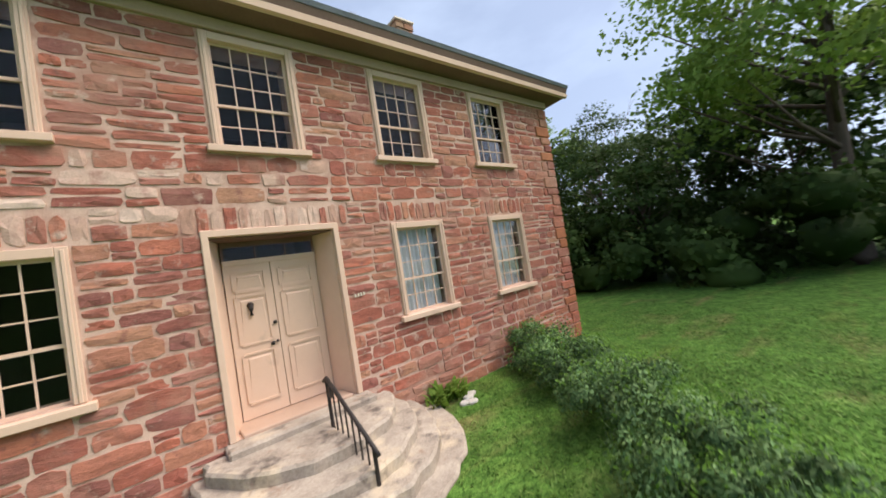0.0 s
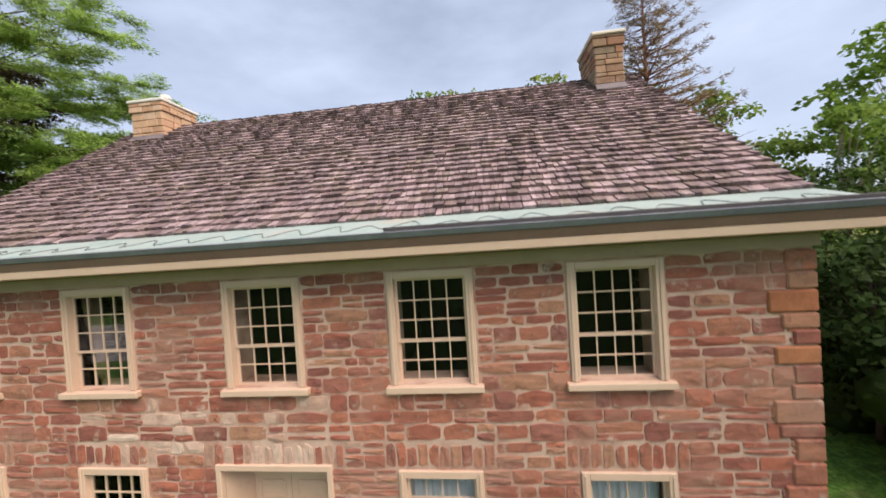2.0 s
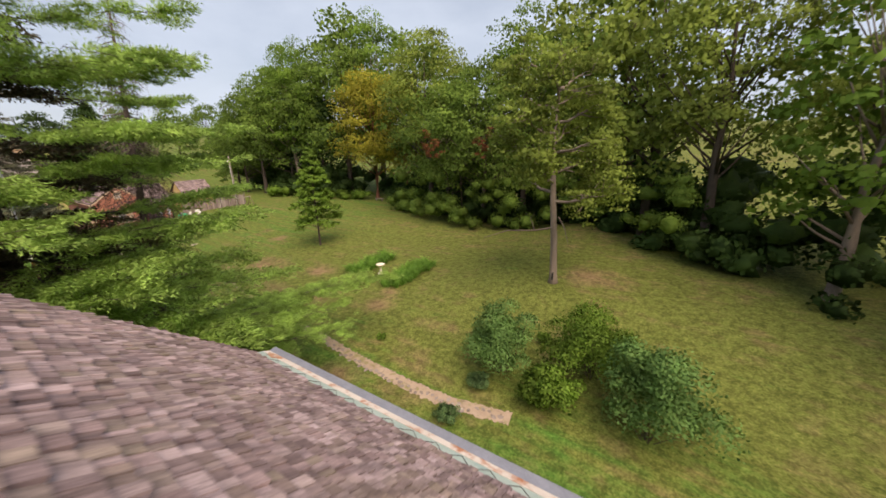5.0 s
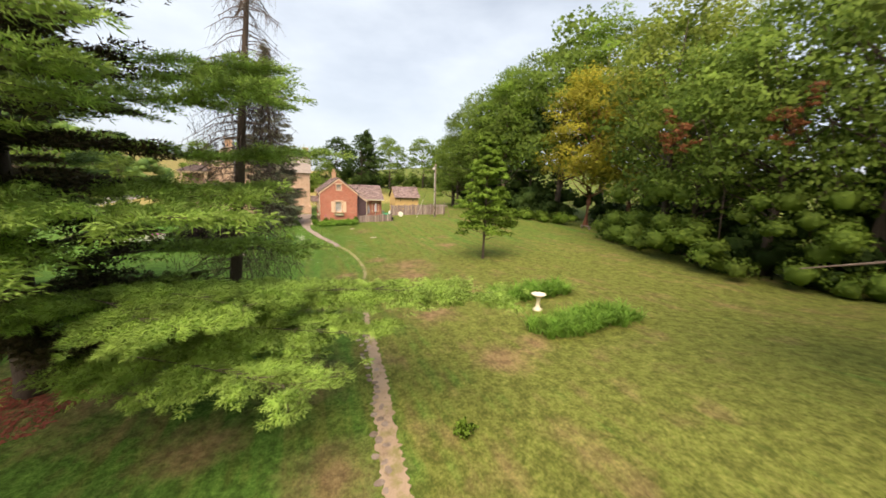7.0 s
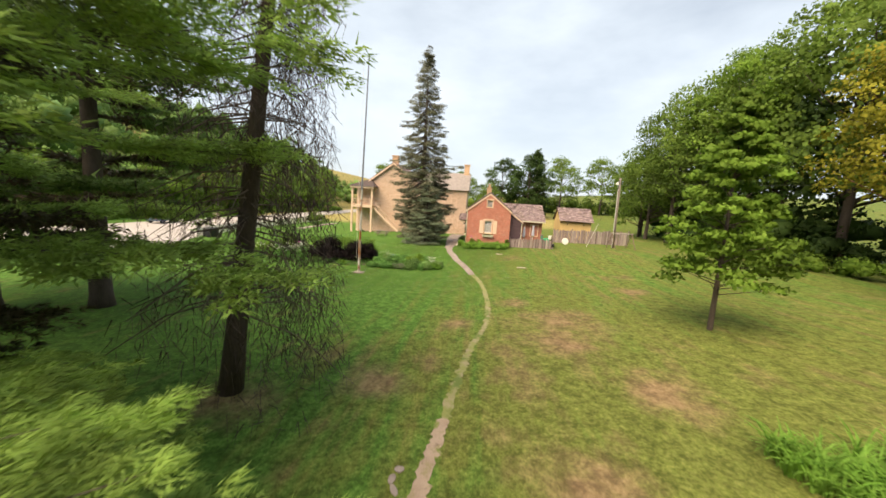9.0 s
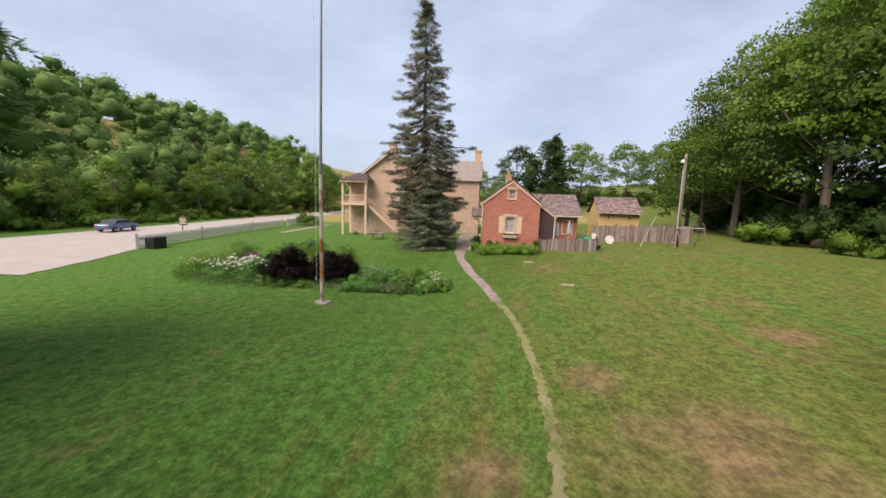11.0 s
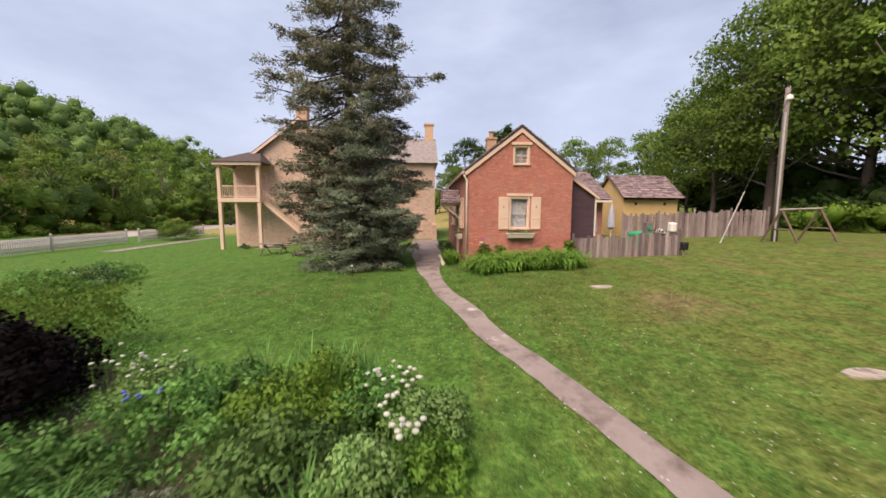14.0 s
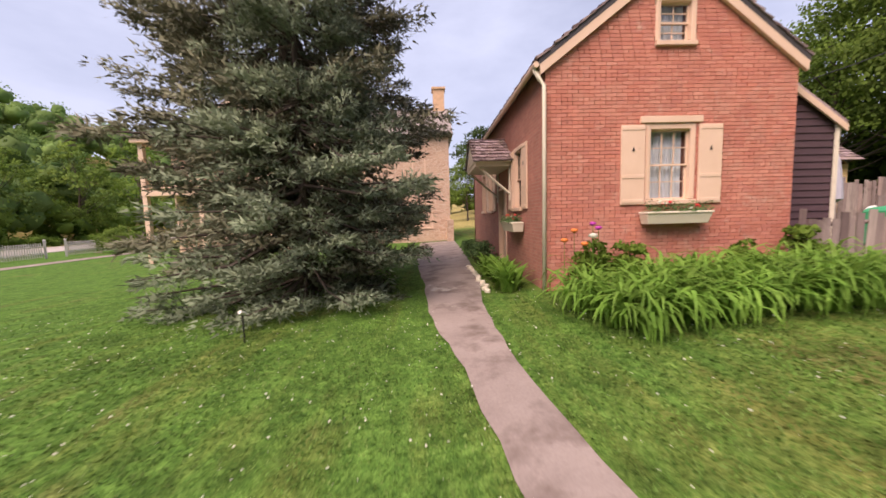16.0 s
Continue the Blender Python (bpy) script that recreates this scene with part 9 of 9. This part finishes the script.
flowers("cottage_flower", [(-55.05, 18.72, 1.3), (-55.0, 18.8, 1.22)], "magenta flowers at the cottage corner", M_MAGENTA, 0.06)
flowers("cottage_flower", [(-54.9, 18.66, 1.1)], "white flower at the cottage corner", L_PETAL, 0.08)
for k, (x, y, r, h) in enumerate(((-55.3, 18.9, 0.5, 1.2), (-55.35, 19.6, 0.45, 1.0), (-55.3, 22.9, 0.4, 1.0), (-55.3, 21.8, 0.4, 0.8))):
    bush("cottage_perennial", x, y, r, h, L_BRIGHT, "feathery green perennial against the brick wall", "perennial", 0.09, 1500, 190 + k, "cottage perennials")


# ---- grass ----
def blades(name, x0, x1, y0, y1, n, h, seed, label, skip):
    rng = np.random.RandomState(seed)
    x, y = rng.uniform(x0, x1, n), rng.uniform(y0, y1, n)
    edge = np.minimum(np.minimum(x - x0, x1 - x) / (0.3 * (x1 - x0)), np.minimum(y - y0, y1 - y) / (0.3 * (y1 - y0)))
    keep = ~skip(x, y) & (rng.uniform(0, 1, n) < edge)
    x, y = x[keep], y[keep]
    n = len(x)
    z = np.array([ground_z(a, b) for a, b in zip(x, y)])
    a = rng.uniform(0, 6.283, n)
    l = h * rng.uniform(0.5, 1.25, n)
    w = 0.010 + 0.008 * rng.uniform(0, 1, n)
    out = rng.uniform(0.5, 1.3, n)
    base = np.stack([x, y, z - 0.006], 1)
    side = np.stack([-np.sin(a) * w, np.cos(a) * w, np.zeros(n)], 1)
    tip = base + np.stack([np.cos(a) * l * out, np.sin(a) * l * out, l * 0.6], 1)
    v = np.stack([base - side, base + side, tip], 1).reshape(-1, 3)
    ob = part(name, fast_mesh(name, v, np.arange(3 * n).reshape(-1, 3), L_GRASS), None)
    return tagged(ob, label, "grass", kind="stuff")


def on_path(x, y):
    line = np.interp(x, [-73, -61, -55.1, -52.7, -51, -48.9, -47.2, -45.4, -43.2, -39, -35.4, -30.5, -26.6, -20], [16.3, 16.3, 16.28, 16.48, 16.75, 17.22, 17.55, 18.15, 18.76, 19.7, 20.06, 20.05, 19.25, 18.5])
    half = np.interp(x, [-73, -66, -61, -57.5, -55.1, -52.7, -51, -47, -43, -40, -20], [1.09, 1.04, 0.84, 0.61, 0.44, 0.25, 0.28, 0.23, 0.19, 0.05, 0.06])
    return (np.abs(y - line) < half) | (((x + 44.6) / 2.9) ** 2 + ((y - 7.4) / 9.4) ** 2 < 1) | ((x < -55.7) & (y > 17.9))


blades("lawn_grass", -62, -30, 1, 30, 260000, 0.045, 1, "short green grass blades of the mown lawn", on_path)
blades("lawn_grass", -0.5, 11, -8, 1.5, 60000, 0.06, 2, "lush green grass beside the stone steps", lambda x, y: ((x / 2.0) ** 2 + (y / 2.2) ** 2 < 1) | ((y > -0.1) & (x < 6.7)))
blades("lawn_grass", -47, -33, 7, 21, 110000, 0.042, 5, "dense short grass blades round the garden bed", on_path)
blades("lawn_grass", -60, -44.5, 9, 25, 170000, 0.042, 4, "dense short grass blades before the cottage", on_path)
clover = np.random.RandomState(3)
cx, cy = clover.uniform(-56, -34, 5200), clover.uniform(7, 22, 5200)
ok = ~on_path(cx, cy)
cp = np.array([lay(a, b, 0.055) for a, b in zip(cx[ok], cy[ok])])
tagged(part("clover", leaf_mesh("clover", cp, 0.021, L_PETAL, clover, np.tile([0.0, 0, 1.0], (len(cp), 1)), 0.9), None), "tiny white clover heads dotted over the lawn", "clover", kind="stuff")
